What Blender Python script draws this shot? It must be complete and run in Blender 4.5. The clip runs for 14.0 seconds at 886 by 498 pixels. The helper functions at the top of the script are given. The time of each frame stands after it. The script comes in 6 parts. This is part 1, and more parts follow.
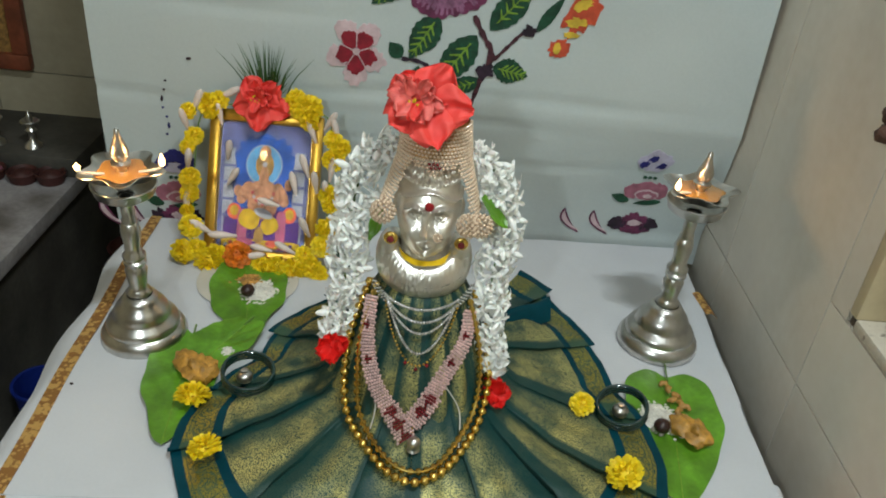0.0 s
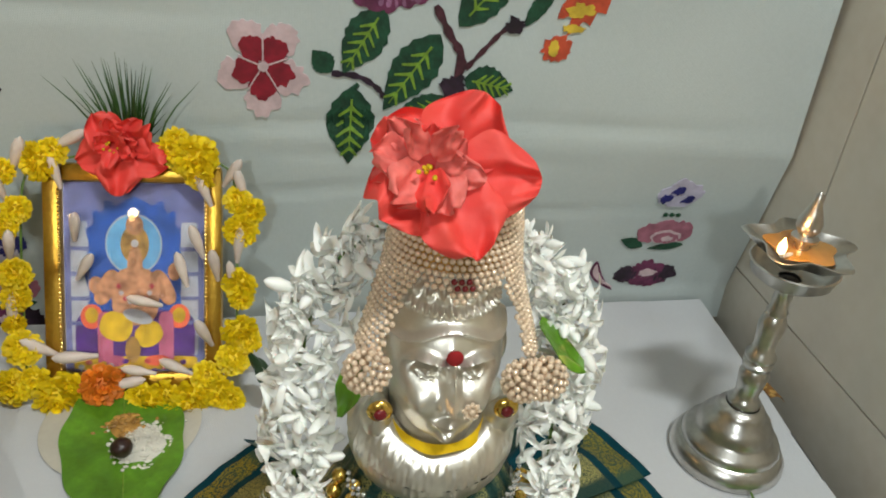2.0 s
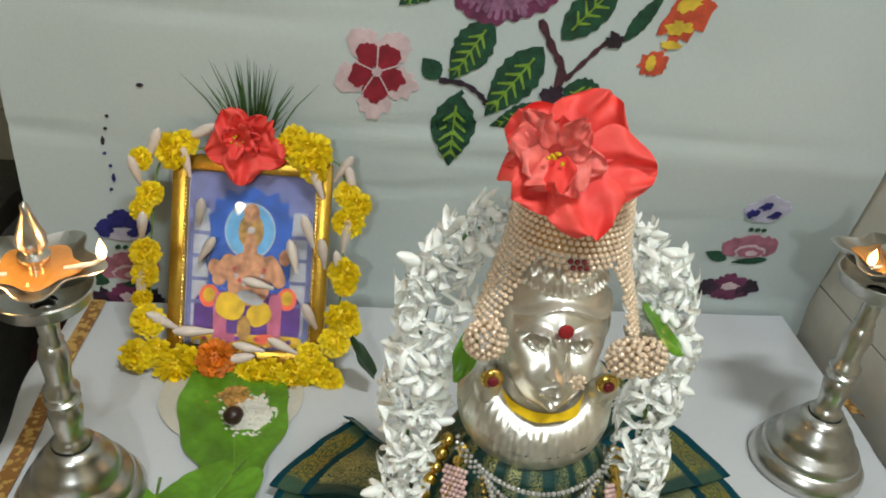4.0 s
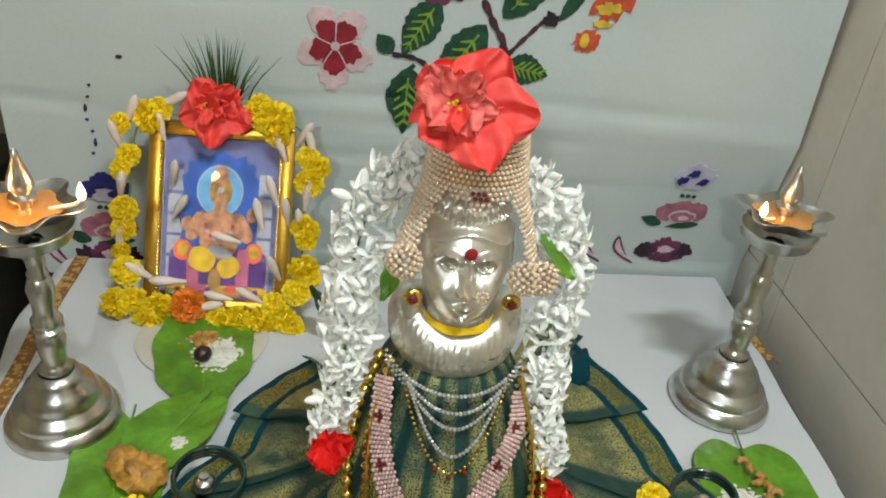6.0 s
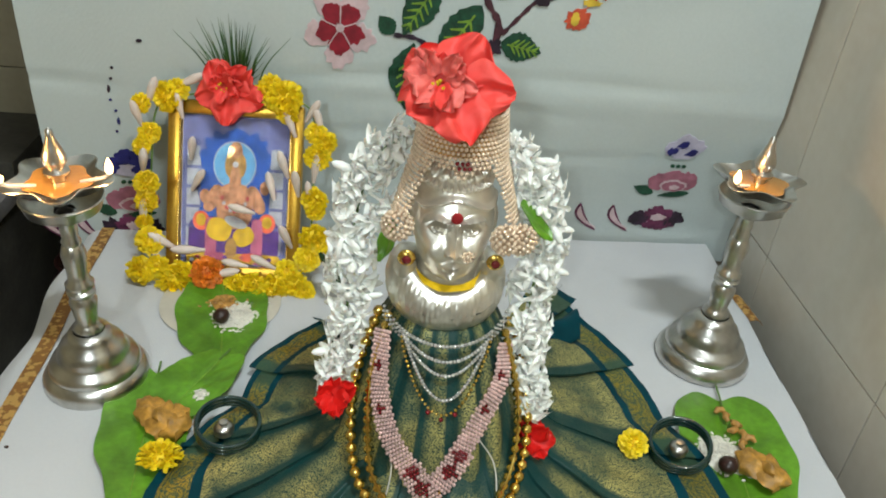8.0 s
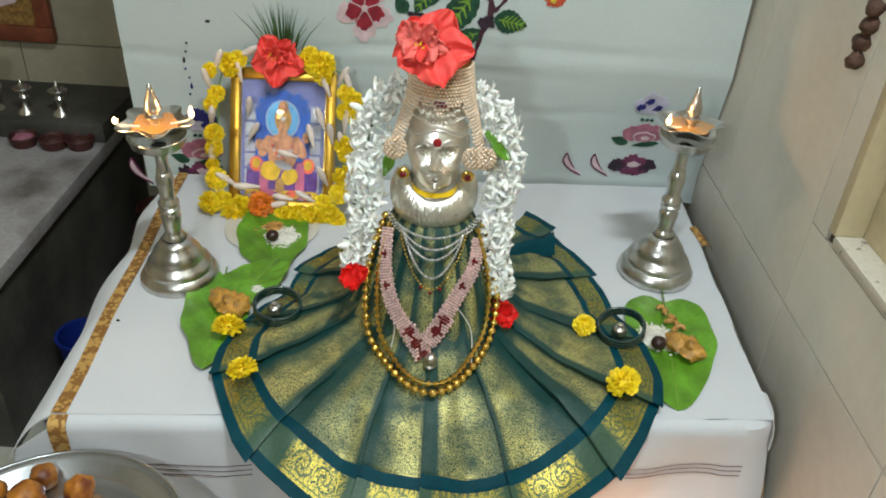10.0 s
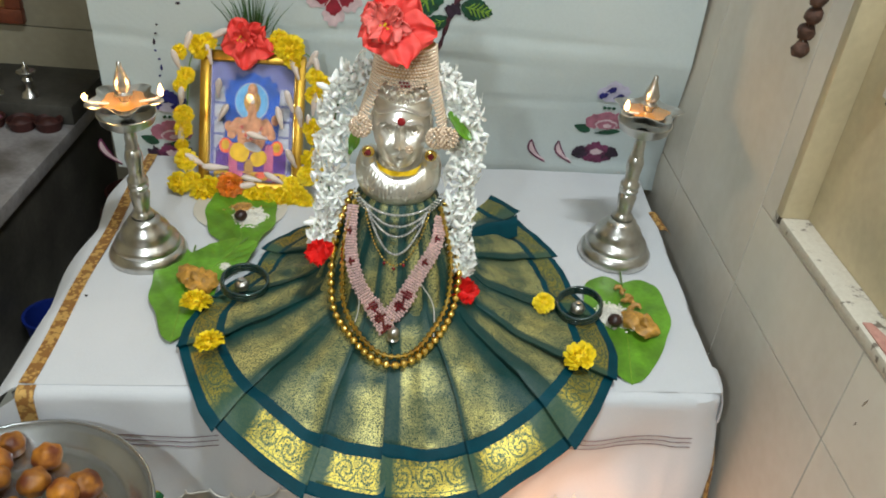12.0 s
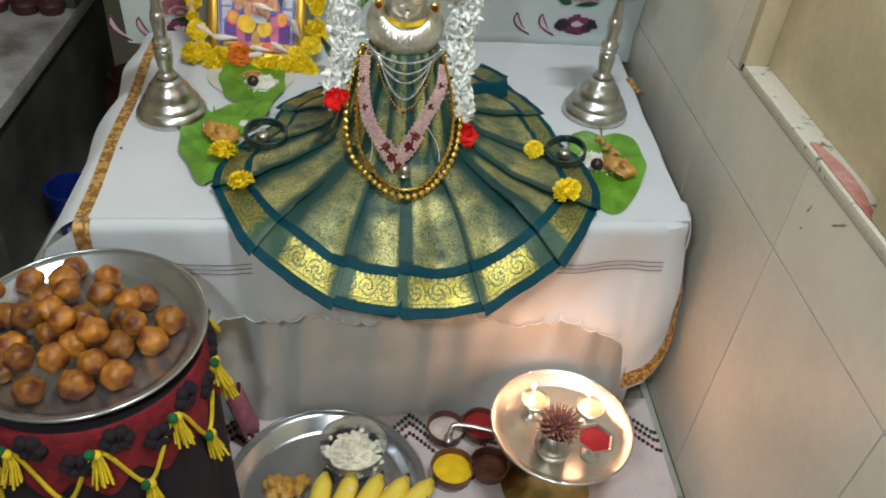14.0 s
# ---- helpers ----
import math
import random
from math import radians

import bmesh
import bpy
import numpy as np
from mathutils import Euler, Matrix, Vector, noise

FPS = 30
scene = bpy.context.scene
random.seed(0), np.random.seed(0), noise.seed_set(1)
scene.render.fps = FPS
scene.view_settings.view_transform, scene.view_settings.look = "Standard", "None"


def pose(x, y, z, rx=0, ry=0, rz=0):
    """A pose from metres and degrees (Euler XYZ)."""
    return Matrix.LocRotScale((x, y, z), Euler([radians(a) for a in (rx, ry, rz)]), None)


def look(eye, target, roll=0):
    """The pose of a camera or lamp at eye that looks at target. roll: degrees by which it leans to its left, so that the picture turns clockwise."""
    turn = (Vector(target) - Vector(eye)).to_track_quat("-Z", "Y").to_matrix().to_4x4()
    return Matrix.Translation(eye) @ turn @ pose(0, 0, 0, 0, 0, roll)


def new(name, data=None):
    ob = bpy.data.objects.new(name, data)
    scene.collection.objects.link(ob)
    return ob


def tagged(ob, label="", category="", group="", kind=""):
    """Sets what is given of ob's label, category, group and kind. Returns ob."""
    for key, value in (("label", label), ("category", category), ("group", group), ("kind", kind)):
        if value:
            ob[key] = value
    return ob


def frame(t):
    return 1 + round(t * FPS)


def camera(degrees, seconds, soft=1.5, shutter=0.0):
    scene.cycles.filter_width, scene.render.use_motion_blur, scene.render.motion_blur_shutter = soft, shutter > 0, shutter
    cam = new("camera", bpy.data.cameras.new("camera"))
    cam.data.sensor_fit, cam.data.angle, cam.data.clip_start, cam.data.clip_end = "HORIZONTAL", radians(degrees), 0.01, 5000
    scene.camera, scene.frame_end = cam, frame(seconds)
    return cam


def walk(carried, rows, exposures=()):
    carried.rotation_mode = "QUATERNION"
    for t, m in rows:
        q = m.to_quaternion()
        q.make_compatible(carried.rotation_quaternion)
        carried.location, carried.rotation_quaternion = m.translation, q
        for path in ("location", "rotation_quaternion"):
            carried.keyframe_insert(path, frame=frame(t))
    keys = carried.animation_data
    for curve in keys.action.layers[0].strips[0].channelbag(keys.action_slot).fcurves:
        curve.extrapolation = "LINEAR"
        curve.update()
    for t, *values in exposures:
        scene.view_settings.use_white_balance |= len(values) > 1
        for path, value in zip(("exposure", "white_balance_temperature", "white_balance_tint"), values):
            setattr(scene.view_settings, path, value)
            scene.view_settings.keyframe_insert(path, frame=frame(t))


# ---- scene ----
cam = camera(58.6, 14.0, soft=1.9)
PATH = [
    (0, (0.036, 0.045, 1.058), (0.114, 1.762, 0.035), 6.4),
    (0.5, (0.013, 0.13, 1.037), (0.128, 1.87, 0.058), 4.8),
    (1, (-0.02, 0.255, 1.002), (0.201, 1.982, 0.018), 5.8),
    (1.5, (-0.026, 0.348, 0.966), (0.321, 2.038, -0.046), 7.7),
    (2, (-0.027, 0.398, 0.954), (0.32, 2.097, -0.044), 6.4),
    (2.5, (-0.034, 0.413, 0.954), (0.259, 2.209, 0.123), 4.1),
    (3, (-0.064, 0.408, 0.95), (0.14, 2.225, 0.139), 4.6),
    (3.5, (-0.074, 0.391, 0.949), (0.084, 2.206, 0.123), 5.7),
    (4, (-0.063, 0.352, 0.955), (0.122, 2.09, -0.017), 6.5),
    (6.5, (-0.024, 0.254, 0.969), (0.196, 1.98, -0.017), 7.4),
    (7, (-0.028, 0.257, 0.97), (0.207, 1.981, -0.016), 7.5),
    (7.5, (-0.026, 0.253, 0.969), (0.202, 1.968, -0.035), 7.1),
    (8, (-0.01, 0.199, 0.994), (0.159, 1.896, -0.051), 6.1),
    (8.5, (0.008, 0.118, 1.005), (0.142, 1.755, -0.136), 6.3),
    (10.8, (0.045, -0.071, 1.083), (0.064, 1.619, 0.014), 3.6),
    (11, (0.044, -0.072, 1.08), (0.065, 1.615, 0.006), 3.9),
    (11.5, (0.051, -0.069, 1.074), (0.146, 1.617, 0.003), 5.1),
    (12, (0.052, -0.078, 1.063), (0.17, 1.591, -0.032), 5.8),
    (12.5, (0.063, -0.098, 1.051), (0.197, 1.526, -0.108), 6.6),
    (13, (0.056, -0.123, 1.036), (0.205, 1.433, -0.211), 7.2),
    (13.5, (0.027, -0.169, 1.036), (0.252, 1.375, -0.216), 6.6),
    (14, (0.006, -0.236, 1.05), (0.205, 1.31, -0.203), 6.6),
]
walk(cam, [(t, look(eye, target, roll)) for t, eye, target, roll in PATH],
     exposures=((0.0, -0.37, 6500, 10), (0.5, -0.20, 6600, 11), (0.8, -0.12, 6650, 11), (1.5, -0.08, 6850, 13), (2.0, -0.27, 6850, 13), (2.5, -0.37, 6800, 13), (3.0, -0.48, 6750, 13), (3.5, -0.40, 6750, 12), (4.0, -0.21, 6750, 12),
                (6.5, -0.10, 6700, 11), (8.5, -0.06, 6550, 10), (11.0, -0.02, 6450, 11), (12.5, -0.05, 6550, 13), (14.0, -0.13, 6450, 12)))

# ---------------------------------------------------------------- light
world = bpy.data.worlds.new("world")
scene.world = world
world.use_nodes = True
bg = world.node_tree.nodes["Background"]
bg.inputs["Color"].default_value = (0.9, 0.93, 1.0, 1)
bg.inputs["Strength"].default_value = 0.25


def lamp(name, kind, at, power, color, size, target=None):
    data = bpy.data.lights.new(name, kind)
    data.energy, data.color = power, color
    if kind == "AREA":
        data.shape, data.size, data.size_y = "RECTANGLE", size[0], size[1]
    else:
        data.shadow_soft_size = size
    ob = new(name, data)
    ob.matrix_basis = look(at, target) if target else pose(*at)
    return ob


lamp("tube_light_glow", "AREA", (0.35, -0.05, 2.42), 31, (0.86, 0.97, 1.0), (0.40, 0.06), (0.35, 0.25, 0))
# added lamp in mid-air, no fixture; stands in for a torch near the camera
lamp("torch_stand_in_glow", "POINT", (-0.22, -0.35, 1.28), 21.5, (0.86, 0.98, 1.0), 0.03)


# ---------------------------------------------------------------- materials
def mat(name, base, rough=0.5, metal=0.0, vary=0.15, scale=20.0, fine=180.0, bump=0.05, depth=0.002, second=None, spread=(0.35, 0.65), sub=0.0, coat=0.0, island=0.0, per_object=0.0):
    m = bpy.data.materials.new(name)
    m.use_nodes = True
    n, l = m.node_tree.nodes, m.node_tree.links
    b = n["Principled BSDF"]
    b.inputs["Roughness"].default_value, b.inputs["Metallic"].default_value = rough, metal
    co = n.new("ShaderNodeTexCoord")
    big, small = n.new("ShaderNodeTexNoise"), n.new("ShaderNodeTexNoise")
    for t, s, d in ((big, scale, 4), (small, fine, 3)):
        t.inputs["Scale"].default_value, t.inputs["Detail"].default_value = s, d
        l.new(co.outputs["Object"], t.inputs["Vector"])
    ramp = n.new("ShaderNodeValToRGB")
    dark = second or tuple(c * (1 - 2.2 * vary) for c in base)
    ramp.color_ramp.elements[0].position, ramp.color_ramp.elements[1].position = spread
    ramp.color_ramp.elements[0].color, ramp.color_ramp.elements[1].color = (*[max(c, 0) for c in dark], 1), (*base, 1)
    l.new(big.outputs["Fac"], ramp.inputs["Fac"])
    grain = n.new("ShaderNodeMixRGB")
    grain.blend_type = "OVERLAY"
    grain.inputs[0].default_value = min(0.6, vary * 1.6)
    l.new(ramp.outputs["Color"], grain.inputs[1])
    l.new(small.outputs["Fac"], grain.inputs[2])
    out = grain.outputs["Color"]
    for amount, node, socket in ((island, "ShaderNodeNewGeometry", "Random Per Island"), (per_object, "ShaderNodeObjectInfo", "Random")):
        if amount:
            rnd, hsv, mul = n.new(node), n.new("ShaderNodeHueSaturation"), n.new("ShaderNodeMapRange")
            mul.inputs["To Min"].default_value, mul.inputs["To Max"].default_value = 1 - amount, 1 + amount
            l.new(rnd.outputs[socket], mul.inputs["Value"])
            l.new(mul.outputs["Result"], hsv.inputs["Value"])
            l.new(out, hsv.inputs["Color"])
            out = hsv.outputs["Color"]
    l.new(out, b.inputs["Base Color"])
    if bump:
        bp = n.new("ShaderNodeBump")
        bp.inputs["Strength"].default_value, bp.inputs["Distance"].default_value = bump, depth
        l.new(small.outputs["Fac"], bp.inputs["Height"])
        l.new(bp.outputs["Normal"], b.inputs["Normal"])
    b.inputs["Subsurface Weight"].default_value = sub
    if sub:
        b.inputs["Subsurface Radius"].default_value = (0.006, 0.004, 0.003)
    b.inputs["Coat Weight"].default_value = coat
    return m


def glow(name, color, strength):
    m = bpy.data.materials.new(name)
    m.use_nodes = True
    b = m.node_tree.nodes["Principled BSDF"]
    b.inputs["Emission Color"].default_value, b.inputs["Emission Strength"].default_value = (*color, 1), strength
    b.inputs["Base Color"].default_value = (*color, 1)
    return m


def glass(name, color, rough=0.02):
    m = bpy.data.materials.new(name)
    m.use_nodes = True
    b = m.node_tree.nodes["Principled BSDF"]
    b.inputs["Base Color"].default_value, b.inputs["Roughness"].default_value = (*color, 1), rough
    b.inputs["Transmission Weight"].default_value, b.inputs["IOR"].default_value = 1.0, 1.45
    return m


def weave(m, pitch=1400.0, strength=0.25):
    """Adds a woven thread relief to a cloth material."""
    n, l = m.node_tree.nodes, m.node_tree.links
    b = n["Principled BSDF"]
    co = n.new("ShaderNodeTexCoord")
    heights = []
    for axis in ("X", "Z"):
        w = n.new("ShaderNodeTexWave")
        w.bands_direction = axis
        w.inputs["Scale"].default_value, w.inputs["Distortion"].default_value = pitch / 6.28, 0.6
        l.new(co.outputs["Object"], w.inputs["Vector"])
        heights.append(w.outputs["Fac"])
    add = n.new("ShaderNodeMath")
    l.new(heights[0], add.inputs[0]), l.new(heights[1], add.inputs[1])
    bp = n.new("ShaderNodeBump")
    bp.inputs["Strength"].default_value, bp.inputs["Distance"].default_value = strength, 0.0004
    l.new(add.outputs[0], bp.inputs["Height"])
    if b.inputs["Normal"].is_linked:
        l.new(b.inputs["Normal"].links[0].from_socket, bp.inputs["Normal"])
    l.new(bp.outputs["Normal"], b.inputs["Normal"])
    b.inputs["Sheen Weight"].default_value = 0.15
    return m


def brocade(name, ground, gold, amount=0.55, scale=420.0, metal=0.75, rough=0.38, panel=None, soft=0.06, sheen=False, scroll=False):
    """Silk with metal thread: voronoi and wave motifs of gold on a coloured ground; panel: the part of each pleat that
    shows the zari, its plain rest also painting in the fold's shaded side; sheen: cloudy shimmer painted into the
    colour.
    """
    m = bpy.data.materials.new(name)
    m.use_nodes = True
    n, l = m.node_tree.nodes, m.node_tree.links
    b = n["Principled BSDF"]
    co, uv = n.new("ShaderNodeTexCoord"), n.new("ShaderNodeUVMap")
    vor, noi = n.new("ShaderNodeTexVoronoi"), n.new("ShaderNodeTexNoise")
    vor.inputs["Scale"].default_value, noi.inputs["Scale"].default_value = scale, scale * 0.7
    noi.inputs["Detail"].default_value = 3
    for t in (vor, noi):
        l.new(co.outputs["Object"], t.inputs["Vector"])
    mixm = n.new("ShaderNodeMath")
    mixm.operation = "MULTIPLY_ADD"
    l.new(vor.outputs["Distance"], mixm.inputs[0])
    mixm.inputs[1].default_value = 0.55
    l.new(noi.outputs["Fac"], mixm.inputs[2])
    ramp = n.new("ShaderNodeValToRGB")
    ramp.color_ramp.elements[0].position, ramp.color_ramp.elements[1].position = amount, amount + 0.11
    ramp.color_ramp.elements[0].color, ramp.color_ramp.elements[1].color = (1, 1, 1, 1), (0, 0, 0, 1)
    l.new(mixm.outputs[0], ramp.inputs["Fac"])
    fac = ramp.outputs["Color"]
    if panel:
        sep, mr = n.new("ShaderNodeSeparateXYZ"), n.new("ShaderNodeValToRGB")
        fr = n.new("ShaderNodeMath")
        fr.operation = "FRACT"
        l.new(uv.outputs["UV"], sep.inputs[0])
        whole, dice, shift = n.new("ShaderNodeMath"), n.new("ShaderNodeTexWhiteNoise"), n.new("ShaderNodeMath")
        whole.operation, shift.operation, dice.noise_dimensions = "FLOOR", "MULTIPLY_ADD", "1D"
        l.new(sep.outputs["X"], whole.inputs[0])
        l.new(whole.outputs[0], dice.inputs["W"])
        l.new(dice.outputs["Value"], shift.inputs[0])
        shift.inputs[1].default_value = 0.22 if sheen else 0.12
        l.new(sep.outputs["X"], shift.inputs[2])
        l.new(shift.outputs[0], fr.inputs[0])
        l.new(fr.outputs[0], mr.inputs["Fac"])
        e = mr.color_ramp.elements
        e[0].position, e[0].color = panel[0] - soft, (0.05, 0.05, 0.05, 1)
        e[1].position, e[1].color = panel[0] + soft, (1, 1, 1, 1)
        for p, c in ((panel[1] - 0.04, 1), (panel[1] + 0.03, 0.05)):
            x = e.new(p)
            x.color = (c, c, c, 1)
        mul = n.new("ShaderNodeMath")
        mul.operation = "MULTIPLY"
        l.new(fac, mul.inputs[0]), l.new(mr.outputs["Color"], mul.inputs[1])
        fac = mul.outputs[0]
    if scroll:
        # woven scrolls in the middle of each panel, a dentil row and plain lines at its two edges
        def calc(op, a, b=0.0):
            q = n.new("ShaderNodeMath")
            q.operation = op
            for k, value in enumerate((a, b)):
                if isinstance(value, (int, float)):
                    q.inputs[k].default_value = value
                else:
                    l.new(value, q.inputs[k])
            return q.outputs[0]
        row = calc("DIVIDE", calc("SUBTRACT", sep.outputs["Y"], 0.79), 0.155)
        dx = calc("SUBTRACT", calc("FRACT", calc("MULTIPLY", sep.outputs["X"], 4.0)), 0.5)
        dy = calc("MULTIPLY", calc("SUBTRACT", row, 0.45), 1.15)
        dist = calc("SQRT", calc("ADD", calc("MULTIPLY", dx, dx), calc("MULTIPLY", dy, dy)))
        turn = calc("ARCTAN2", dy, dx)
        ring = calc("SINE", calc("ADD", calc("MULTIPLY", dist, 26.0), calc("ADD", calc("MULTIPLY", turn, 2.0), calc("MULTIPLY", noi.outputs["Fac"], 5.0))))
        ring = calc("MULTIPLY", calc("GREATER_THAN", ring, 0.45), calc("LESS_THAN", dist, 0.47))
        edge = calc("MULTIPLY", calc("GREATER_THAN", row, 0.86), calc("LESS_THAN", row, 0.90))
        teeth = calc("MULTIPLY", calc("LESS_THAN", row, 0.10), calc("GREATER_THAN", calc("SINE", calc("MULTIPLY", sep.outputs["X"], 90.0)), 0.1))
        dark = calc("MINIMUM", calc("ADD", calc("ADD", ring, edge), teeth), 1.0)
        fac = calc("MULTIPLY", fac, calc("SUBTRACT", 1.0, calc("MULTIPLY", dark, 0.72)))
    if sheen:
        # shimmer painted into the colour: cloudy gold, thin at the waist, fuller below
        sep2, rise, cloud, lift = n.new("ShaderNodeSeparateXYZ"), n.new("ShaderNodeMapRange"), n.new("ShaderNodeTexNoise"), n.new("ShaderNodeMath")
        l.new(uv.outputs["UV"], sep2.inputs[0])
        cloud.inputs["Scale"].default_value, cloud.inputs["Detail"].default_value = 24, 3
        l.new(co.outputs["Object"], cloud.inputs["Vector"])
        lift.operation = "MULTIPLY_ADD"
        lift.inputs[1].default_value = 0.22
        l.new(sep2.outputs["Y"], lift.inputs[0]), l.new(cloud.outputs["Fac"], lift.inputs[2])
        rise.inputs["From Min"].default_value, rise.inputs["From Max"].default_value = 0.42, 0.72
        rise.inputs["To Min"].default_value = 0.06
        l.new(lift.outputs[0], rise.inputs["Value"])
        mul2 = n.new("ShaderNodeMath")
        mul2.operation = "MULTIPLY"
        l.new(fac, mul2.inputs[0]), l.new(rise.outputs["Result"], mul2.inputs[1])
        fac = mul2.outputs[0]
    mix = n.new("ShaderNodeMixRGB")
    mix.inputs[1].default_value, mix.inputs[2].default_value = (*ground, 1), (*gold, 1)
    l.new(fac, mix.inputs[0])
    l.new(mix.outputs[0], b.inputs["Base Color"])
    mm = n.new("ShaderNodeMath")
    mm.operation = "MULTIPLY"
    mm.inputs[1].default_value = metal
    l.new(fac, mm.inputs[0])
    l.new(mm.outputs[0], b.inputs["Metallic"])
    b.inputs["Roughness"].default_value = rough
    bp = n.new("ShaderNodeBump")
    bp.inputs["Strength"].default_value, bp.inputs["Distance"].default_value = 0.35, 0.0006
    l.new(mixm.outputs[0], bp.inputs["Height"])
    l.new(bp.outputs["Normal"], b.inputs["Normal"])
    b.inputs["Specular IOR Level"].default_value = 0.25
    return m


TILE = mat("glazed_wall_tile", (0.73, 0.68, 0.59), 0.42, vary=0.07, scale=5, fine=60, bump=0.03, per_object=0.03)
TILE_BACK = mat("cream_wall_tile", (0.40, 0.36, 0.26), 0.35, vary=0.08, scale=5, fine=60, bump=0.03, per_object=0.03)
GROUT = mat("dark_grout", (0.13, 0.10, 0.075), 0.9, vary=0.3, scale=40)
PAINT = mat("cream_oil_paint", (0.62, 0.52, 0.33), 0.45, vary=0.09, scale=7, fine=90, bump=0.06)
SILL = mat("chipped_sill", (0.58, 0.53, 0.44), 0.6, vary=0.12, scale=75, fine=200, bump=0.3, second=(0.16, 0.13, 0.10), spread=(0.30, 0.38))
STAIN = mat("red_stain", (0.36, 0.10, 0.085), 0.7, vary=0.2, scale=40, second=(0.50, 0.28, 0.22), spread=(0.3, 0.7))
DIRT = mat("dark_dirt", (0.34, 0.28, 0.21), 0.9, vary=0.3, scale=90)
CEIL = mat("ceiling_paint", (0.75, 0.74, 0.70), 0.8, vary=0.05, scale=3)
FLOOR = mat("floor_tile", (0.42, 0.41, 0.34), 0.3, vary=0.12, scale=9, fine=80, bump=0.03, per_object=0.04)
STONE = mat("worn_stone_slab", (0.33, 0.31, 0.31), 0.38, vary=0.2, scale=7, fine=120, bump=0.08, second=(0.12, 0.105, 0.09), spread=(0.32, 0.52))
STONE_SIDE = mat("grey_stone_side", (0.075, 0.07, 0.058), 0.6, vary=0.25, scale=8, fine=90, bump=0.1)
COTTON = weave(mat("white_cotton", (0.60, 0.61, 0.63), 0.85, vary=0.03, scale=6, fine=300, bump=0.05))
MUSLIN = weave(mat("grey_muslin", (0.58, 0.57, 0.55), 0.9, vary=0.05, scale=8, fine=300, bump=0.06))
SCREEN = weave(mat("pale_screen_cloth", (0.52, 0.585, 0.58), 0.88, vary=0.04, scale=3.5, fine=240, bump=0.05))
ZARI = brocade("gold_zari_border", (0.26, 0.12, 0.035), (0.66, 0.40, 0.13), 0.72, 160, 0.5, 0.5)
TEAL = mat("teal_silk", (0.0005, 0.050, 0.070), 0.55, vary=0.12, scale=30, fine=500, bump=0.06, depth=0.0004)
TEAL.node_tree.nodes["Principled BSDF"].inputs["Specular IOR Level"].default_value = 0.12
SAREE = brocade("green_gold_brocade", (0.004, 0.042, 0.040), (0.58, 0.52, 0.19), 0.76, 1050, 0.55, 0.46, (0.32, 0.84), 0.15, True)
BORDER = brocade("gold_border_brocade", (0.035, 0.085, 0.055), (0.44, 0.35, 0.062), 0.78, 800, 0.85, 0.34, (0.22, 0.82), 0.03, scroll=True)
SILVER = mat("tarnished_silver", (0.70, 0.68, 0.64), 0.29, 1.0, vary=0.12, scale=25, fine=160, bump=0.06, depth=0.0008)
IDOL = mat("idol_silver", (0.90, 0.86, 0.78), 0.37, 0.90, vary=0.10, scale=45, fine=380, bump=0.05, depth=0.0006)
STEEL = mat("stainless_steel", (0.56, 0.57, 0.58), 0.22, 0.92, vary=0.06, scale=14, fine=220, bump=0.02)
BRASS = mat("old_brass", (0.60, 0.42, 0.16), 0.3, 1.0, vary=0.15, scale=30, fine=160)
GOLD = mat("gold_plate", (0.95, 0.66, 0.17), 0.19, 1.0, vary=0.1, scale=40, fine=300, bump=0.05)
FRAME = mat("gilt_moulding", (0.66, 0.38, 0.05), 0.3, 0.8, vary=0.12, scale=40, fine=260, bump=0.15)
PEARL = mat("champagne_pearl", (0.95, 0.74, 0.55), 0.16, 0.35, vary=0.06, scale=60, island=0.12, coat=1.0)
PINKBEAD = mat("pink_white_bead", (0.75, 0.50, 0.47), 0.3, 0.1, vary=0.1, scale=60, island=0.2)
REDBEAD = mat("garnet_bead", (0.22, 0.012, 0.02), 0.2, 0.1, vary=0.15, scale=60, coat=0.5)
STRASS = mat("rhinestone", (0.80, 0.81, 0.82), 0.12, 0.8, vary=0.1, scale=80, island=0.25)
LEAF = mat("betel_leaf", (0.14, 0.35, 0.022), 0.36, vary=0.20, scale=22, fine=160, bump=0.12, sub=0.1, per_object=0.08)
DARKLEAF = mat("dark_leaf", (0.02, 0.06, 0.018), 0.4, vary=0.2, scale=30)
GRASS = mat("grass_blade", (0.055, 0.14, 0.03), 0.5, vary=0.2, scale=30, island=0.3)
MARIGOLD = mat("yellow_marigold", (0.95, 0.70, 0.008), 0.6, vary=0.06, scale=60, island=0.16, sub=0.15)
ORANGE = mat("orange_marigold", (0.85, 0.22, 0.01), 0.6, vary=0.13, scale=60, island=0.22, sub=0.1)
HIBISCUS = mat("red_hibiscus", (0.90, 0.085, 0.065), 0.6, vary=0.10, scale=40, fine=200, bump=0.15, sub=0.2, second=(0.80, 0.055, 0.05))
HIBPINK = mat("pink_inner_petal", (0.94, 0.19, 0.16), 0.6, vary=0.16, scale=70, fine=300, bump=0.2, sub=0.15)
SCARLET = mat("scarlet_petal", (0.80, 0.012, 0.008), 0.55, vary=0.12, scale=60, sub=0.1)
JASMINE = mat("white_jasmine", (0.95, 0.95, 0.90), 0.5, vary=0.02, scale=80, sub=0.1, per_object=0.06)
BUD = mat("creamy_bud", (0.80, 0.68, 0.61), 0.5, vary=0.08, scale=50, sub=0.15, per_object=0.08)
STEM = mat("green_stalk", (0.13, 0.24, 0.05), 0.5, vary=0.15, scale=60)
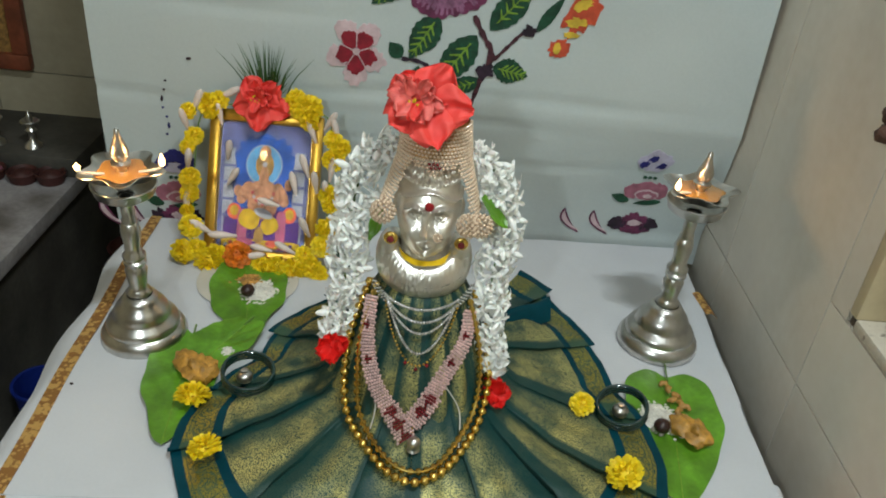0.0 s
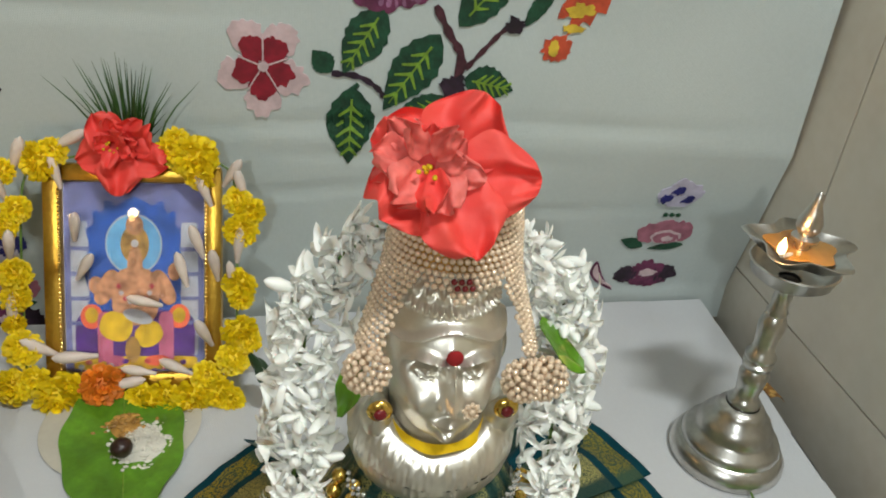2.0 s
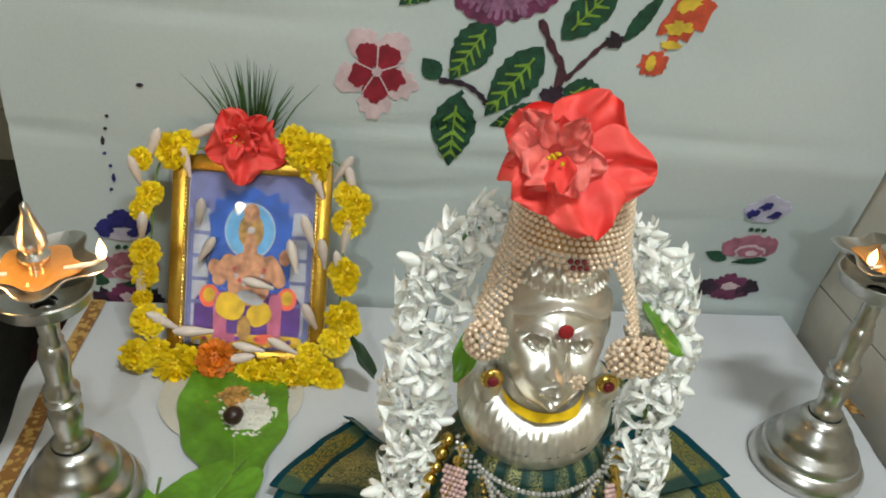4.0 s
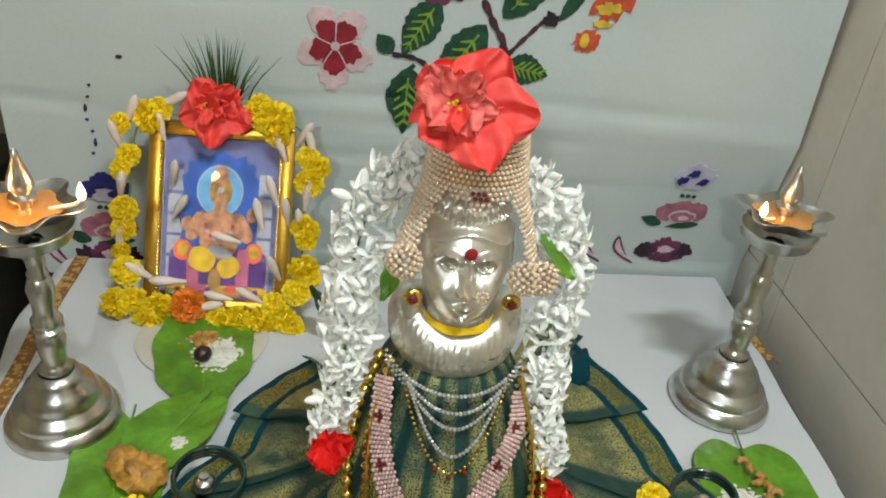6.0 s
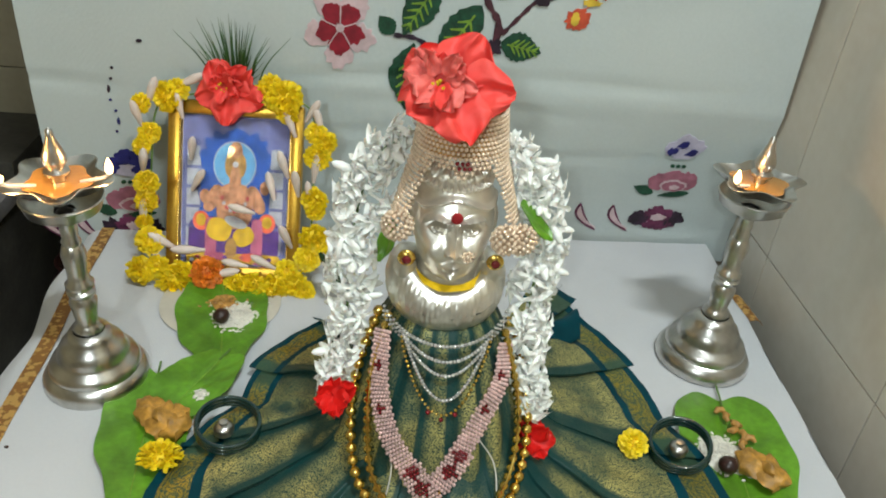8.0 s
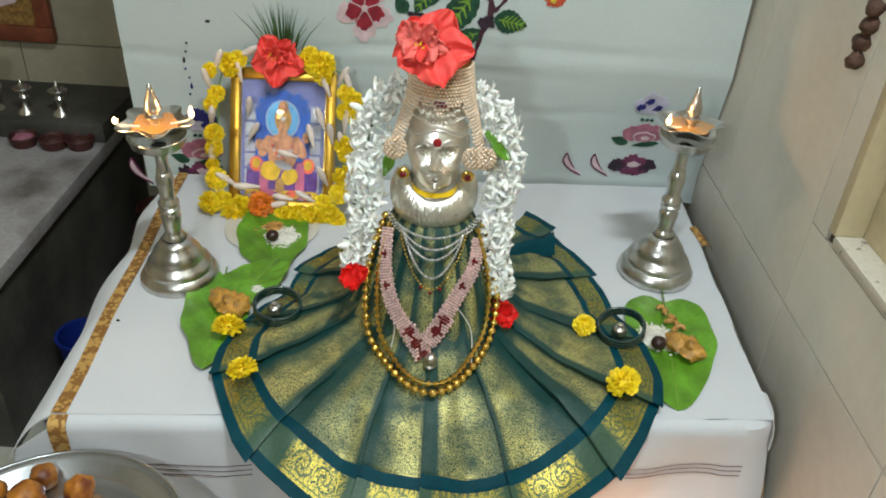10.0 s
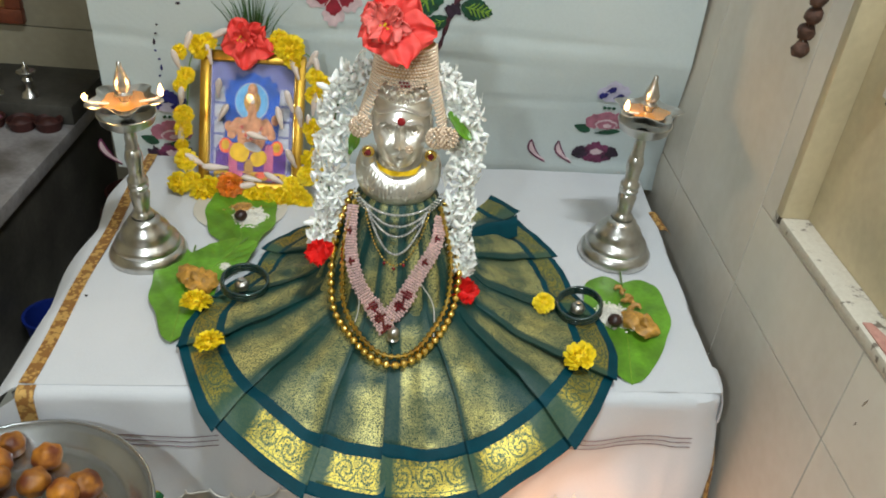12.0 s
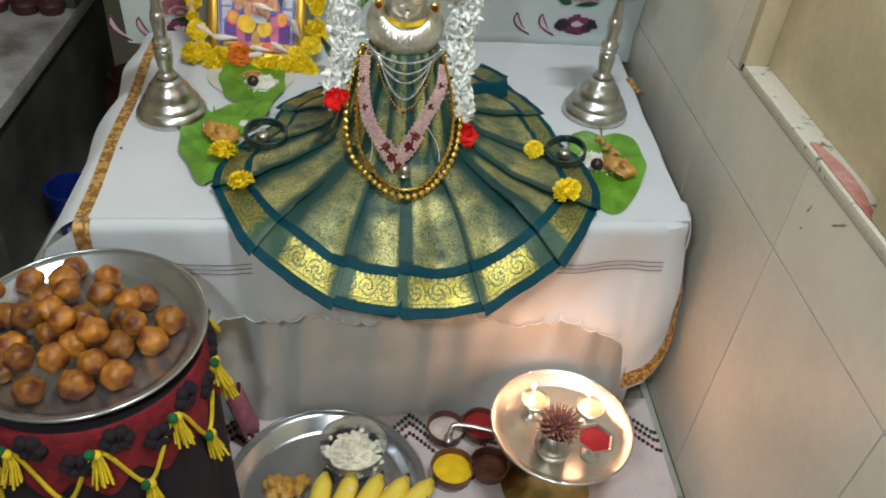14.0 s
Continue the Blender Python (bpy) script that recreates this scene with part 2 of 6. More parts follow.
PUFFED = mat("puffed_rice_grain", (0.84, 0.77, 0.60), 0.7, vary=0.15, scale=60, island=0.2)
RICE = mat("rice_grain", (0.78, 0.75, 0.66), 0.55, vary=0.1, scale=60, island=0.12)
JAGGERY = mat("fried_sweet", (0.64, 0.32, 0.05), 0.5, vary=0.25, scale=50, fine=200, bump=0.4, coat=0.3)
CASHEW = mat("brown_lentil", (0.58, 0.30, 0.07), 0.5, vary=0.2, scale=60, island=0.25)
DATE = mat("dark_nut", (0.045, 0.018, 0.014), 0.35, vary=0.2, scale=50)
VADA = mat("fried_dumpling", (0.54, 0.21, 0.016), 0.55, vary=0.2, scale=26, fine=130, bump=0.35, depth=0.002, second=(0.12, 0.024, 0.004), spread=(0.40, 0.64), coat=0.2, per_object=0.35)
BANANA = mat("banana_peel", (0.80, 0.58, 0.07), 0.45, vary=0.15, scale=30, fine=90, second=(0.45, 0.32, 0.03), spread=(0.3, 0.45))
TURMERIC = mat("turmeric_powder", (0.88, 0.55, 0.005), 0.9, vary=0.08, scale=60, bump=0.3)
KUMKUM = mat("vermilion_powder", (0.38, 0.012, 0.015), 0.9, vary=0.1, scale=60, bump=0.3)
ASH = mat("ash_powder", (0.66, 0.52, 0.47), 0.9, vary=0.1, scale=60, bump=0.3)
COPPER = mat("dull_copper", (0.22, 0.10, 0.07), 0.45, 0.6, vary=0.15, scale=40)
WOOD = mat("red_brown_wood", (0.21, 0.055, 0.025), 0.4, vary=0.2, scale=18, fine=120, bump=0.1)
PLANK = mat("plain_board", (0.32, 0.22, 0.13), 0.6, vary=0.2, scale=14)
GREENGLASS = mat("green_bangle_glass", (0.001, 0.026, 0.024), 0.12, vary=0.1, scale=40, bump=0.0, coat=1.0)
PANE = glass("picture_glass", (1, 1, 1), 0.0)
YARN = mat("yellow_yarn", (0.80, 0.56, 0.012), 0.85, vary=0.12, scale=60, fine=500, bump=0.4)
REDYARN = mat("red_yarn", (0.24, 0.006, 0.014), 0.9, vary=0.2, scale=80, fine=500, bump=0.5)
BLACKYARN = mat("black_cloth", (0.006, 0.005, 0.007), 0.9, vary=0.25, scale=14, fine=400, bump=0.4, second=(0.014, 0.004, 0.012))
GREENYARN = mat("green_yarn", (0.008, 0.13, 0.035), 0.9, vary=0.2, scale=80, fine=500, bump=0.4)
MATCLOTH = weave(mat("pinkish_mat", (0.62, 0.52, 0.50), 0.9, vary=0.06, scale=20, fine=300, bump=0.2), 900, 0.5)
MAROON = mat("maroon_thread", (0.09, 0.012, 0.025), 0.9, vary=0.2, scale=60)
BLUEPLASTIC = mat("blue_plastic", (0.006, 0.02, 0.17), 0.4, vary=0.1, scale=20)
DARKRED = mat("dark_red_clay", (0.07, 0.018, 0.014), 0.6, vary=0.2, scale=30)
RUDRA = mat("rudraksha_seed", (0.10, 0.042, 0.024), 0.65, vary=0.25, scale=120, fine=500, bump=0.6, depth=0.003)
THREAD = mat("pale_thread", (0.75, 0.72, 0.66), 0.8, vary=0.1, scale=80)
BEIGE = mat("beige_paper", (0.60, 0.56, 0.47), 0.85, vary=0.05, scale=20)
FLAME = glow("flame", (1.0, 0.66, 0.30), 7.0)
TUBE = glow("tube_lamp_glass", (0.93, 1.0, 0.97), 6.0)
P_GREEN = mat("dark_green_fabric_paint", (0.008, 0.075, 0.035), 0.7, vary=0.25, scale=90, fine=400, bump=0.3)
P_LIME = mat("lime_fabric_paint", (0.20, 0.36, 0.035), 0.7, vary=0.15, scale=90)
P_PURPLE = mat("plum_fabric_paint", (0.17, 0.03, 0.09), 0.7, vary=0.2, scale=60)
P_MAUVE = mat("mauve_fabric_paint", (0.36, 0.15, 0.28), 0.7, vary=0.25, scale=70, fine=300)
P_DARKPLUM = mat("dark_plum_fabric_paint", (0.035, 0.015, 0.035), 0.7, vary=0.3, scale=80)
P_RED = mat("crimson_fabric_paint", (0.28, 0.008, 0.025), 0.7, vary=0.15, scale=70)
P_PINK = mat("pale_pink_fabric_paint", (0.66, 0.50, 0.53), 0.75, vary=0.1, scale=60)
P_ROSE = mat("rose_fabric_paint", (0.42, 0.15, 0.21), 0.7, vary=0.15, scale=60)
P_ORANGE = mat("orange_red_fabric_paint", (0.62, 0.085, 0.035), 0.7, vary=0.15, scale=60)
P_YELLOW = mat("yellow_fabric_paint", (0.75, 0.52, 0.05), 0.7, vary=0.15, scale=60)
P_BLUE = mat("navy_fabric_paint", (0.02, 0.02, 0.19), 0.7, vary=0.2, scale=60)
P_LILAC = mat("lilac_fabric_paint", (0.55, 0.52, 0.66), 0.7, vary=0.1, scale=60)
P_BROWN = mat("brown_fabric_paint", (0.075, 0.018, 0.03), 0.7, vary=0.25, scale=90)
I_LAV = mat("print_lavender", (0.102, 0.109, 0.231), 0.85, vary=0.15, scale=60)
I_BLUE = mat("print_blue", (0.014, 0.068, 0.286), 0.85, vary=0.2, scale=50)
I_CYAN = mat("print_cyan", (0.088, 0.258, 0.422), 0.85, vary=0.15, scale=50)
I_PEACH = mat("print_peach", (0.394, 0.177, 0.088), 0.85, vary=0.25, scale=90)
I_YELLOW = mat("print_yellow", (0.49, 0.299, 0.01), 0.85, vary=0.2, scale=70)
I_PINK = mat("print_pink", (0.374, 0.088, 0.15), 0.85, vary=0.2, scale=70)
I_PURPLE = mat("print_purple", (0.068, 0.02, 0.15), 0.85, vary=0.2, scale=70)
I_GOLD = mat("print_ochre", (0.306, 0.163, 0.041), 0.85, vary=0.25, scale=90)
I_WHITE = mat("print_white", (0.286, 0.286, 0.306), 0.85, vary=0.1, scale=90)


# ---------------------------------------------------------------- mesh helpers
class Shape:
    """Gathers vertices and faces of one mesh."""

    def __init__(self):
        self.v, self.f, self.uv = [], [], None

    def add(self, verts, faces, m=None):
        k = len(self.v)
        self.v += [tuple(m @ Vector(p)) for p in verts] if m is not None else [tuple(p) for p in verts]
        self.f += [tuple(i + k for i in f) for f in faces]
        return self

    def join(self, other, m=None):
        return self.add(other.v, other.f, m)

    def grid(self, fn, nu, nv, close=False):
        vs = [fn(i / nu, j / nv) for j in range(nv + 1) for i in range(nu + (0 if close else 1))]
        w = nu if close else nu + 1
        fs = [(j * w + i, j * w + (i + 1) % w, (j + 1) * w + (i + 1) % w, (j + 1) * w + i) for j in range(nv) for i in range(nu)]
        return self.add(vs, fs)

    def sheet(self, fn, nu, nv, thick):
        """A cloth or petal of two faces and a rim; thick is the offset vector from front to back."""
        t = Vector(thick)
        k = len(self.v)
        w = nu + 1
        front = [Vector(fn(i / nu, j / nv)) for j in range(nv + 1) for i in range(w)]
        n = len(front)
        self.v += [tuple(p) for p in front] + [tuple(p + t) for p in front]
        for j in range(nv):
            for i in range(nu):
                a, b, c, d = j * w + i, j * w + i + 1, (j + 1) * w + i + 1, (j + 1) * w + i
                self.f += [(k + a, k + b, k + c, k + d), (k + n + d, k + n + c, k + n + b, k + n + a)]
        rim = [i for i in range(w)] + [j * w + nu for j in range(1, nv + 1)] + [nv * w + i for i in range(nu - 1, -1, -1)] + [j * w for j in range(nv - 1, 0, -1)]
        for a, b in zip(rim, rim[1:] + rim[:1]):
            self.f.append((k + b, k + a, k + n + a, k + n + b))
        return self

    def lathe(self, prof, seg=32, m=None):
        vs = [(r * math.cos(2 * math.pi * i / seg), r * math.sin(2 * math.pi * i / seg), z) for r, z in prof for i in range(seg)]
        fs = [(j * seg + i, j * seg + (i + 1) % seg, (j + 1) * seg + (i + 1) % seg, (j + 1) * seg + i) for j in range(len(prof) - 1) for i in range(seg)]
        return self.add(vs, fs, m)

    def tube(self, pts, r, seg=8, close=False):
        pts = [Vector(p) for p in pts]
        rs = r if isinstance(r, (list, tuple)) else [r] * len(pts)
        vs, up = [], Vector((0.13, 0.31, 0.94)).normalized()
        for i, p in enumerate(pts):
            d = (pts[(i + 1) % len(pts)] - pts[i - 1]) if close else pts[min(i + 1, len(pts) - 1)] - pts[max(i - 1, 0)]
            d = d.normalized() if d.length > 0 else Vector((0, 0, 1))
            a = d.cross(up)
            a = a.normalized() if a.length > 0.05 else d.cross(Vector((1, 0, 0))).normalized()
            b = d.cross(a)
            vs += [p + rs[i] * (math.cos(2 * math.pi * s / seg) * a + math.sin(2 * math.pi * s / seg) * b) for s in range(seg)]
        n = len(pts)
        fs = [(j * seg + i, j * seg + (i + 1) % seg, ((j + 1) % n) * seg + (i + 1) % seg, ((j + 1) % n) * seg + i) for j in range(n if close else n - 1) for i in range(seg)]
        if not close:
            fs += [tuple(range(seg - 1, -1, -1)), tuple(range((n - 1) * seg, n * seg))]
        return self.add(vs, fs)

    def box(self, lo, hi, m=None, bevel=0.0):
        bm = bmesh.new()
        bmesh.ops.create_cube(bm, size=1)
        for v in bm.verts:
            v.co = Vector([lo[k] + (v.co[k] + 0.5) * (hi[k] - lo[k]) for k in range(3)])
        if bevel:
            bmesh.ops.bevel(bm, geom=bm.edges[:], offset=bevel, segments=2, affect="EDGES", profile=0.6)
        bm.verts.index_update()
        self.add([v.co for v in bm.verts], [[v.index for v in f.verts] for f in bm.faces], m)
        bm.free()
        return self

    def ball(self, c, r, nu=8, nv=6, squash=(1, 1, 1), wob=0.0, m=None):
        rings = [[(0, 0, -1)]] + [[(math.sin(math.pi * j / nv) * math.cos(2 * math.pi * i / nu), math.sin(math.pi * j / nv) * math.sin(2 * math.pi * i / nu), -math.cos(math.pi * j / nv)) for i in range(nu)] for j in range(1, nv)] + [[(0, 0, 1)]]
        vs = [Vector(p) for ring in rings for p in ring]
        if wob:
            vs = [p * (1 + wob * noise.noise(p * 1.7 + Vector(c) * 57)) for p in vs]
        vs = [(c[0] + r * squash[0] * p[0], c[1] + r * squash[1] * p[1], c[2] + r * squash[2] * p[2]) for p in vs]
        fs = [(0, 1 + (i + 1) % nu, 1 + i) for i in range(nu)]
        fs += [(1 + j * nu + i, 1 + j * nu + (i + 1) % nu, 1 + (j + 1) * nu + (i + 1) % nu, 1 + (j + 1) * nu + i) for j in range(nv - 2) for i in range(nu)]
        top, last = len(vs) - 1, 1 + (nv - 2) * nu
        fs += [(top, last + i, last + (i + 1) % nu) for i in range(nu)]
        return self.add(vs, fs, m)

    def mesh(self, name, material, smooth=True, sharp=50):
        me = bpy.data.meshes.new(name)
        me.from_pydata(self.v, [], self.f)
        if self.uv:
            layer = me.uv_layers.new(name="UVMap")
            for loop in me.loops:
                layer.data[loop.index].uv = self.uv[loop.vertex_index]
        me.materials.append(material)
        if smooth:
            me.polygons.foreach_set("use_smooth", [True] * len(me.polygons))
            me.set_sharp_from_angle(angle=radians(sharp))
        return me


def part(name, shape, material, parent=None, label="", kind="", smooth=True, at=None, sharp=50):
    """One mesh object under a thing or a part; shape may be a finished mesh to share."""
    ob = new(name, shape if isinstance(shape, bpy.types.Mesh) else shape.mesh(name, material, smooth, sharp))
    if parent:
        ob.parent = parent
    if at is not None:
        ob.matrix_basis = at
    return tagged(ob, label=label, kind=kind)


def thing(name, label, category, at=None, group="", kind=""):
    ob = new(name)
    ob.empty_display_size = 0.05
    if at is not None:
        ob.matrix_basis = at
    return tagged(ob, label, category, group, kind)


def structure(name, shape, material, label, smooth=False):
    return tagged(part(name, shape, material, smooth=smooth), label, name.split("_")[0], kind="structure")


def spline(pts, n):
    """A smooth curve of n + 1 points through pts (Catmull-Rom)."""
    p = [Vector(q) for q in pts]
    p = [2 * p[0] - p[1]] + p + [2 * p[-1] - p[-2]]
    out = []
    for k in range(n + 1):
        s = k / n * (len(p) - 3)
        i = min(int(s), len(p) - 4)
        t = s - i
        a, b, c, d = p[i:i + 4]
        out.append(0.5 * ((2 * b) + (c - a) * t + (2 * a - 5 * b + 4 * c - d) * t * t + (3 * b - a - 3 * c + d) * t ** 3))
    return out


def along(pts, step):
    """Points at even steps along a dense polyline."""
    out, rest = [pts[0]], step
    for a, b in zip(pts, pts[1:]):
        d, pos = (b - a).length, 0.0
        while d - pos >= rest:
            pos += rest
            out.append(a + (b - a) * (pos / d))
            rest = step
        rest -= d - pos
    return out


def interp(x, table):
    xs, ys = [t[0] for t in table], [t[1] for t in table]
    return float(np.interp(x, xs, ys))


# ---------------------------------------------------------------- the room
FZ = 0.015
XR = 0.514
structure("floor", Shape().box((-2.2, -2.6, FZ - 0.12), (XR + 0.25, 1.75, FZ - 0.004)), GROUT, "grey-cream tiled floor of a small room")
structure("ceiling", Shape().box((-2.2, -2.6, 2.5), (XR + 0.25, 1.75, 2.6)), CEIL, "plain white painted ceiling")
structure("wall_back", Shape().box((-2.2, 1.61, FZ), (XR + 0.25, 1.75, 2.5)), GROUT, "cream tiled back wall behind the cloth screen")
structure("wall_left", Shape().box((-2.3, -2.6, FZ), (-2.2, 1.75, 2.5)), PAINT, "plain cream painted wall")
structure("wall_front", Shape().box((-2.3, -2.7, FZ), (XR + 0.25, -2.6, 2.5)), PAINT, "plain cream painted wall")
OY, OZ, OTOP, OEND = 0.745, 0.603, 2.05, -0.6
wr = Shape()
wr.box((XR + 0.005, -2.6, FZ), (XR + 0.16, 1.61, OZ - 0.004)).box((XR + 0.005, OY + 0.004, OZ - 0.004), (XR + 0.16, 1.61, 2.5))
wr.box((XR + 0.005, -2.6, OZ - 0.004), (XR + 0.16, OEND, 2.5)).box((XR + 0.005, OEND, OTOP), (XR + 0.16, OY + 0.004, 2.5))
wall_right = structure("wall_right", wr, GROUT, "pale glazed tile wall with a cream recess")
niche = thing("niche_lining", "cream painted wooden lining of a wall recess", "niche", kind="structure")
part("back_panel", Shape().box((XR + 0.034, OEND, OZ), (XR + 0.07, OY, OTOP)), PAINT, niche, smooth=False)
part("jamb", Shape().box((XR - 0.001, OY - 0.012, OZ + 0.002), (XR + 0.034, OY + 0.004, OTOP), bevel=0.003), PAINT, niche)
part("sill", Shape().box((XR - 0.001, OEND, OZ - 0.010), (XR + 0.034, OY - 0.012, OZ + 0.004), bevel=0.003), SILL, niche, "chipped dirty sill")
part("batten", Shape().box((XR + 0.004, 0.30, OZ + 0.004), (XR + 0.034, 0.385, OTOP), bevel=0.006), PAINT, niche)
st = Shape()
st.sheet(lambda u, v: (XR + 0.004 + (0.004 + 0.016 * math.sin(math.pi * (0.1 + 0.85 * u))) * v, 0.53 - 0.15 * u, OZ + 0.0055), 16, 4, (0, 0, -0.0012))
part("stain", st, STAIN, niche, "red powder stain")
for k in range(4):
    part("hinge_knuckle", Shape().box((XR + 0.022, 0.664, 0.789 + 0.0175 * k), (XR + 0.034, 0.674, 0.805 + 0.0175 * k), bevel=0.002), CEIL, niche, "white painted hinge")
part("hinge_pin", Shape().tube([(XR + 0.028, 0.669, 0.782), (XR + 0.028, 0.669, 0.862)], 0.0022, 8), DIRT, niche)
for y0, z0, y1, z1, w in ((0.402, 0.584, 0.425, 0.566, 0.0022), (0.470, 0.560, 0.474, 0.548, 0.0016), (0.736, 0.592, 0.752, 0.606, 0.0012), (0.470, 0.530, 0.472, 0.524, 0.0014)):
    mark = Shape().sheet(lambda u, v: (XR - 0.0004, y0 + (y1 - y0) * u + w * (v - 0.5) * math.sin(3.0 * u + 0.15), z0 + (z1 - z0) * u + w * (v - 0.5) * math.sin(3.0 * u + 0.15) * (1 + 0.5 * math.sin(9 * u))), 12, 3, (0.0006, 0, 0))
    part("dirt_mark", mark, DIRT, wall_right)

# wall and floor tiles
made = {}


def tile(parent, lo, hi, material):
    size = tuple(round(hi[k] - lo[k], 4) for k in range(3))
    if min(size) <= 0.0005:
        return
    key = (size, material.name)
    if key not in made:
        made[key] = Shape().box((0, 0, 0), size, bevel=0.0002).mesh("tile", material, False)
    part("tile", made[key], None, parent, at=pose(*lo))


J = 0.0012
for iy in range(-5, 5):
    y0, y1 = 0.505 + 0.285 * iy + J, 0.505 + 0.285 * (iy + 1) - J
    y1 = min(y1, 1.605)
    for iz in range(-2, 4):
        z0, z1 = max(FZ + 0.004, 0.47 + 0.43 * iz + J), min(2.49, 0.47 + 0.43 * (iz + 1) - J)
        if z1 <= OZ - 0.01 or y0 >= OY + 0.004 or z0 >= OTOP:
            tile(wall_right, (XR, y0, z0), (XR + 0.006, y1, z1), TILE)
            continue
        if z0 < OZ - 0.012:
            tile(wall_right, (XR, y0, z0), (XR + 0.006, y1, OZ - 0.012), TILE)
        if y1 > OY + 0.006:
            tile(wall_right, (XR, OY + 0.005, max(z0, OZ - 0.010)), (XR + 0.006, y1, z1), TILE)
wall_back = bpy.data.objects["wall_back"]
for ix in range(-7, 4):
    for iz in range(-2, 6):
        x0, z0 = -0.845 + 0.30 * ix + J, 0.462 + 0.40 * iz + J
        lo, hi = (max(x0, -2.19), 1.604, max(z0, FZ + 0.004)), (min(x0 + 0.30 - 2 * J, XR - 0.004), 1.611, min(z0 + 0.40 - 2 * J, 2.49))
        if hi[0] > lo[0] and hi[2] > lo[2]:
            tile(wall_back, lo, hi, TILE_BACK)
floor = bpy.data.objects["floor"]
for ix in range(-8, 2):
    for iy in range(-7, 6):
        x0, y0 = 0.50 + 0.30 * ix + J - 0.30, -0.15 + 0.30 * iy + J
        tile(floor, (max(x0, -2.19), y0, FZ - 0.006), (min(x0 + 0.30 - 2 * J, XR), min(y0 + 0.30 - 2 * J, 1.6), FZ), FLOOR)

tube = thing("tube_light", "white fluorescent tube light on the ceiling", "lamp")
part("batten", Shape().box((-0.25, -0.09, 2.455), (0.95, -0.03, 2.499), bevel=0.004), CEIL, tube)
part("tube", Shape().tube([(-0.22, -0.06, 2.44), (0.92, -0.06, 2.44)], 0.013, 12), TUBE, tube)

# the low stone counter beside the table
counter = thing("stone_counter", "low grey stone counter with a worn dusty top", "counter", kind="structure")
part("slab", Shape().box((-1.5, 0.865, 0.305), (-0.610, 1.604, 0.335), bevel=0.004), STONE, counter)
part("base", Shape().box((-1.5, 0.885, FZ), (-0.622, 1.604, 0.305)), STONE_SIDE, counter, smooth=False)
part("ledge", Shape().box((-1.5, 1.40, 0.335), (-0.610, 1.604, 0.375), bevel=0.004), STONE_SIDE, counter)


def brass_pot(at, s=1.0):
    pot = thing("flower_vase", "small silver vase with yellow flowers on the ledge", "vase", pose(*at))
    part("body", Shape().lathe([(0, 0), (0.022 * s, 0), (0.024 * s, 0.004), (0.012 * s, 0.016), (0.026 * s, 0.035), (0.028 * s, 0.05), (0.014 * s, 0.07), (0.02 * s, 0.085), (0.018 * s, 0.086), (0.012 * s, 0.07), (0, 0.06)], 20), SILVER, pot)
    b = Shape()
    for k in range(7):
        a = k * 2.4
        b.ball((0.014 * math.cos(a), 0.014 * math.sin(a), 0.105 + 0.006 * (k % 3)), 0.012, 8, 6, wob=0.4)
    part("flowers", b, MARIGOLD, pot)


brass_pot((-0.845, 1.44, 0.375))
for x in (-0.775, -0.705):
    it = thing("small_lamp", "small silver lamp standing on the dark ledge", "lamp", pose(x, 1.44, 0.375), group="lamps on the ledge")
    part("body", Shape().lathe([(0, 0), (0.017, 0), (0.015, 0.006), (0.006, 0.014), (0.006, 0.03), (0.010, 0.034), (0.006, 0.04), (0.018, 0.052), (0.016, 0.054), (0, 0.046)], 18), SILVER, it)
    part("finial", Shape().lathe([(0.005, 0.048), (0.007, 0.058), (0.003, 0.066), (0.0, 0.074)], 12), SILVER, it)
for k, (x, y) in enumerate(((-0.76, 1.375), (-0.70, 1.372), (-0.65, 1.378))):
    it = thing("clay_cup", "dark red clay cup on the counter", "cup", pose(x, y, 0.335), group="clay cups")
    part("cup", Shape().lathe([(0, 0), (0.022, 0), (0.028, 0.02), (0.026, 0.022), (0.018, 0.006), (0, 0.006)], 18), DARKRED, it)
    part("contents", Shape().ball((0, 0, 0.014), 0.02, 10, 6, (1, 1, 0.5), 0.3), P_ROSE if k == 0 else DARKRED, it)
dish = thing("glass_dish", "small shiny dish on the stone counter", "dish", pose(-0.87, 1.33, 0.335))
part("dish", Shape().lathe([(0, 0), (0.014, 0), (0.005, 0.006), (0.02, 0.016), (0.019, 0.017), (0, 0.009)], 16), SILVER, dish)

pic = thing("wall_picture", "picture in a red-brown wooden frame on tiled wall", "picture", pose(-0.98, 1.596, 0.62))
for lo, hi in (((-0.22, -0.012, -0.15), (0.22, 0.008, -0.118)), ((-0.22, -0.012, 0.118), (0.22, 0.008, 0.15)), ((-0.22, -0.012, -0.118), (-0.188, 0.008, 0.118)), ((0.188, -0.012, -0.118), (0.22, 0.008, 0.118))):
    part("frame_bar", Shape().box(lo, hi, bevel=0.004), WOOD, pic)
part("print", Shape().box((-0.188, 0.0, -0.118), (0.188, 0.006, 0.118)), I_GOLD, pic, "brownish faded print", smooth=False)
part("print_patch", Shape().box((-0.15, -0.002, -0.03), (0.15, 0.0, 0.10)), I_PURPLE, pic, smooth=False)
part("print_patch", Shape().ball((0.02, -0.0015, -0.06), 0.1, 20, 8, (1.4, 0.012, 0.3)), P_PINK, pic)

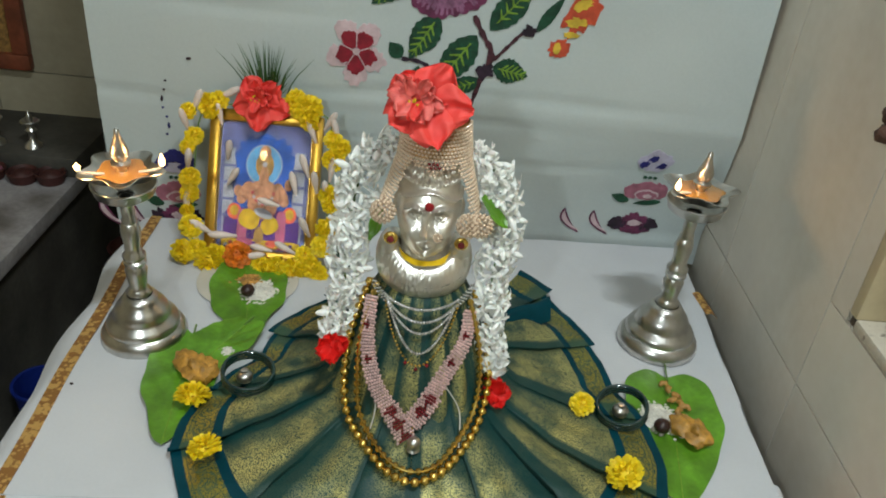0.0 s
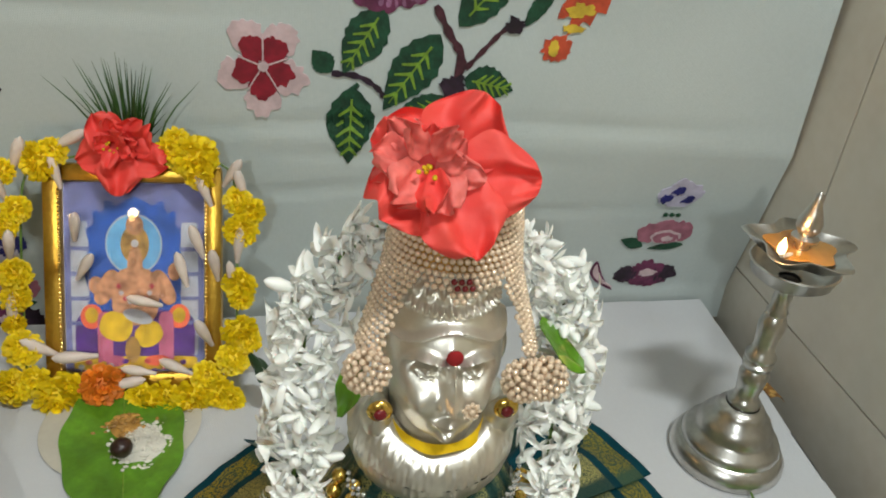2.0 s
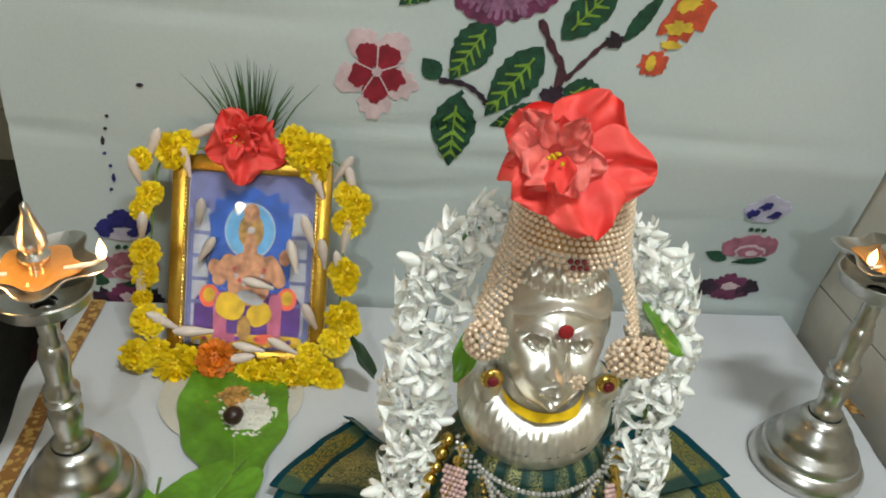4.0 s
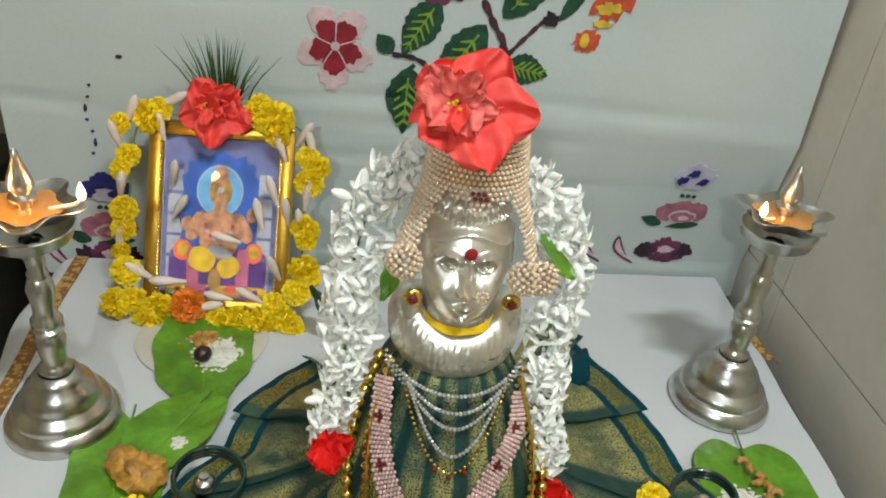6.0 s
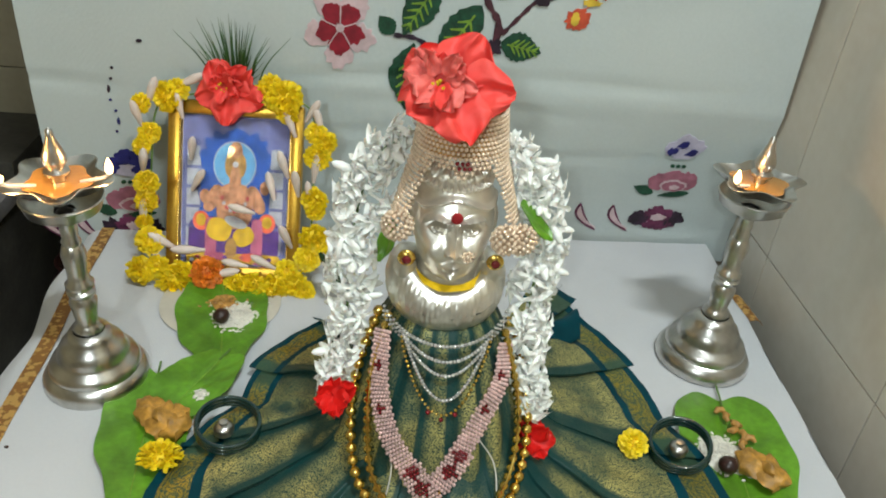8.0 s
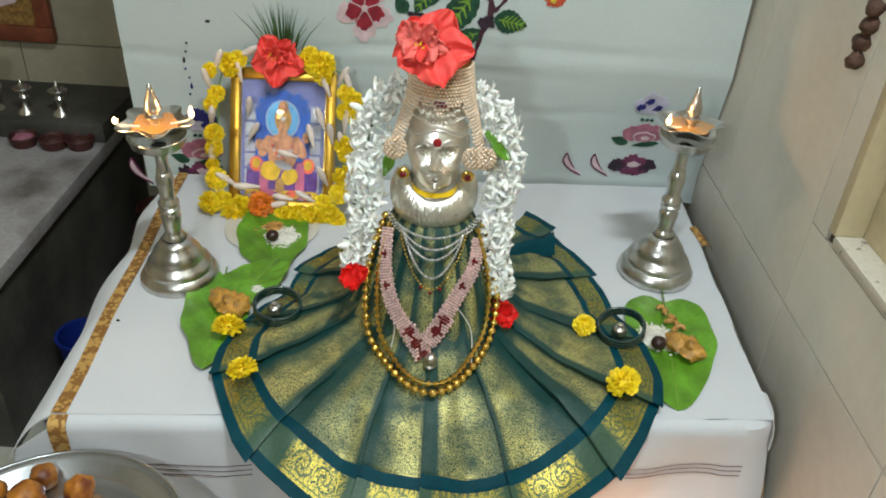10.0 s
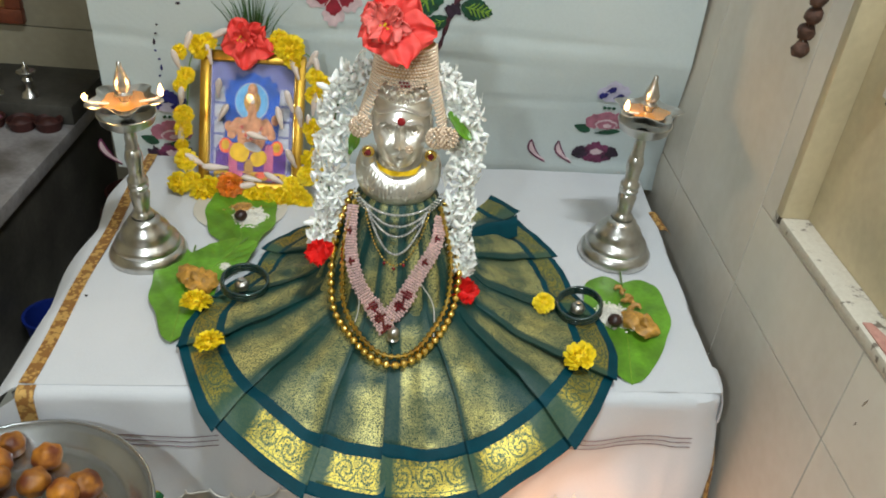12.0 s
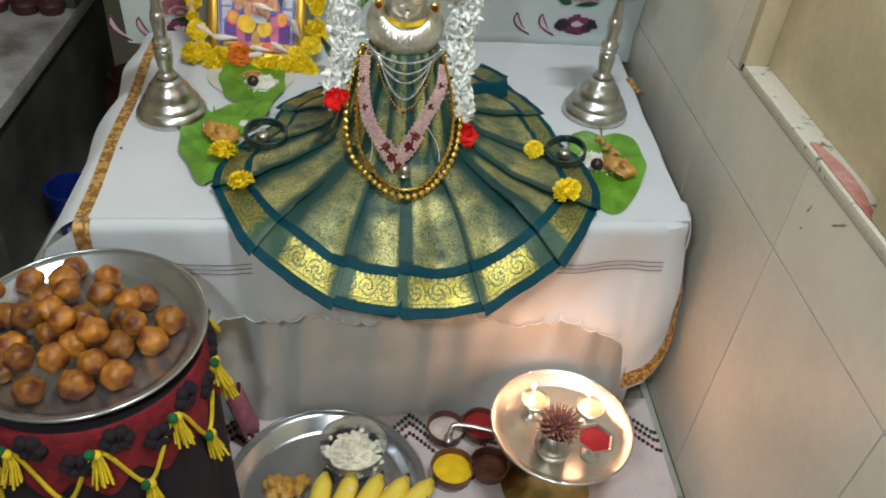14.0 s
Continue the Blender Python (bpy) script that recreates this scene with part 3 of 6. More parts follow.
bucket = thing("blue_bucket", "blue plastic bucket on the floor beside the counter", "bucket", pose(-0.565, 1.06, FZ) @ Matrix.Scale(0.75, 4))
part("body", Shape().lathe([(0, 0.002), (0.045, 0.002), (0.058, 0.14), (0.062, 0.14), (0.062, 0.146), (0.055, 0.146), (0.043, 0.008), (0, 0.008)], 28), BLUEPLASTIC, bucket)
pot = thing("clay_pot", "dark red round pot on the floor", "pot", pose(-0.515, 1.40, FZ))
part("body", Shape().lathe([(0, 0), (0.05, 0), (0.075, 0.06), (0.07, 0.13), (0.045, 0.165), (0.055, 0.18), (0.05, 0.182), (0.038, 0.165), (0, 0.16)], 24), DARKRED, pot)

# seed beads hanging at the wall
mala = thing("seed_bead_string", "brown rough seed beads hanging on a string", "beads")
for k in range(20):
    part("seed", Shape().ball((0.479 + 0.002 * math.sin(k), 0.758 + 0.003 * math.sin(k * 1.7), 0.805 + 0.0185 * k), 0.0098, 12, 8, wob=0.25), RUDRA, mala)
part("string", Shape().tube([(0.479, 0.758, 0.80), (0.479, 0.758, 1.20), (0.495, 0.758, 1.24), (0.516, 0.758, 1.25)], 0.0012, 6), THREAD, mala)
part("nail", Shape().tube([(0.48, 0.758, 1.245), (0.53, 0.758, 1.25)], 0.002, 8), STEEL, mala)

# ---------------------------------------------------------------- the table and its cloths
T = 0.42
FL, FR, BR, BL = Vector((-0.350, 0.575)), Vector((0.456, 0.620)), Vector((0.478, 1.184)), Vector((-0.374, 1.132))


def top(u, v):
    return (FL * (1 - u) + FR * u) * (1 - v) + (BL * (1 - u) + BR * u) * v


def ruffle(x, y):
    return 0.0062 * max(0, noise.noise(Vector((x * 5 + y * 4, y * 3 - x * 2, 0.3)))) + 0.0022 * max(0, noise.noise(Vector((x * 16 + y * 8, y * 9, 4.0))))


table = thing("low_table", "low wooden table hidden under white cloth", "table")
part("tabletop", Shape().add([(*top(u, v), z) for z in (T - 0.035, T - 0.004) for u, v in ((0.01, 0.012), (0.99, 0.012), (0.99, 0.99), (0.01, 0.99))], [(3, 2, 1, 0), (4, 5, 6, 7), (0, 1, 5, 4), (1, 2, 6, 5), (2, 3, 7, 6), (3, 0, 4, 7)]), PLANK, table, smooth=False)
for u in (0.06, 0.94):
    for v in (0.10, 0.92):
        x, y = top(u, v)
        part("leg", Shape().box((x - 0.02, y - 0.02, FZ), (x + 0.02, y + 0.02, T - 0.035), bevel=0.003), PLANK, table)


def hem(u):
    """Height of the lower hem along the front."""
    return 0.255 - 0.004 * math.sin(19 * u) - interp(u, [(0.60, 0), (0.80, 0.012), (0.90, 0.030), (0.94, 0.060), (0.955, 0.125), (0.962, 0.158), (0.985, 0.13), (1.005, 0.075), (1.03, 0.0), (1.045, -0.03)])


def front(u, w, out=0.0):
    """The cloth hanging over the front edge and round its far corner, u along the edge, w down."""
    length = (FR - FL).length
    d, side, bend = (FR - FL) / length, (BR - FR).normalized(), 0.025
    run = u * length - (length - bend)
    phi = min(1.5, max(0.0, run / bend))
    n = d * math.sin(phi) - side * math.cos(phi)
    e = FL + d * (min(run, 0.0) + length - bend) + side * (bend + max(0.0, run - 1.5 * bend)) + n * bend
    r = 0.012
    drop = T + 0.001 - hem(u)
    s = w * (drop + 0.006)
    if s < r * 1.57:
        a = s / r
        off, z = r * math.sin(a), T + 0.001 - r * (1 - math.cos(a))
    else:
        off, z = r, T + 0.001 - r - (s - r * 1.57)
    k = w * w
    fold = 0.010 * math.sin(u * 23 + 1.3 * math.sin(u * 9)) + 0.006 * math.sin(u * 51 + 2) + 0.004 * math.sin(u * 95 + 5 * w)
    off += 0.007 * k + 0.009 * w * math.sin(30 * u + 7 * w) * min(1.0, max(0.0, (u - 0.66) / 0.1)) + 0.005 * w * math.sin(41 * u - 5 * w + 1) - fold * k * 0.45 + 0.004 * k * noise.noise(Vector((u * 9 + 3 * w, w * 2.5, 8.0))) + out + 0.030 * k * max(0, 1 - ((u - 0.99) / 0.06) ** 2)
    return (e.x + n.x * off, e.y + n.y * off, z)


cloth = thing("table_cloth", "white cotton cloth with gold zari border over table", "tablecloth")
sh = Shape().sheet(lambda u, v: (*top(u, v), T + 0.001 + ruffle(*top(u, v))), 90, 60, (0, 0, -0.0012))
sh.sheet(lambda u, w: front(1.045 * u, w), 130, 26, (0, 0.0012, 0))


def left_flap(v, w):
    e = FL * (1 - v) + BL * v
    k = 0.02 + 0.062 * w
    spread = 0.040 * w * (1.1 - 0.25 * v)
    return (e.x - spread - 0.004 * math.sin(17 * v) * w, e.y - 0.03 * (1 - v) * w, T + 0.0012 - 0.035 * w ** 2.2 * (0.6 + 0.6 * (1 - v)) + 0.004 * math.sin(23 * v + 2) * w)


sh.sheet(left_flap, 60, 10, (0, 0, -0.0012))
sh.sheet(lambda v, w: (FR.x * (1 - v) + BR.x * v + 0.010 * math.sin(1.57 * w) + 0.004 * w * math.sin(21 * v), FR.y * (1 - v) + BR.y * v, T + 0.001 - 0.05 * w ** 1.5), 50, 8, (-0.0012, 0, 0))
sh.grid(lambda u, v: (FL.x - 0.042 * (1 - u) - 0.010 * v * (1 - u), FL.y - 0.012 * u - 0.022 * (1 - u), T - 0.004 - 0.030 * (1 - u) - (0.055 + 0.10 * u) * v), 8, 10)
part("cloth", sh, COTTON, cloth)
# the gold band runs along the table's edge, over the front and round the far hanging corner
bd = Shape().sheet(lambda u, v: ((FL * (1 - v) + BL * v).x - 0.004 + 0.016 * u + 0.0015 * math.sin(14 * v), (FL * (1 - v) + BL * v).y, T + 0.0042), 5, 60, (0, 0, -0.001))
bd.sheet(lambda u, w: Vector(front(0.0 + 0.024 * u, w * 0.95, 0.0025)) + Vector((-0.004, 0, 0.001)), 5, 24, (0, 0.001, 0))
part("border", bd, ZARI, cloth, "gold zari band")
bd = Shape().sheet(lambda u, w: front(0.958 + 0.087 * u, 1 - (0.036 - 0.030 * w) / (T - hem(0.958 + 0.087 * u)), 0.0025), 40, 5, (0, 0.001, 0))
part("border", bd, ZARI, cloth, "gold zari band")
bd = Shape().sheet(lambda u, v: Vector((0.466 + 0.018 * u + 0.006 * v, 1.045 - 0.055 * v, T + 0.004 + 0.0035 * math.sin(3.1 * u) - 0.006 * u * u)), 8, 8, (0, 0, -0.001))
part("corner_flap", bd, ZARI, cloth, "folded corner of gold border")
for k in range(3):
    for u0, u1 in ((0.03, 0.26), (0.78, 0.97)):
        part("stripe", Shape().tube([front(u0 + (u1 - u0) * i / 24, (0.068 + 0.007 * k) / (T - hem(u0 + (u1 - u0) * i / 24)), 0.0012) for i in range(25)], 0.0005, 4), MAROON, cloth)

for k in range(26):
    q0, q1 = 0.04 + 0.0335 * k, 0.0735 + 0.0335 * k
    drop = 0.030 + 0.035 * ((k * 7) % 5) / 4
    loop = [front(q0 + (q1 - q0) * i / 10, 1 - 0.004 - drop * (1 - math.sin(math.pi * i / 10) ** 0.5), 0.004) for i in range(11)]
    part("hem_loop", Shape().tube(loop, 0.0012, 5), THREAD, cloth, "white looped thread edging")

frill = thing("under_cloth", "grey white pleated cloth hanging to the mat", "cloth")
fs = Shape().sheet(lambda u, w: (FL.x - 0.02 + (FR.x - FL.x + 0.015) * u, FL.y + (FR.y - FL.y) * u + 0.008 + (0.0066 * math.sin(u * 62 + 1.6 * math.sin(u * 21)) + 0.0018 * math.sin(u * 97 + 3 * w)) * (1.1 - 0.7 * w) - 0.012 * w + 0.0035 * math.exp(-((w - 0.66 - 0.03 * math.sin(7 * u)) / 0.035) ** 2), T - 0.02 - (T - 0.02 - FZ - 0.009) * w), 220, 24, (0, 0.0012, 0))
part("cloth", fs, MUSLIN, frill)


# ---------------------------------------------------------------- cloth screen with painted flowers
CREASES = ((0.655, 0.05, 0.006, 0.0042, 0.02, 0.16), (0.625, -0.05, 0.005, 0.0036, 0.10, 0.14), (0.59, 0.10, 0.005, 0.0034, -0.02, 0.12), (0.60, -0.04, 0.006, 0.0036, -0.40, 0.07), (0.66, 0.03, 0.006, 0.003, 0.30, 0.12), (0.56, 0.0, 0.005, 0.003, 0.24, 0.10), (0.77, 0.04, 0.007, 0.003, -0.25, 0.14), (0.86, -0.03, 0.007, 0.003, 0.33, 0.12))


def sy(x, z):
    """Depth of the hanging cloth, with its creases."""
    foot = 0.048 * min(1.0, max(0.0, (x + 0.37) / 0.84)) * min(1.0, max(0.0, (0.64 - z) / 0.2))
    return (1.145 + foot +  0.0045 * noise.noise(Vector((x * 2.2, z * 1.1, 0))) + 0.0024 * math.sin(42 * (z - 0.06 * x) + 3 * noise.noise(Vector((x * 4, z * 3, 7)))) * max(0, noise.noise(Vector((x * 1.7, z * 2.3, 3))))
            + sum(h * math.exp(-((z - z0 - s * x - 0.006 * math.sin(9 * x + z0 * 40)) / w) ** 2) * math.exp(-((x - x0) / lx) ** 2) for z0, s, w, h, x0, lx in CREASES))


screen = thing("cloth_screen", "pale grey cloth screen painted with flowers and leaves", "curtain")
part("cloth", Shape().sheet(lambda u, v: (-0.434 - 0.018 * v - 0.006 * math.sin(7 * v) * (1 - u) + (0.948 - 0.006 * v) * u, sy(-0.44 + 0.95 * u, 0.388 + 1.45 * v), 0.388 + 1.45 * v), 130, 190, (0, 0.0012, 0)), SCREEN, screen)
part("rod", Shape().tube([(-1.2, 1.125, 1.84), (XR + 0.005, 1.125, 1.84)], 0.008, 12), STEEL, screen)


def paint(pts, layer, material, name):
    """A patch of fabric paint lying on the screen and following its creases."""
    bm = bmesh.new()
    bm.faces.new([bm.verts.new((x, 0, z)) for x, z in pts])
    bmesh.ops.triangulate(bm, faces=bm.faces[:])
    if max(p[1] for p in pts) - min(p[1] for p in pts) > 0.025:
        bmesh.ops.subdivide_edges(bm, edges=bm.edges[:], cuts=3, use_grid_fill=True)
    bm.verts.index_update()
    n = len(bm.verts)
    depth = [(v.co.x, sy(v.co.x, v.co.z), v.co.z) for v in bm.verts]
    lift = 0.0008 + 0.0009 * layer
    s = Shape().add([(x, y - lift, z) for x, y, z in depth] + [(x, y + 0.0004, z) for x, y, z in depth],
                    [[v.index for v in f.verts] for f in bm.faces] + [[v.index + n for v in reversed(f.verts)] for f in bm.faces]
                    + [(e.verts[0].index, e.verts[1].index, e.verts[1].index + n, e.verts[0].index + n) for e in bm.edges if e.is_boundary])
    bm.free()
    return part(name, s, material, screen, smooth=False)


def blob(cx, cz, rx, rz, layer, material, name="painted_petal", turn=0.0, rough=0.12, lobes=0, depth=0.0, n=40, seed=0.0):
    pts = []
    for k in range(n):
        a = 2 * math.pi * k / n
        r = 1 + rough * noise.noise(Vector((3 * math.cos(a), 3 * math.sin(a), seed + cx * 31 + cz * 17))) - depth * abs(math.sin(lobes * a / 2)) ** 3
        x, z = rx * r * math.cos(a), rz * r * math.sin(a)
        pts.append((cx + x * math.cos(turn) - z * math.sin(turn), cz + x * math.sin(turn) + z * math.cos(turn)))
    return paint(pts, layer, material, name)


def leaf_paint(base, tip, width, veins=True):
    b, t = Vector(base), Vector(tip)
    d = t - b
    n = Vector((-d.y, d.x)).normalized()
    pts = []
    for side in (1, -1):
        for k in range(14):
            s = k / 14 if side == 1 else 1 - k / 14
            w = width / 2 * math.sin(math.pi * s ** 0.8) * (1 + 0.14 * ((k % 2) - 0.5))
            pts.append(tuple(b + d * s + n * w * side))
    paint(pts[::-1], 1, P_GREEN, "painted_leaf")
    if veins:
        for k in range(1, 6):
            for side in (1, -1):
                p = b + d * (0.12 + 0.13 * k)
                q = p + d.normalized() * width * 0.22 + n * side * width * 0.30 * math.sin(math.pi * (0.2 + 0.12 * k))
                m = (q - p).normalized()
                o = Vector((-m.y, m.x)) * width * 0.042
                paint([tuple(p + o), tuple(p - o), tuple(q - o * 0.5), tuple(q + o * 0.5)], 2, P_LIME, "painted_vein")
        o = n * width * 0.025
        paint([tuple(b + d * 0.15 + o), tuple(b + d * 0.15 - o), tuple(b + d * 0.9 - o * 0.4), tuple(b + d * 0.9 + o * 0.4)], 2.4, P_LIME, "painted_vein")


def stroke(pts, w, material, layer=1.3, name="painted_stem"):
    c = spline([(x, 0, z) for x, z in pts], 14)
    left, right = [], []
    for i, p in enumerate(c):
        d = (c[min(i + 1, 14)] - c[max(i - 1, 0)]).normalized()
        k = 0.72 * w * (0.5 + 0.18 * math.sin(i * 2.1))
        left.append((p.x - d.z * k, p.z + d.x * k))
        right.append((p.x + d.z * k, p.z - d.x * k))
    paint(left + right[::-1], layer, material, name)


def Z(zx, zy):
    """A place on the screen from the flower panel's own grid."""
    px, py = 560 + zx / 1.464, zy / 1.464
    return (-0.067 + (px - 640) * 0.000525 + 0.008 * max(0, (px - 640) / 400) , 0.714 + (283 - py) * 0.00058 + (px - 640) * 0.00002)


for b, t, w in (((300, 130), (165, 243), 0.036), ((318, -40), (208, 140), 0.042), ((150, -30), (62, 105), 0.034), ((418, 268), (318, 428), 0.040), ((566, 330), (428, 522), 0.044), ((612, 310), (762, 137), 0.038), ((692, 45), (888, 48), 0.036), ((640, 440), (778, 468), 0.036), ((345, 462), (342, 672), 0.046), ((600, 490), (448, 552), 0.026)):
    leaf_paint(Z(*b), Z(*t), w)
for b, t, w in (((290, 425), (240, 372), 0.022), ((785, 308), (874, 175), 0.016)):
    leaf_paint(Z(*b), Z(*t), w, False)
bx, bz = Z(436, 132)
blob(bx, bz, 0.0625, 0.060, 1, P_PURPLE, rough=0.13, lobes=24, depth=0.05, n=144)
rnd = random.Random(31)
for k in range(84):
    a = k * 0.0748 + rnd.uniform(-0.03, 0.03)
    r0, r1 = rnd.uniform(0.010, 0.022), rnd.uniform(0.042, 0.056)
    stroke([(bx + r * math.cos(a), bz + r * math.sin(a)) for r in (r0, (r0 + r1) / 2, r1)], rnd.uniform(0.0032, 0.0056), P_MAUVE, 1.8 + 0.3 * rnd.random(), "painted_line")
for k in range(40):
    a = k * 0.157 + rnd.uniform(-0.05, 0.05)
    stroke([(bx - 0.002 + r * math.cos(a), bz - 0.002 + r * math.sin(a)) for r in (0.003, 0.014, rnd.uniform(0.02, 0.036))], rnd.uniform(0.0009, 0.0020), P_PURPLE, 3.0, "painted_line")
stroke([Z(620, 460), Z(630, 390), Z(590, 330), Z(548, 262)], 0.010, P_BROWN)
stroke([Z(640, 150), Z(668, 80), Z(705, -40), Z(720, -160)], 0.012, P_BROWN)
stroke([Z(640, 415), Z(690, 360), Z(735, 315), Z(775, 298)], 0.006, P_BROWN)
stroke([Z(290, 428), Z(360, 436), Z(410, 465), Z(430, 490)], 0.007, P_DARKPLUM)
stroke([Z(360, 455), Z(330, 480)], 0.006, P_GREEN)
stroke([Z(600, 480), Z(580, 560), Z(555, 640), Z(530, 700)], 0.008, P_BROWN)
blob(*Z(615, 455), 0.012, 0.012, 2, P_DARKPLUM, rough=0.7)
blob(*Z(760, 308), 0.009, 0.008, 2, P_DARKPLUM, rough=0.7)
x, z = Z(118, 412)
for k in range(5):
    a = math.pi / 2 + 0.6 + k * 1.2566
    blob(x + 0.026 * math.cos(a), z + 0.032 * math.sin(a), 0.017, 0.016, 1, P_PINK, turn=a, rough=0.35, seed=k)
for k in range(5):
    a = math.pi / 2 + 0.6 + k * 1.2566
    blob(x + 0.0155 * math.cos(a), z + 0.019 * math.sin(a), 0.0135, 0.0125, 2, P_RED, turn=a, rough=0.3, seed=k)
for k in range(5):
    a = math.pi / 2 + k * 1.2566
    stroke([(x, z), (x + 0.014 * math.cos(a), z + 0.016 * math.sin(a)), (x + 0.024 * math.cos(a), z + 0.029 * math.sin(a))], 0.0018, P_PINK, 3, "painted_line")
blob(x, z, 0.005, 0.005, 3.6, P_PINK)
x, z = Z(945, 225)
blob(x, z, 0.021, 0.038, 1, P_ORANGE, turn=-0.45, rough=0.5, lobes=5, depth=0.2)
blob(x - 0.002, z + 0.008, 0.013, 0.007, 2, P_YELLOW, turn=0.5, rough=0.5)
blob(x - 0.006, z - 0.016, 0.013, 0.007, 2, P_YELLOW, turn=0.1, rough=0.6)
blob(x - 0.010, z - 0.034, 0.010, 0.004, 2, P_YELLOW, rough=0.5)
x, z = Z(880, 358)
blob(x, z, 0.015, 0.012, 1, P_ORANGE, turn=0.3, rough=0.5)
blob(x - 0.003, z, 0.005, 0.008, 2, P_YELLOW, rough=0.4)


def crescent(cx, cz, length, width, layer, material):
    """A curved painted petal, pointed above, its foot running out to one side."""
    left, right = [], []
    for k in range(13):
        t = k / 12
        px, pz = cx - 0.010 + 0.030 * t ** 2.4, cz + length * (0.5 - t)
        w = width * 0.5 * math.sin(math.pi * (0.03 + 0.94 * t)) ** 0.8
        left.append((px - w, pz))
        right.append((px + w * 0.8, pz))
    paint(left + right[::-1], layer, material, "painted_petal")


def small_bunch(x, s, pale):
    """The small bunch of painted flowers that repeats along the foot of the screen."""
    for k, (dx, dz, r) in enumerate(((-0.017, -0.004, 0.013), (0.0, 0.008, 0.016), (0.018, 0.0, 0.013))):
        blob(x + dx * s, 0.516 + 0.070 * pale + dz, r * s, 0.011, 1, P_LILAC if pale else P_BLUE, rough=0.3, seed=k)
    blob(x, 0.505 + 0.070 * pale, 0.021 * s, 0.008, 2, P_LILAC, rough=0.3)
    for k, dx in enumerate((-0.018, -0.004, 0.012)):
        blob(x + dx * s, 0.508 + 0.070 * pale + 0.012 * (k % 2), 0.008 * s, 0.005, 3, P_BLUE, rough=0.6, turn=0.5)
    for k in range(3):
        blob(x + (k - 1) * 0.008, 0.488 + 0.066 * pale, 0.003, 0.0025, 1, P_GREEN, rough=0.5)
    z = 0.460 + 0.066 * pale
    for k, (dx, dz, rx, rz) in enumerate(((-0.018, 0.0, 0.016, 0.014), (0.0, 0.008, 0.018, 0.013), (0.020, 0.003, 0.015, 0.015))):
        blob(x + dx, z + dz, rx, rz, 1, P_ROSE, rough=0.25, seed=k)
    blob(x + 0.002, z - 0.005, 0.019, 0.010, 2, P_PINK, rough=0.2)
    blob(x + 0.002, z - 0.006, 0.016, 0.008, 2.6, P_ROSE, rough=0.2)
    blob(x + 0.004, z - 0.007, 0.007, 0.004, 3.2, P_PINK, rough=0.3)
    leaf_paint((x + 0.030, z - 0.017), (x - 0.014, z - 0.024), 0.010, False)
    leaf_paint((x - 0.022, z - 0.020), (x - 0.052, z - 0.010), 0.016, False)
    z -= 0.040 + 0.024 * pale
    for k, (dx, dz, rx, rz) in enumerate(((-0.030, -0.002, 0.014, 0.013), (-0.005, 0.006, 0.019, 0.014), (0.018, -0.001, 0.018, 0.015), (0.0, -0.013, 0.022, 0.010))):
        blob(x + dx, z + dz, rx, rz, 1, P_DARKPLUM if k % 2 == 0 else P_PURPLE, rough=0.5, seed=k)
    blob(x - 0.002, z + 0.001, 0.010, 0.006, 2, P_PINK, rough=0.6)
    for k, dx in enumerate((-0.062, -0.110)):
        crescent(x + dx, z - 0.004, 0.046, 0.017, 1, P_PURPLE)
        crescent(x + dx, z - 0.004, 0.038, 0.010, 2, P_PINK)


small_bunch(-0.337, 1.0, 0)
small_bunch(0.396, 0.9, 1)
blob(-0.305, 0.68, 0.0035, 0.002, 1, P_DARKPLUM)
for k in range(7):
    blob(-0.345 + 0.004 * math.sin(k * 1.3), 0.56 + 0.014 * k, 0.0018, 0.0045 if k in (1, 4) else 0.0015, 1, P_BLUE if k < 4 else P_DARKPLUM, rough=0.5)


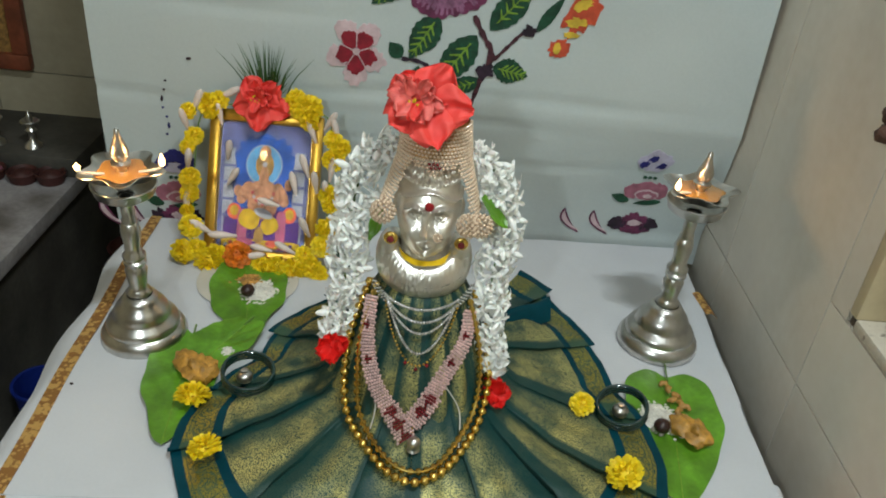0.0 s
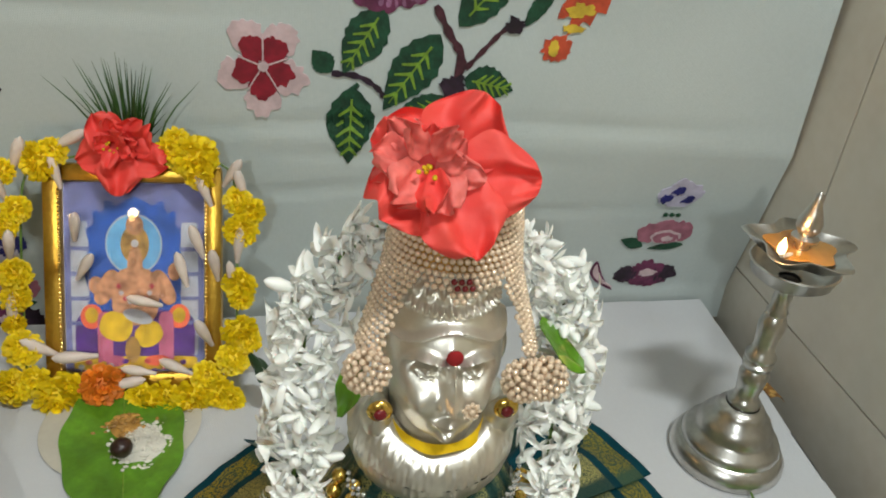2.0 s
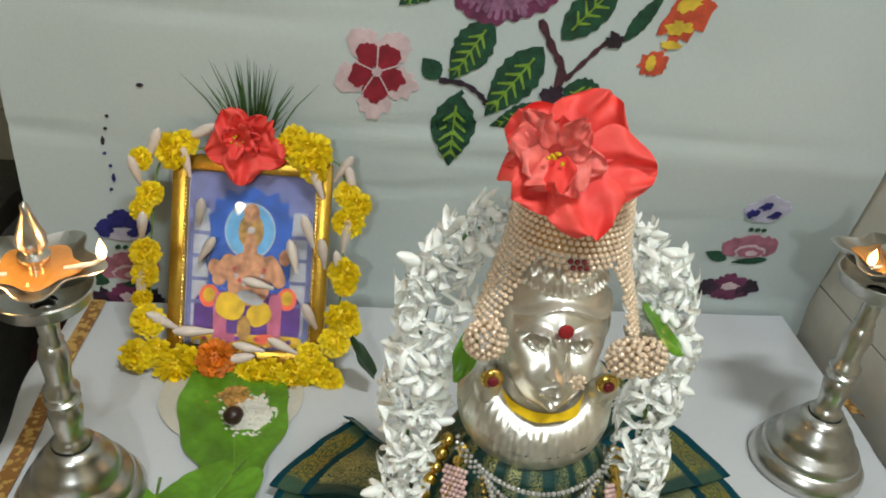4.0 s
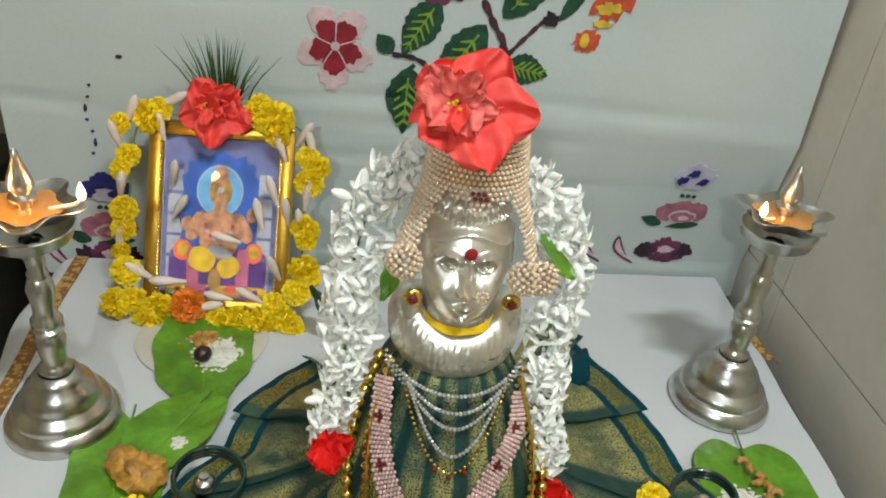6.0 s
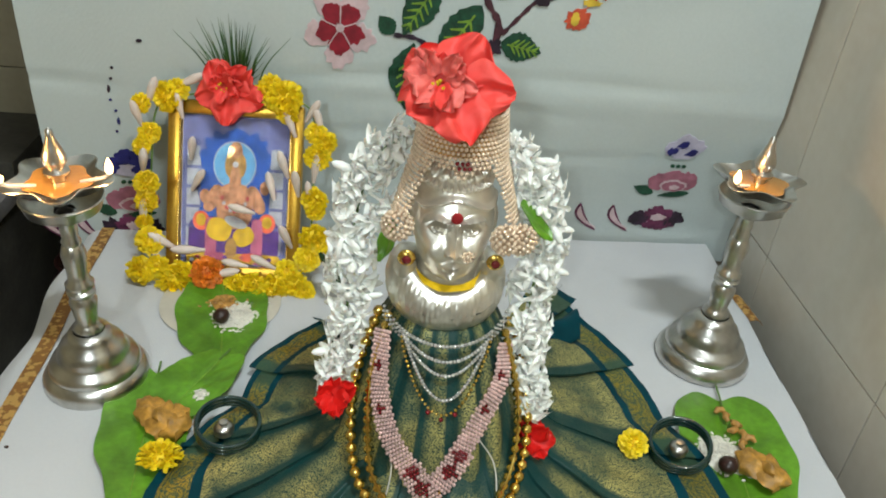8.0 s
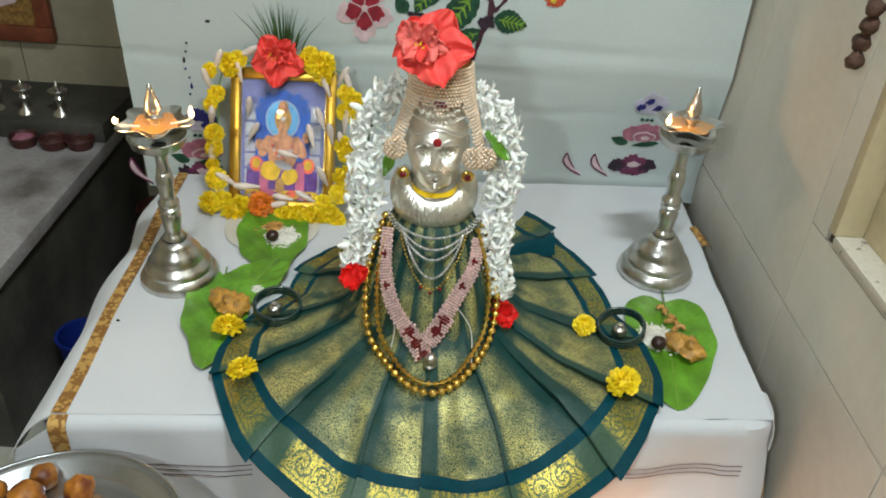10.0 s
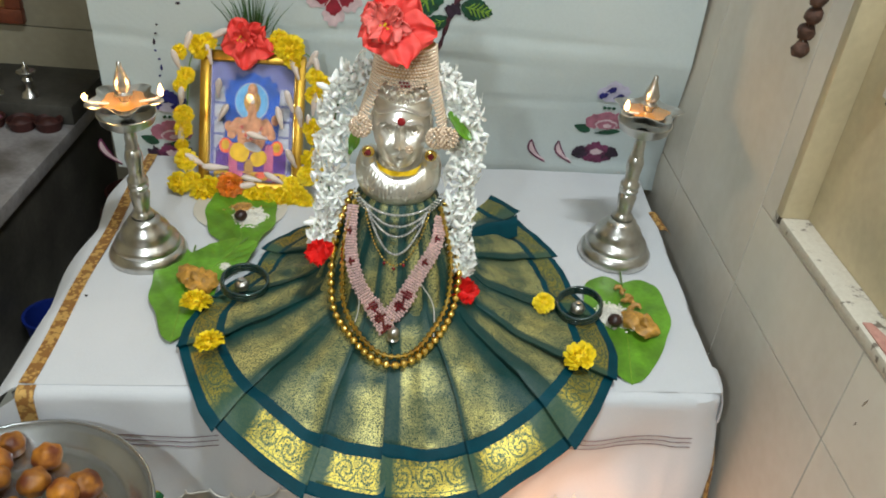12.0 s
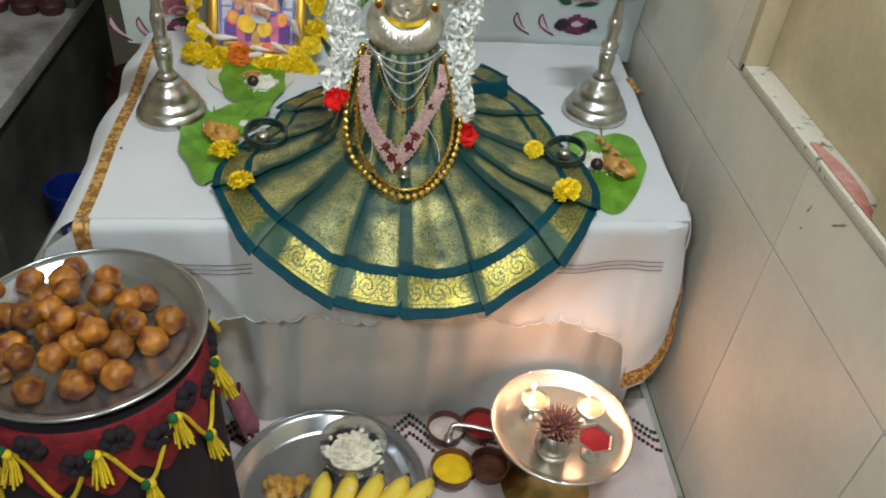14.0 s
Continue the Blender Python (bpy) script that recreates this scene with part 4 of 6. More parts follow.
# ---------------------------------------------------------------- oil lamps
def oil_lamp(at, tilt, wide, tall, flames):
    ob = thing("oil_lamp", "tall silver oil lamp, lit, standing on white cloth", "lamp", pose(*at, tilt, 0, 0) @ Matrix.Diagonal((wide, wide, tall, 1)), group="pair of oil lamps")
    part("foot", Shape().lathe([(0, 0.001), (0.054, 0.0), (0.0555, 0.003), (0.055, 0.010), (0.050, 0.019), (0.047, 0.021), (0.0475, 0.024), (0.044, 0.031), (0.038, 0.035), (0.036, 0.039), (0.036, 0.043), (0.031, 0.053), (0.025, 0.058), (0.024, 0.062), (0.021, 0.067), (0.016, 0.069)], 48), SILVER, ob)
    part("stem", Shape().lathe([(r * 0.80, z) for r, z in ((0.016, 0.068), (0.019, 0.070), (0.020, 0.074), (0.016, 0.078), (0.0135, 0.082), (0.0155, 0.096), (0.0175, 0.108), (0.0135, 0.114), (0.017, 0.117), (0.0178, 0.121), (0.0135, 0.124), (0.0175, 0.127), (0.0178, 0.131), (0.0130, 0.135), (0.0125, 0.146), (0.0155, 0.166), (0.0125, 0.176), (0.0105, 0.178), (0.0120, 0.182), (0.0095, 0.186), (0.0105, 0.196), (0.0095, 0.204), (0.013, 0.207), (0.010, 0.211), (0.0105, 0.216))], 32), SILVER, ob)
    part("drip_cup", Shape().lathe([(0.010, 0.214), (0.026, 0.215), (0.0345, 0.221), (0.0375, 0.232), (0.0385, 0.233), (0.037, 0.234), (0.033, 0.223), (0.024, 0.218), (0.010, 0.218)], 40), SILVER, ob)

    def star(u, v):
        a = 2 * math.pi * u
        k = abs(math.cos(2.5 * a)) ** 2.2
        rim = 0.036 + 0.015 * k
        r = [0.008, 0.6 * rim, rim, rim - 0.0012, 0.55 * rim, 0.006][round(v * 5)]
        z = [0.232, 0.239, 0.254 - 0.001 * k, 0.2545 - 0.001 * k, 0.243, 0.240][round(v * 5)]
        return (r * math.cos(a), r * math.sin(a), z)

    part("oil_bowl", Shape().grid(star, 60, 5, True), SILVER, ob)
    part("oil", Shape().grid(lambda u, v: ((0.001 + 0.999 * v) * 0.026 * (1 + 0.25 * abs(math.cos(5 * math.pi * u)) ** 2) * math.cos(2 * math.pi * u), (0.001 + 0.999 * v) * 0.026 * (1 + 0.25 * abs(math.cos(5 * math.pi * u)) ** 2) * math.sin(2 * math.pi * u), 0.250), 40, 2, True), OIL, ob, "amber lamp oil")
    part("finial", Shape().lathe([(0.006, 0.238), (0.006, 0.256), (0.011, 0.258), (0.0115, 0.261), (0.007, 0.264), (0.0105, 0.270), (0.0105, 0.276), (0.007, 0.286), (0.0035, 0.296), (0.0032, 0.302), (0.0, 0.305)], 24), SILVER, ob)
    for a, h in flames:
        c, s = math.cos(radians(a)), math.sin(radians(a))
        part("wick", Shape().tube([(0.02 * c, 0.02 * s, 0.250), (0.042 * c, 0.042 * s, 0.256), (0.048 * c, 0.048 * s, 0.261)], 0.0018, 6), THREAD, ob)
        part("flame", Shape().lathe([(0, 0), (0.0030, 0.002), (0.0038, 0.006), (0.0032, 0.010 * h), (0.0016, 0.014 * h), (0, 0.018 * h)], 12, pose(0.048 * c, 0.048 * s, 0.260)), FLAME, ob)
        p = pose(*at, tilt, 0, 0) @ Vector((0.049 * c * wide, 0.049 * s * wide, 0.275 * tall))
        lamp("flame_glow", "POINT", tuple(p), 0.22, (1.0, 0.55, 0.2), 0.006)
    return ob


DRIED = mat("dried_petal", (0.42, 0.17, 0.14), 0.7, vary=0.2, scale=90, island=0.25)
GHEE = mat("pale_ghee", (0.42, 0.33, 0.20), 0.25, vary=0.1, scale=40, coat=0.5)
TRAY = mat("satin_silver", (0.66, 0.62, 0.53), 0.34, 0.92, vary=0.08, scale=25, fine=200, bump=0.03)
OIL = mat("amber_oil", (0.45, 0.22, 0.05), 0.08, vary=0.1, scale=20, coat=0.6)
oil_lamp((-0.289, 0.840, T + 0.002), 2.5, 0.935, 0.93, ((0, 1.0), (216, 0.6)))
oil_lamp((0.380, 0.913, T + 0.003), 0, 0.975, 0.935, ((216, 0.9),))


# ---------------------------------------------------------------- the idol
CX, CY = 0.05, 0.75
PROFILE = [(0.0, 0.78), (0.05, 0.61), (0.058, 0.58), (0.08, 0.527), (0.092, 0.485), (0.115, 0.462), (0.17, 0.442), (0.22, 0.432), (0.30, 0.428)]


def bump(u, v, cu, cv, su, sv, h):
    return h * math.exp(-((u - cu) / su) ** 2 - ((v - cv) / sv) ** 2)


def face(u, v):
    """The silver mask: s is the angle round from the front, h the height from -1 to 1."""
    s, lat = -math.pi + 2 * math.pi * u, -math.pi / 2 + math.pi * v
    h = math.sin(lat)
    w = math.cos(lat) ** 0.66
    jaw = 1 - 0.20 * max(0, -h - 0.15)
    d = 0.0
    if abs(s) < 1.8:
        x = abs(s)
        d += bump(s, h, 0, -0.28, 0.105, 0.085, 0.0046) + bump(s, h, 0, -0.04, 0.055, 0.22, 0.0048)
        d += bump(x, h, 0.15, -0.31, 0.060, 0.055, 0.0024) - bump(x, h, 0.22, -0.04, 0.10, 0.12, 0.0022)
        d -= bump(x, h, 0.44, 0.03, 0.27, 0.12, 0.0060)
        d += bump(x, h, 0.42, 0.00 + 0.02 * math.cos(5 * (x - 0.42)), 0.19, 0.060, 0.0050)
        lid = 0.075 - 0.9 * (x - 0.42) ** 2
        d += bump(0, h, 0, lid, 1, 0.022, 0.0028) * math.exp(-((x - 0.42) / 0.24) ** 4) + bump(0, h, 0, -lid + 0.01, 1, 0.020, 0.0014) * math.exp(-((x - 0.42) / 0.24) ** 4)
        d += bump(x, h, 0.41, 0.005, 0.060, 0.035, 0.0012)
        brow = 0.225 - 0.75 * (x - 0.42) ** 2
        d += bump(0, h, 0, brow, 1, 0.030, 0.0036) * math.exp(-((x - 0.45) / 0.36) ** 4)
        d += bump(x, h, 0.58, -0.36, 0.28, 0.20, 0.0026)
        lip = -0.535 + 0.012 * math.cos(16 * s) - 0.25 * s * s
        d += bump(0, h, 0, lip, 1, 0.034, 0.0036) * math.exp(-(s / 0.25) ** 2) + bump(0, h, 0, -0.645 + 0.4 * s * s, 1, 0.045, 0.0042) * math.exp(-(s / 0.20) ** 2) - bump(s, h, 0, -0.59, 0.28, 0.016, 0.0030)
        d += bump(s, h, 0, -0.85, 0.24, 0.09, 0.0034)
        d += bump(0, h, 0, 0.42 + 0.10 * math.cos(3.2 * s), 1, 0.035, 0.0024) * (x < 1.5)
        d += (0.0020 + 0.0011 * math.sin(44 * s)) * math.exp(-((h - 0.66) / 0.045) ** 2) + (0.0030 + 0.0022 * math.sin(20 * s)) * math.exp(-((h - 0.84) / 0.08) ** 2)
    d *= 2.2 * (0.35 + 0.65 * w)
    rx, ry = 0.0325 * w * jaw + 0.6 * d, 0.0330 * w * jaw + d
    z = (0.0475 if h > 0 else 0.0480) * h
    return (CX - 0.001 + rx * math.sin(s), 0.741 - ry * math.cos(s) + 0.30 * z, 0.694 + z)


def collar(u, v):
    """Broad engraved collar, higher at the shoulders than before the chin."""
    a, b = 2 * math.pi * u, 2 * math.pi * v
    side = abs(math.cos(a)) ** 2.2
    rows = 0.0003 * max(0, math.cos(58 * a)) * (math.exp(-((b - 0.9) / 0.16) ** 2) + math.exp(-((b - 1.9) / 0.16) ** 2) + 0.7 * math.exp(-((b - 0.2) / 0.2) ** 2))
    carve = 0.0011 * noise.noise(Vector((17 * math.cos(a), 17 * math.sin(a), 4 * b)))
    r = 0.0345 + (0.0125 + rows + carve) * math.cos(b)
    z = 0.6185 + (0.018 + rows) * math.sin(b) + 0.020 * side * (0.55 + 0.45 * math.sin(b))
    return (CX - 0.001 + r * math.cos(a) * 1.06, 0.748 + r * math.sin(a) * 0.98, z)


stat = Shape().grid(face, 240, 170)
stat.grid(collar, 420, 44, True)
stat.lathe([(0.02, 0.60), (0.026, 0.63), (0.027, 0.66), (0.024, 0.69)], 24, pose(CX - 0.001, 0.748, 0))
for e in (-1, 1):
    stat.ball((CX - 0.001 + e * 0.032, 0.742, 0.692), 0.008, 12, 8, (0.5, 0.8, 1.6))
    stat.ball((CX - 0.001 + e * 0.036, 0.728, 0.652), 0.010, 14, 8, (0.9, 0.8, 1.2), 0.3)
tagged(part("idol", stat, IDOL), "silver idol bust with engraved collar, dressed in silk", "statue")


def skirt_radius(deg):
    return interp(deg, [(-236, 0.224), (-190, 0.198), (-164, 0.266), (-154, 0.280), (-138, 0.290), (-120, 0.284), (-90, 0.273), (-60, 0.288), (-35, 0.304), (-18, 0.297), (9, 0.248), (30, 0.262), (49, 0.292), (64, 0.335)])


PLEAT = 18.8


def pleat_at(deg):
    """Number of the pleat and the place in it, counted from the slit in front to either side."""
    c = abs(deg + 90.5)
    return (c - 0.0014 * c * c + 2.6 * math.sin(c * 0.085 + (1.1 if deg > -90 else 0.0)) - (2.3 if deg > -90 else 0.0) + 1.0 * math.sin(c * 0.21)) / PLEAT


def skirt(u, v, lift=0.0):
    """u runs round from the far side past the front, v from the waist to the hem; the folds all face the slit in front."""
    deg = -236 + 300 * u
    side = 1 if deg > -90.5 else -1
    r0, r1 = 0.075, skirt_radius(deg)
    q = pleat_at(deg)
    p = 1 - q % 1.0
    saw = p / 0.90 if p < 0.90 else (1 - p) / 0.10
    r1 *= 1 + (0.988 / math.cos(radians((p - 0.45) * 20)) - 1) * v ** 2
    r = r0 + (r1 - r0) * v + 0.006 * (saw - 0.55) * v ** 3 - 0.034 * math.exp(-((deg + 90.5) / 1.5) ** 2) * v ** 7
    a = radians(deg - side * 4.6 * (saw - 0.5) * min(1.0, 0.25 + v))
    x, y = CX + 0.005 + r * math.cos(a), CY + 0.005 + r * math.sin(a)
    z = interp(r, [(0.075, 0.525), (0.092, 0.487), (0.115, 0.466), (0.17, 0.444), (0.22, 0.434), (0.34, 0.430)])
    puff = 0.006 * noise.noise(Vector((u * 31, v * 3, 1))) + 0.004 * noise.noise(Vector((u * 58, v * 6, 5)))
    z += (0.016 * (1 - 0.35 * min(1.0, abs(deg + 90) / 110)) * saw * (0.7 + 0.5 * noise.noise(Vector((int(q) * 3.7, side * 2.1, 0.4)))) + puff) * min(1, v * 1.6) * (1 - 0.35 * v)
    over = max(0.0, 0.605 + 0.05 * (x - 0.05) - y)
    z -= 0.76 * over - 0.010 * min(1, over / 0.03)
    if deg > 20:
        z += 0.018 * math.exp(-((deg - 45) / 14) ** 2) * math.sin(math.pi * min(1, v * 1.05)) ** 2
    return (x, y, (max(z, T + 0.0045) if over == 0 else z) + lift)


def skirt_part(name, v0, v1, nv, material, label, lift=0.0):
    s = Shape()
    nu = 520
    s.sheet(lambda u, v: skirt(u, v0 + (v1 - v0) * v, lift), nu, nv, (0, 0, -0.0012))
    s.uv = [(20 - (pleat_at(-236 + 300 * i / nu) + (20 if i / nu < 0.485 else 0)), v0 + (v1 - v0) * j / nv) for _ in (0, 1) for j in range(nv + 1) for i in range(nu + 1)]
    return part(name, s, material, saree, label)


saree = thing("silk_saree", "pleated green silk saree with gold brocade border", "saree")
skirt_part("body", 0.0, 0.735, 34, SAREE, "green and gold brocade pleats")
skirt_part("inner_band", 0.735, 0.79, 4, TEAL, "plain teal band")
skirt_part("border", 0.79, 0.945, 10, BORDER, "wide gold zari border")
skirt_part("edging", 0.945, 1.0, 4, TEAL, "teal edging")
bod = Shape()


def bodice(u, v):
    a = 2 * math.pi * u
    z = 0.612 - 0.135 * v
    r = interp(-z, [(-0.612, 0.034), (-0.60, 0.046), (-0.58, 0.056), (-0.527, 0.0785), (-0.485, 0.0915), (-0.47, 0.098)]) + 0.0022 * math.sin(22 * a + 4 * v) * (0.3 + v)
    return (CX + r * math.cos(a), CY + r * math.sin(a), z)


nu = 120
bod.grid(bodice, nu, 24)
bod.uv = [(i / nu * 18, j / 24) for j in range(25) for i in range(nu + 1)]
part("bodice", bod, SAREE, saree)
fold = Shape().sheet(lambda u, v: (0.115 + 0.115 * u, 0.86 + 0.10 * u + 0.05 * v - 0.05, 0.445 + 0.035 * math.sin(math.pi * v) * (1 - 0.4 * u) + 0.003 * math.sin(9 * u + 5 * v)), 16, 14, (0, 0, -0.0015))
part("pallu_fold", fold, TEAL, saree)


# ---------------------------------------------------------------- ornaments
def on_body(x, z, out=0.004):
    """A place on the front of the dressed figure."""
    r = interp(-z, [(-0.61, 0.05), (-0.58, 0.058), (-0.527, 0.080), (-0.485, 0.0935), (-0.465, 0.114), (-0.450, 0.150)]) + out
    dx = x - CX
    return Vector((x, CY - math.sqrt(max(r * r - dx * dx, 0.0001)), z + out * 0.5))


def bead_mesh(r, material, nu=10, nv=8, squash=(1, 1, 1)):
    return Shape().ball((0, 0, 0), r, nu, nv, squash).mesh("bead", material)


gold = thing("gold_bead_necklace", "two strand necklace of round gold beads", "necklace")
gbead, gsmall = bead_mesh(0.0049, GOLD), bead_mesh(0.0038, GOLD)
outer = spline([(-0.005, 0.735, 0.60), (-0.0195, 0.722, 0.553), (-0.0235, 0.694, 0.514), (-0.017, 0.664, 0.482), (0.003, 0.634, 0.470), (0.031, 0.603, 0.463), (0.057, 0.594, 0.461), (0.084, 0.608, 0.463), (0.108, 0.640, 0.470), (0.124, 0.672, 0.486), (0.129, 0.704, 0.520), (0.119, 0.736, 0.563), (0.104, 0.735, 0.60)], 200)
inner = spline([(0.003, 0.722, 0.605), (-0.008, 0.704, 0.560), (-0.0095, 0.684, 0.525), (-0.004, 0.660, 0.489), (0.016, 0.630, 0.473), (0.036, 0.611, 0.466), (0.057, 0.605, 0.464), (0.078, 0.613, 0.466), (0.096, 0.636, 0.473), (0.116, 0.674, 0.492), (0.117, 0.700, 0.538), (0.100, 0.716, 0.60)], 200)
for p in along(outer, 0.0102):
    part("bead", gbead, None, gold, at=pose(*p))
for p in along(inner, 0.0082):
    part("bead", gsmall, None, gold, at=pose(*p))
part("chain", Shape().tube([p + Vector((0.0, -0.003, 0.003)) for p in inner[::2]], 0.0013, 6), GOLD, gold)
part("chain", Shape().tube(outer[::2], 0.0012, 6), GOLD, gold)


def bead_ribbon(sh, red, path, cols, pitch, r, dots=()):
    """A woven band of beads along a path that lies on the figure's front."""
    pts = along(path, pitch)
    for i, p in enumerate(pts):
        d = (pts[min(i + 1, len(pts) - 1)] - pts[max(i - 1, 0)]).normalized()
        n = Vector((p.x - CX, p.y - CY, 0.03)).normalized()
        side = d.cross(n).normalized()
        for c in range(cols):
            o = (c - (cols - 1) / 2) * pitch + (pitch / 2 if i % 2 else 0)
            spot = any(abs(i - k) + abs(c - cols // 2) <= w for k, w in dots)
            (red if spot else sh).ball(tuple(p + side * o + n * 0.001), r, 6, 4)


band = thing("beaded_necklace", "pink and garnet woven bead band necklace with pendant", "necklace")
a, b = Shape(), Shape()
bead_ribbon(a, b, spline([on_body(0.0, 0.592, 0.007), on_body(0.0, 0.552, 0.007), on_body(0.010, 0.519, 0.007), on_body(0.030, 0.493, 0.007)], 90), 6, 0.0032, 0.0017, ((9, 1), (20, 1)))
bead_ribbon(a, b, spline([on_body(0.101, 0.585, 0.007), on_body(0.098, 0.558, 0.007), on_body(0.081, 0.533, 0.007), on_body(0.066, 0.508, 0.007)], 90), 6, 0.0032, 0.0017, ((8, 1), (18, 1)))
bead_ribbon(a, b, spline([on_body(0.028, 0.497, 0.008), on_body(0.038, 0.484, 0.009), on_body(0.048, 0.474, 0.010)], 60), 7, 0.0032, 0.0017, ((1, 2), (6, 2), (11, 2)))
bead_ribbon(a, b, spline([on_body(0.070, 0.512, 0.008), on_body(0.060, 0.496, 0.009), on_body(0.050, 0.484, 0.010)], 60), 7, 0.0032, 0.0017, ((1, 2), (6, 2)))
part("bead_band", a, PINKBEAD, band, kind="stuff")
part("garnet_inlay", b, REDBEAD, band, kind="stuff")
part("pendant", Shape().lathe([(0, 0.010), (0.004, 0.0095), (0.0065, 0.006), (0.007, 0.002), (0.0055, -0.003), (0.007, -0.005), (0.0, -0.0055)], 18, pose(*on_body(0.055, 0.470, 0.012))), SILVER, band, "small silver pendant")
part("loop", Shape().tube([(p.x, p.y, p.z) for p in spline([on_body(0.052, 0.482, 0.011), on_body(0.054, 0.477, 0.013)], 6)], 0.0012, 6), GOLD, band)

strass = thing("rhinestone_necklace", "silver rhinestone necklace of four strands", "necklace")
for k, (sag, tilt) in enumerate(((0.006, 0.0), (0.016, -0.002), (0.024, -0.003), (0.040, -0.006))):
    s = Shape()
    pts = [on_body(0.012 + 0.076 * t - 0.004 * k * (t - 0.5), 0.603 - 0.003 * k - sag * math.sin(math.pi * t) ** 0.8 + tilt * (t - 0.5), 0.006) for t in [i / 60 for i in range(61)]]
    for p in along(pts, 0.0031):
        s.ball(tuple(p), 0.0019, 6, 4)
    part("strand", s, STRASS, strass, kind="stuff")
for x0 in (0.006, 0.094):
    s = Shape()
    for i in range(6):
        for j in range(3):
            s.ball(tuple(on_body(x0 + (i - 2.5) * 0.0026, 0.606 - j * 0.0032 + 0.0012 * (i - 2.5) * (1 if x0 > 0.05 else -1), 0.006)), 0.0015, 6, 4)
    part("clasp", s, STRASS, strass, kind="stuff")

chain = thing("thin_gold_chain", "thin gold chain with small red drops", "necklace")
s, q = Shape(), Shape()
pts = [on_body(0.014 + 0.074 * t, 0.600 - 0.058 * math.sin(math.pi * t) ** 0.7, 0.0045) for t in [i / 70 for i in range(71)]]
for k, p in enumerate(along(pts, 0.0042)):
    s.ball(tuple(p), 0.0016, 6, 4)
    if k % 3 == 1 and p.z < 0.556:
        q.ball((p.x, p.y - 0.001, p.z - 0.004), 0.0022, 6, 5)
part("link_row", s, GOLD, chain)
part("drops", q, REDBEAD, chain)
for x0, x1, z1 in ((0.020, 0.005, 0.463), (0.098, 0.102, 0.463)):
    tie = thing("thread", "thin white thread on the saree", "thread")
    part("strand", Shape().tube(spline([on_body(x0 - 0.015, 0.52, 0.005), on_body((x0 + x1) / 2, 0.49, 0.005), on_body(x1, z1, 0.006)], 20), 0.0006, 5), THREAD, tie)

# crown of bead net
crown = thing("bead_crown", "tall crown of champagne pearl bead net", "crown")


def crown_at(a, z):
    """A place on the net, a: angle round from the front."""
    r = 0.0305 + 0.125 * max(0, 0.79 - z)
    return Vector((CX + r * math.sin(a) + 0.16 * math.sin(a) * max(0, 0.742 - z), 0.748 - r * 0.92 * math.cos(a) - 0.25 * max(0, 0.742 - z) * abs(math.sin(a)), z))


part("lining", Shape().grid(lambda u, v: crown_at(-math.pi + 2 * math.pi * u, 0.752 + 0.028 * v) + Vector((0, 0.0025, 0)), 40, 8, True), JAGGERY, crown)
s, q = Shape(), Shape()
for j in range(27):
    z = 0.792 - 0.0036 * j
    for i in range(31):
        a = -1.62 + 3.24 * (i + 0.5 * (j % 2)) / 30.5
        low = interp(abs(a), [(0, 0.736), (0.25, 0.742), (0.66, 0.746), (0.82, 0.730), (0.95, 0.700), (1.65, 0.692)])
        if z < low or z > 0.782:
            continue
        p = crown_at(a, z)
        (q if abs(a) < 0.16 and (j in (12, 13, 5, 6)) else s).ball(tuple(p), 0.00172, 8, 6)
part("pearl_net", s, PEARL, crown, kind="stuff")
part("garnet_inlay", q, REDBEAD, crown, kind="stuff")
for x, z in ((0.005, 0.697), (0.089, 0.689), (0.100, 0.690)):
    s = Shape()
    for k in range(90):
        zz = 1 - 2 * (k + 0.5) / 90
        rr, a = math.sqrt(1 - zz * zz), k * 2.39996
        s.ball((x + 0.0115 * rr * math.cos(a), 0.712 + 0.0095 * rr * math.sin(a), z + 0.0115 * zz), 0.0019, 8, 6)
    part("bead_pompom", s, PEARL, crown, kind="stuff")
for x in (CX - 0.036, CX + 0.034):
    ear = thing("earring", "round gold earring with red stone", "earring", group="earrings")
    part("disc", Shape().ball((x, 0.719, 0.664), 0.0072, 14, 8, (1, 0.45, 1)), GOLD, ear)
    part("stone", Shape().ball((x, 0.7155, 0.664), 0.0038, 10, 6, (1, 0.5, 1)), REDBEAD, ear)
dot = thing("vermilion_dot", "red vermilion dot on the silver forehead", "mark")
part("dot", Shape().ball((CX - 0.001, 0.7085, 0.7072), 0.0046, 14, 8, (1, 0.4, 1.05)), KUMKUM, dot)
ring = thing("nose_ring", "small gold stone nose ring", "nose ring")
s = Shape()
for k in range(9):
    s.ball((CX + 0.0095 + 0.0036 * math.cos(k * 0.785), 0.7000, 0.679 + 0.0040 * math.sin(k * 0.785)), 0.0017, 6, 5)
s.ball((CX + 0.0095, 0.6995, 0.679), 0.0022, 6, 5)
part("stones", s, PEARL, ring)
paste = thing("turmeric_paste", "yellow turmeric paste on the silver collar", "paste")
part("paste", Shape().grid(lambda u, v: (CX - 0.001 + (0.028 + (0.0028 + 0.0008 * math.sin(19 * u)) * v) * math.sin(-1.25 + 2.5 * u), 0.742 - (0.030 + (0.0028 + 0.0008 * math.sin(19 * u)) * v) * math.cos(-1.25 + 2.5 * u), 0.6500 - 0.005 * v - 0.005 * math.cos(-1.25 + 2.5 * u)), 40, 4), TURMERIC, paste)


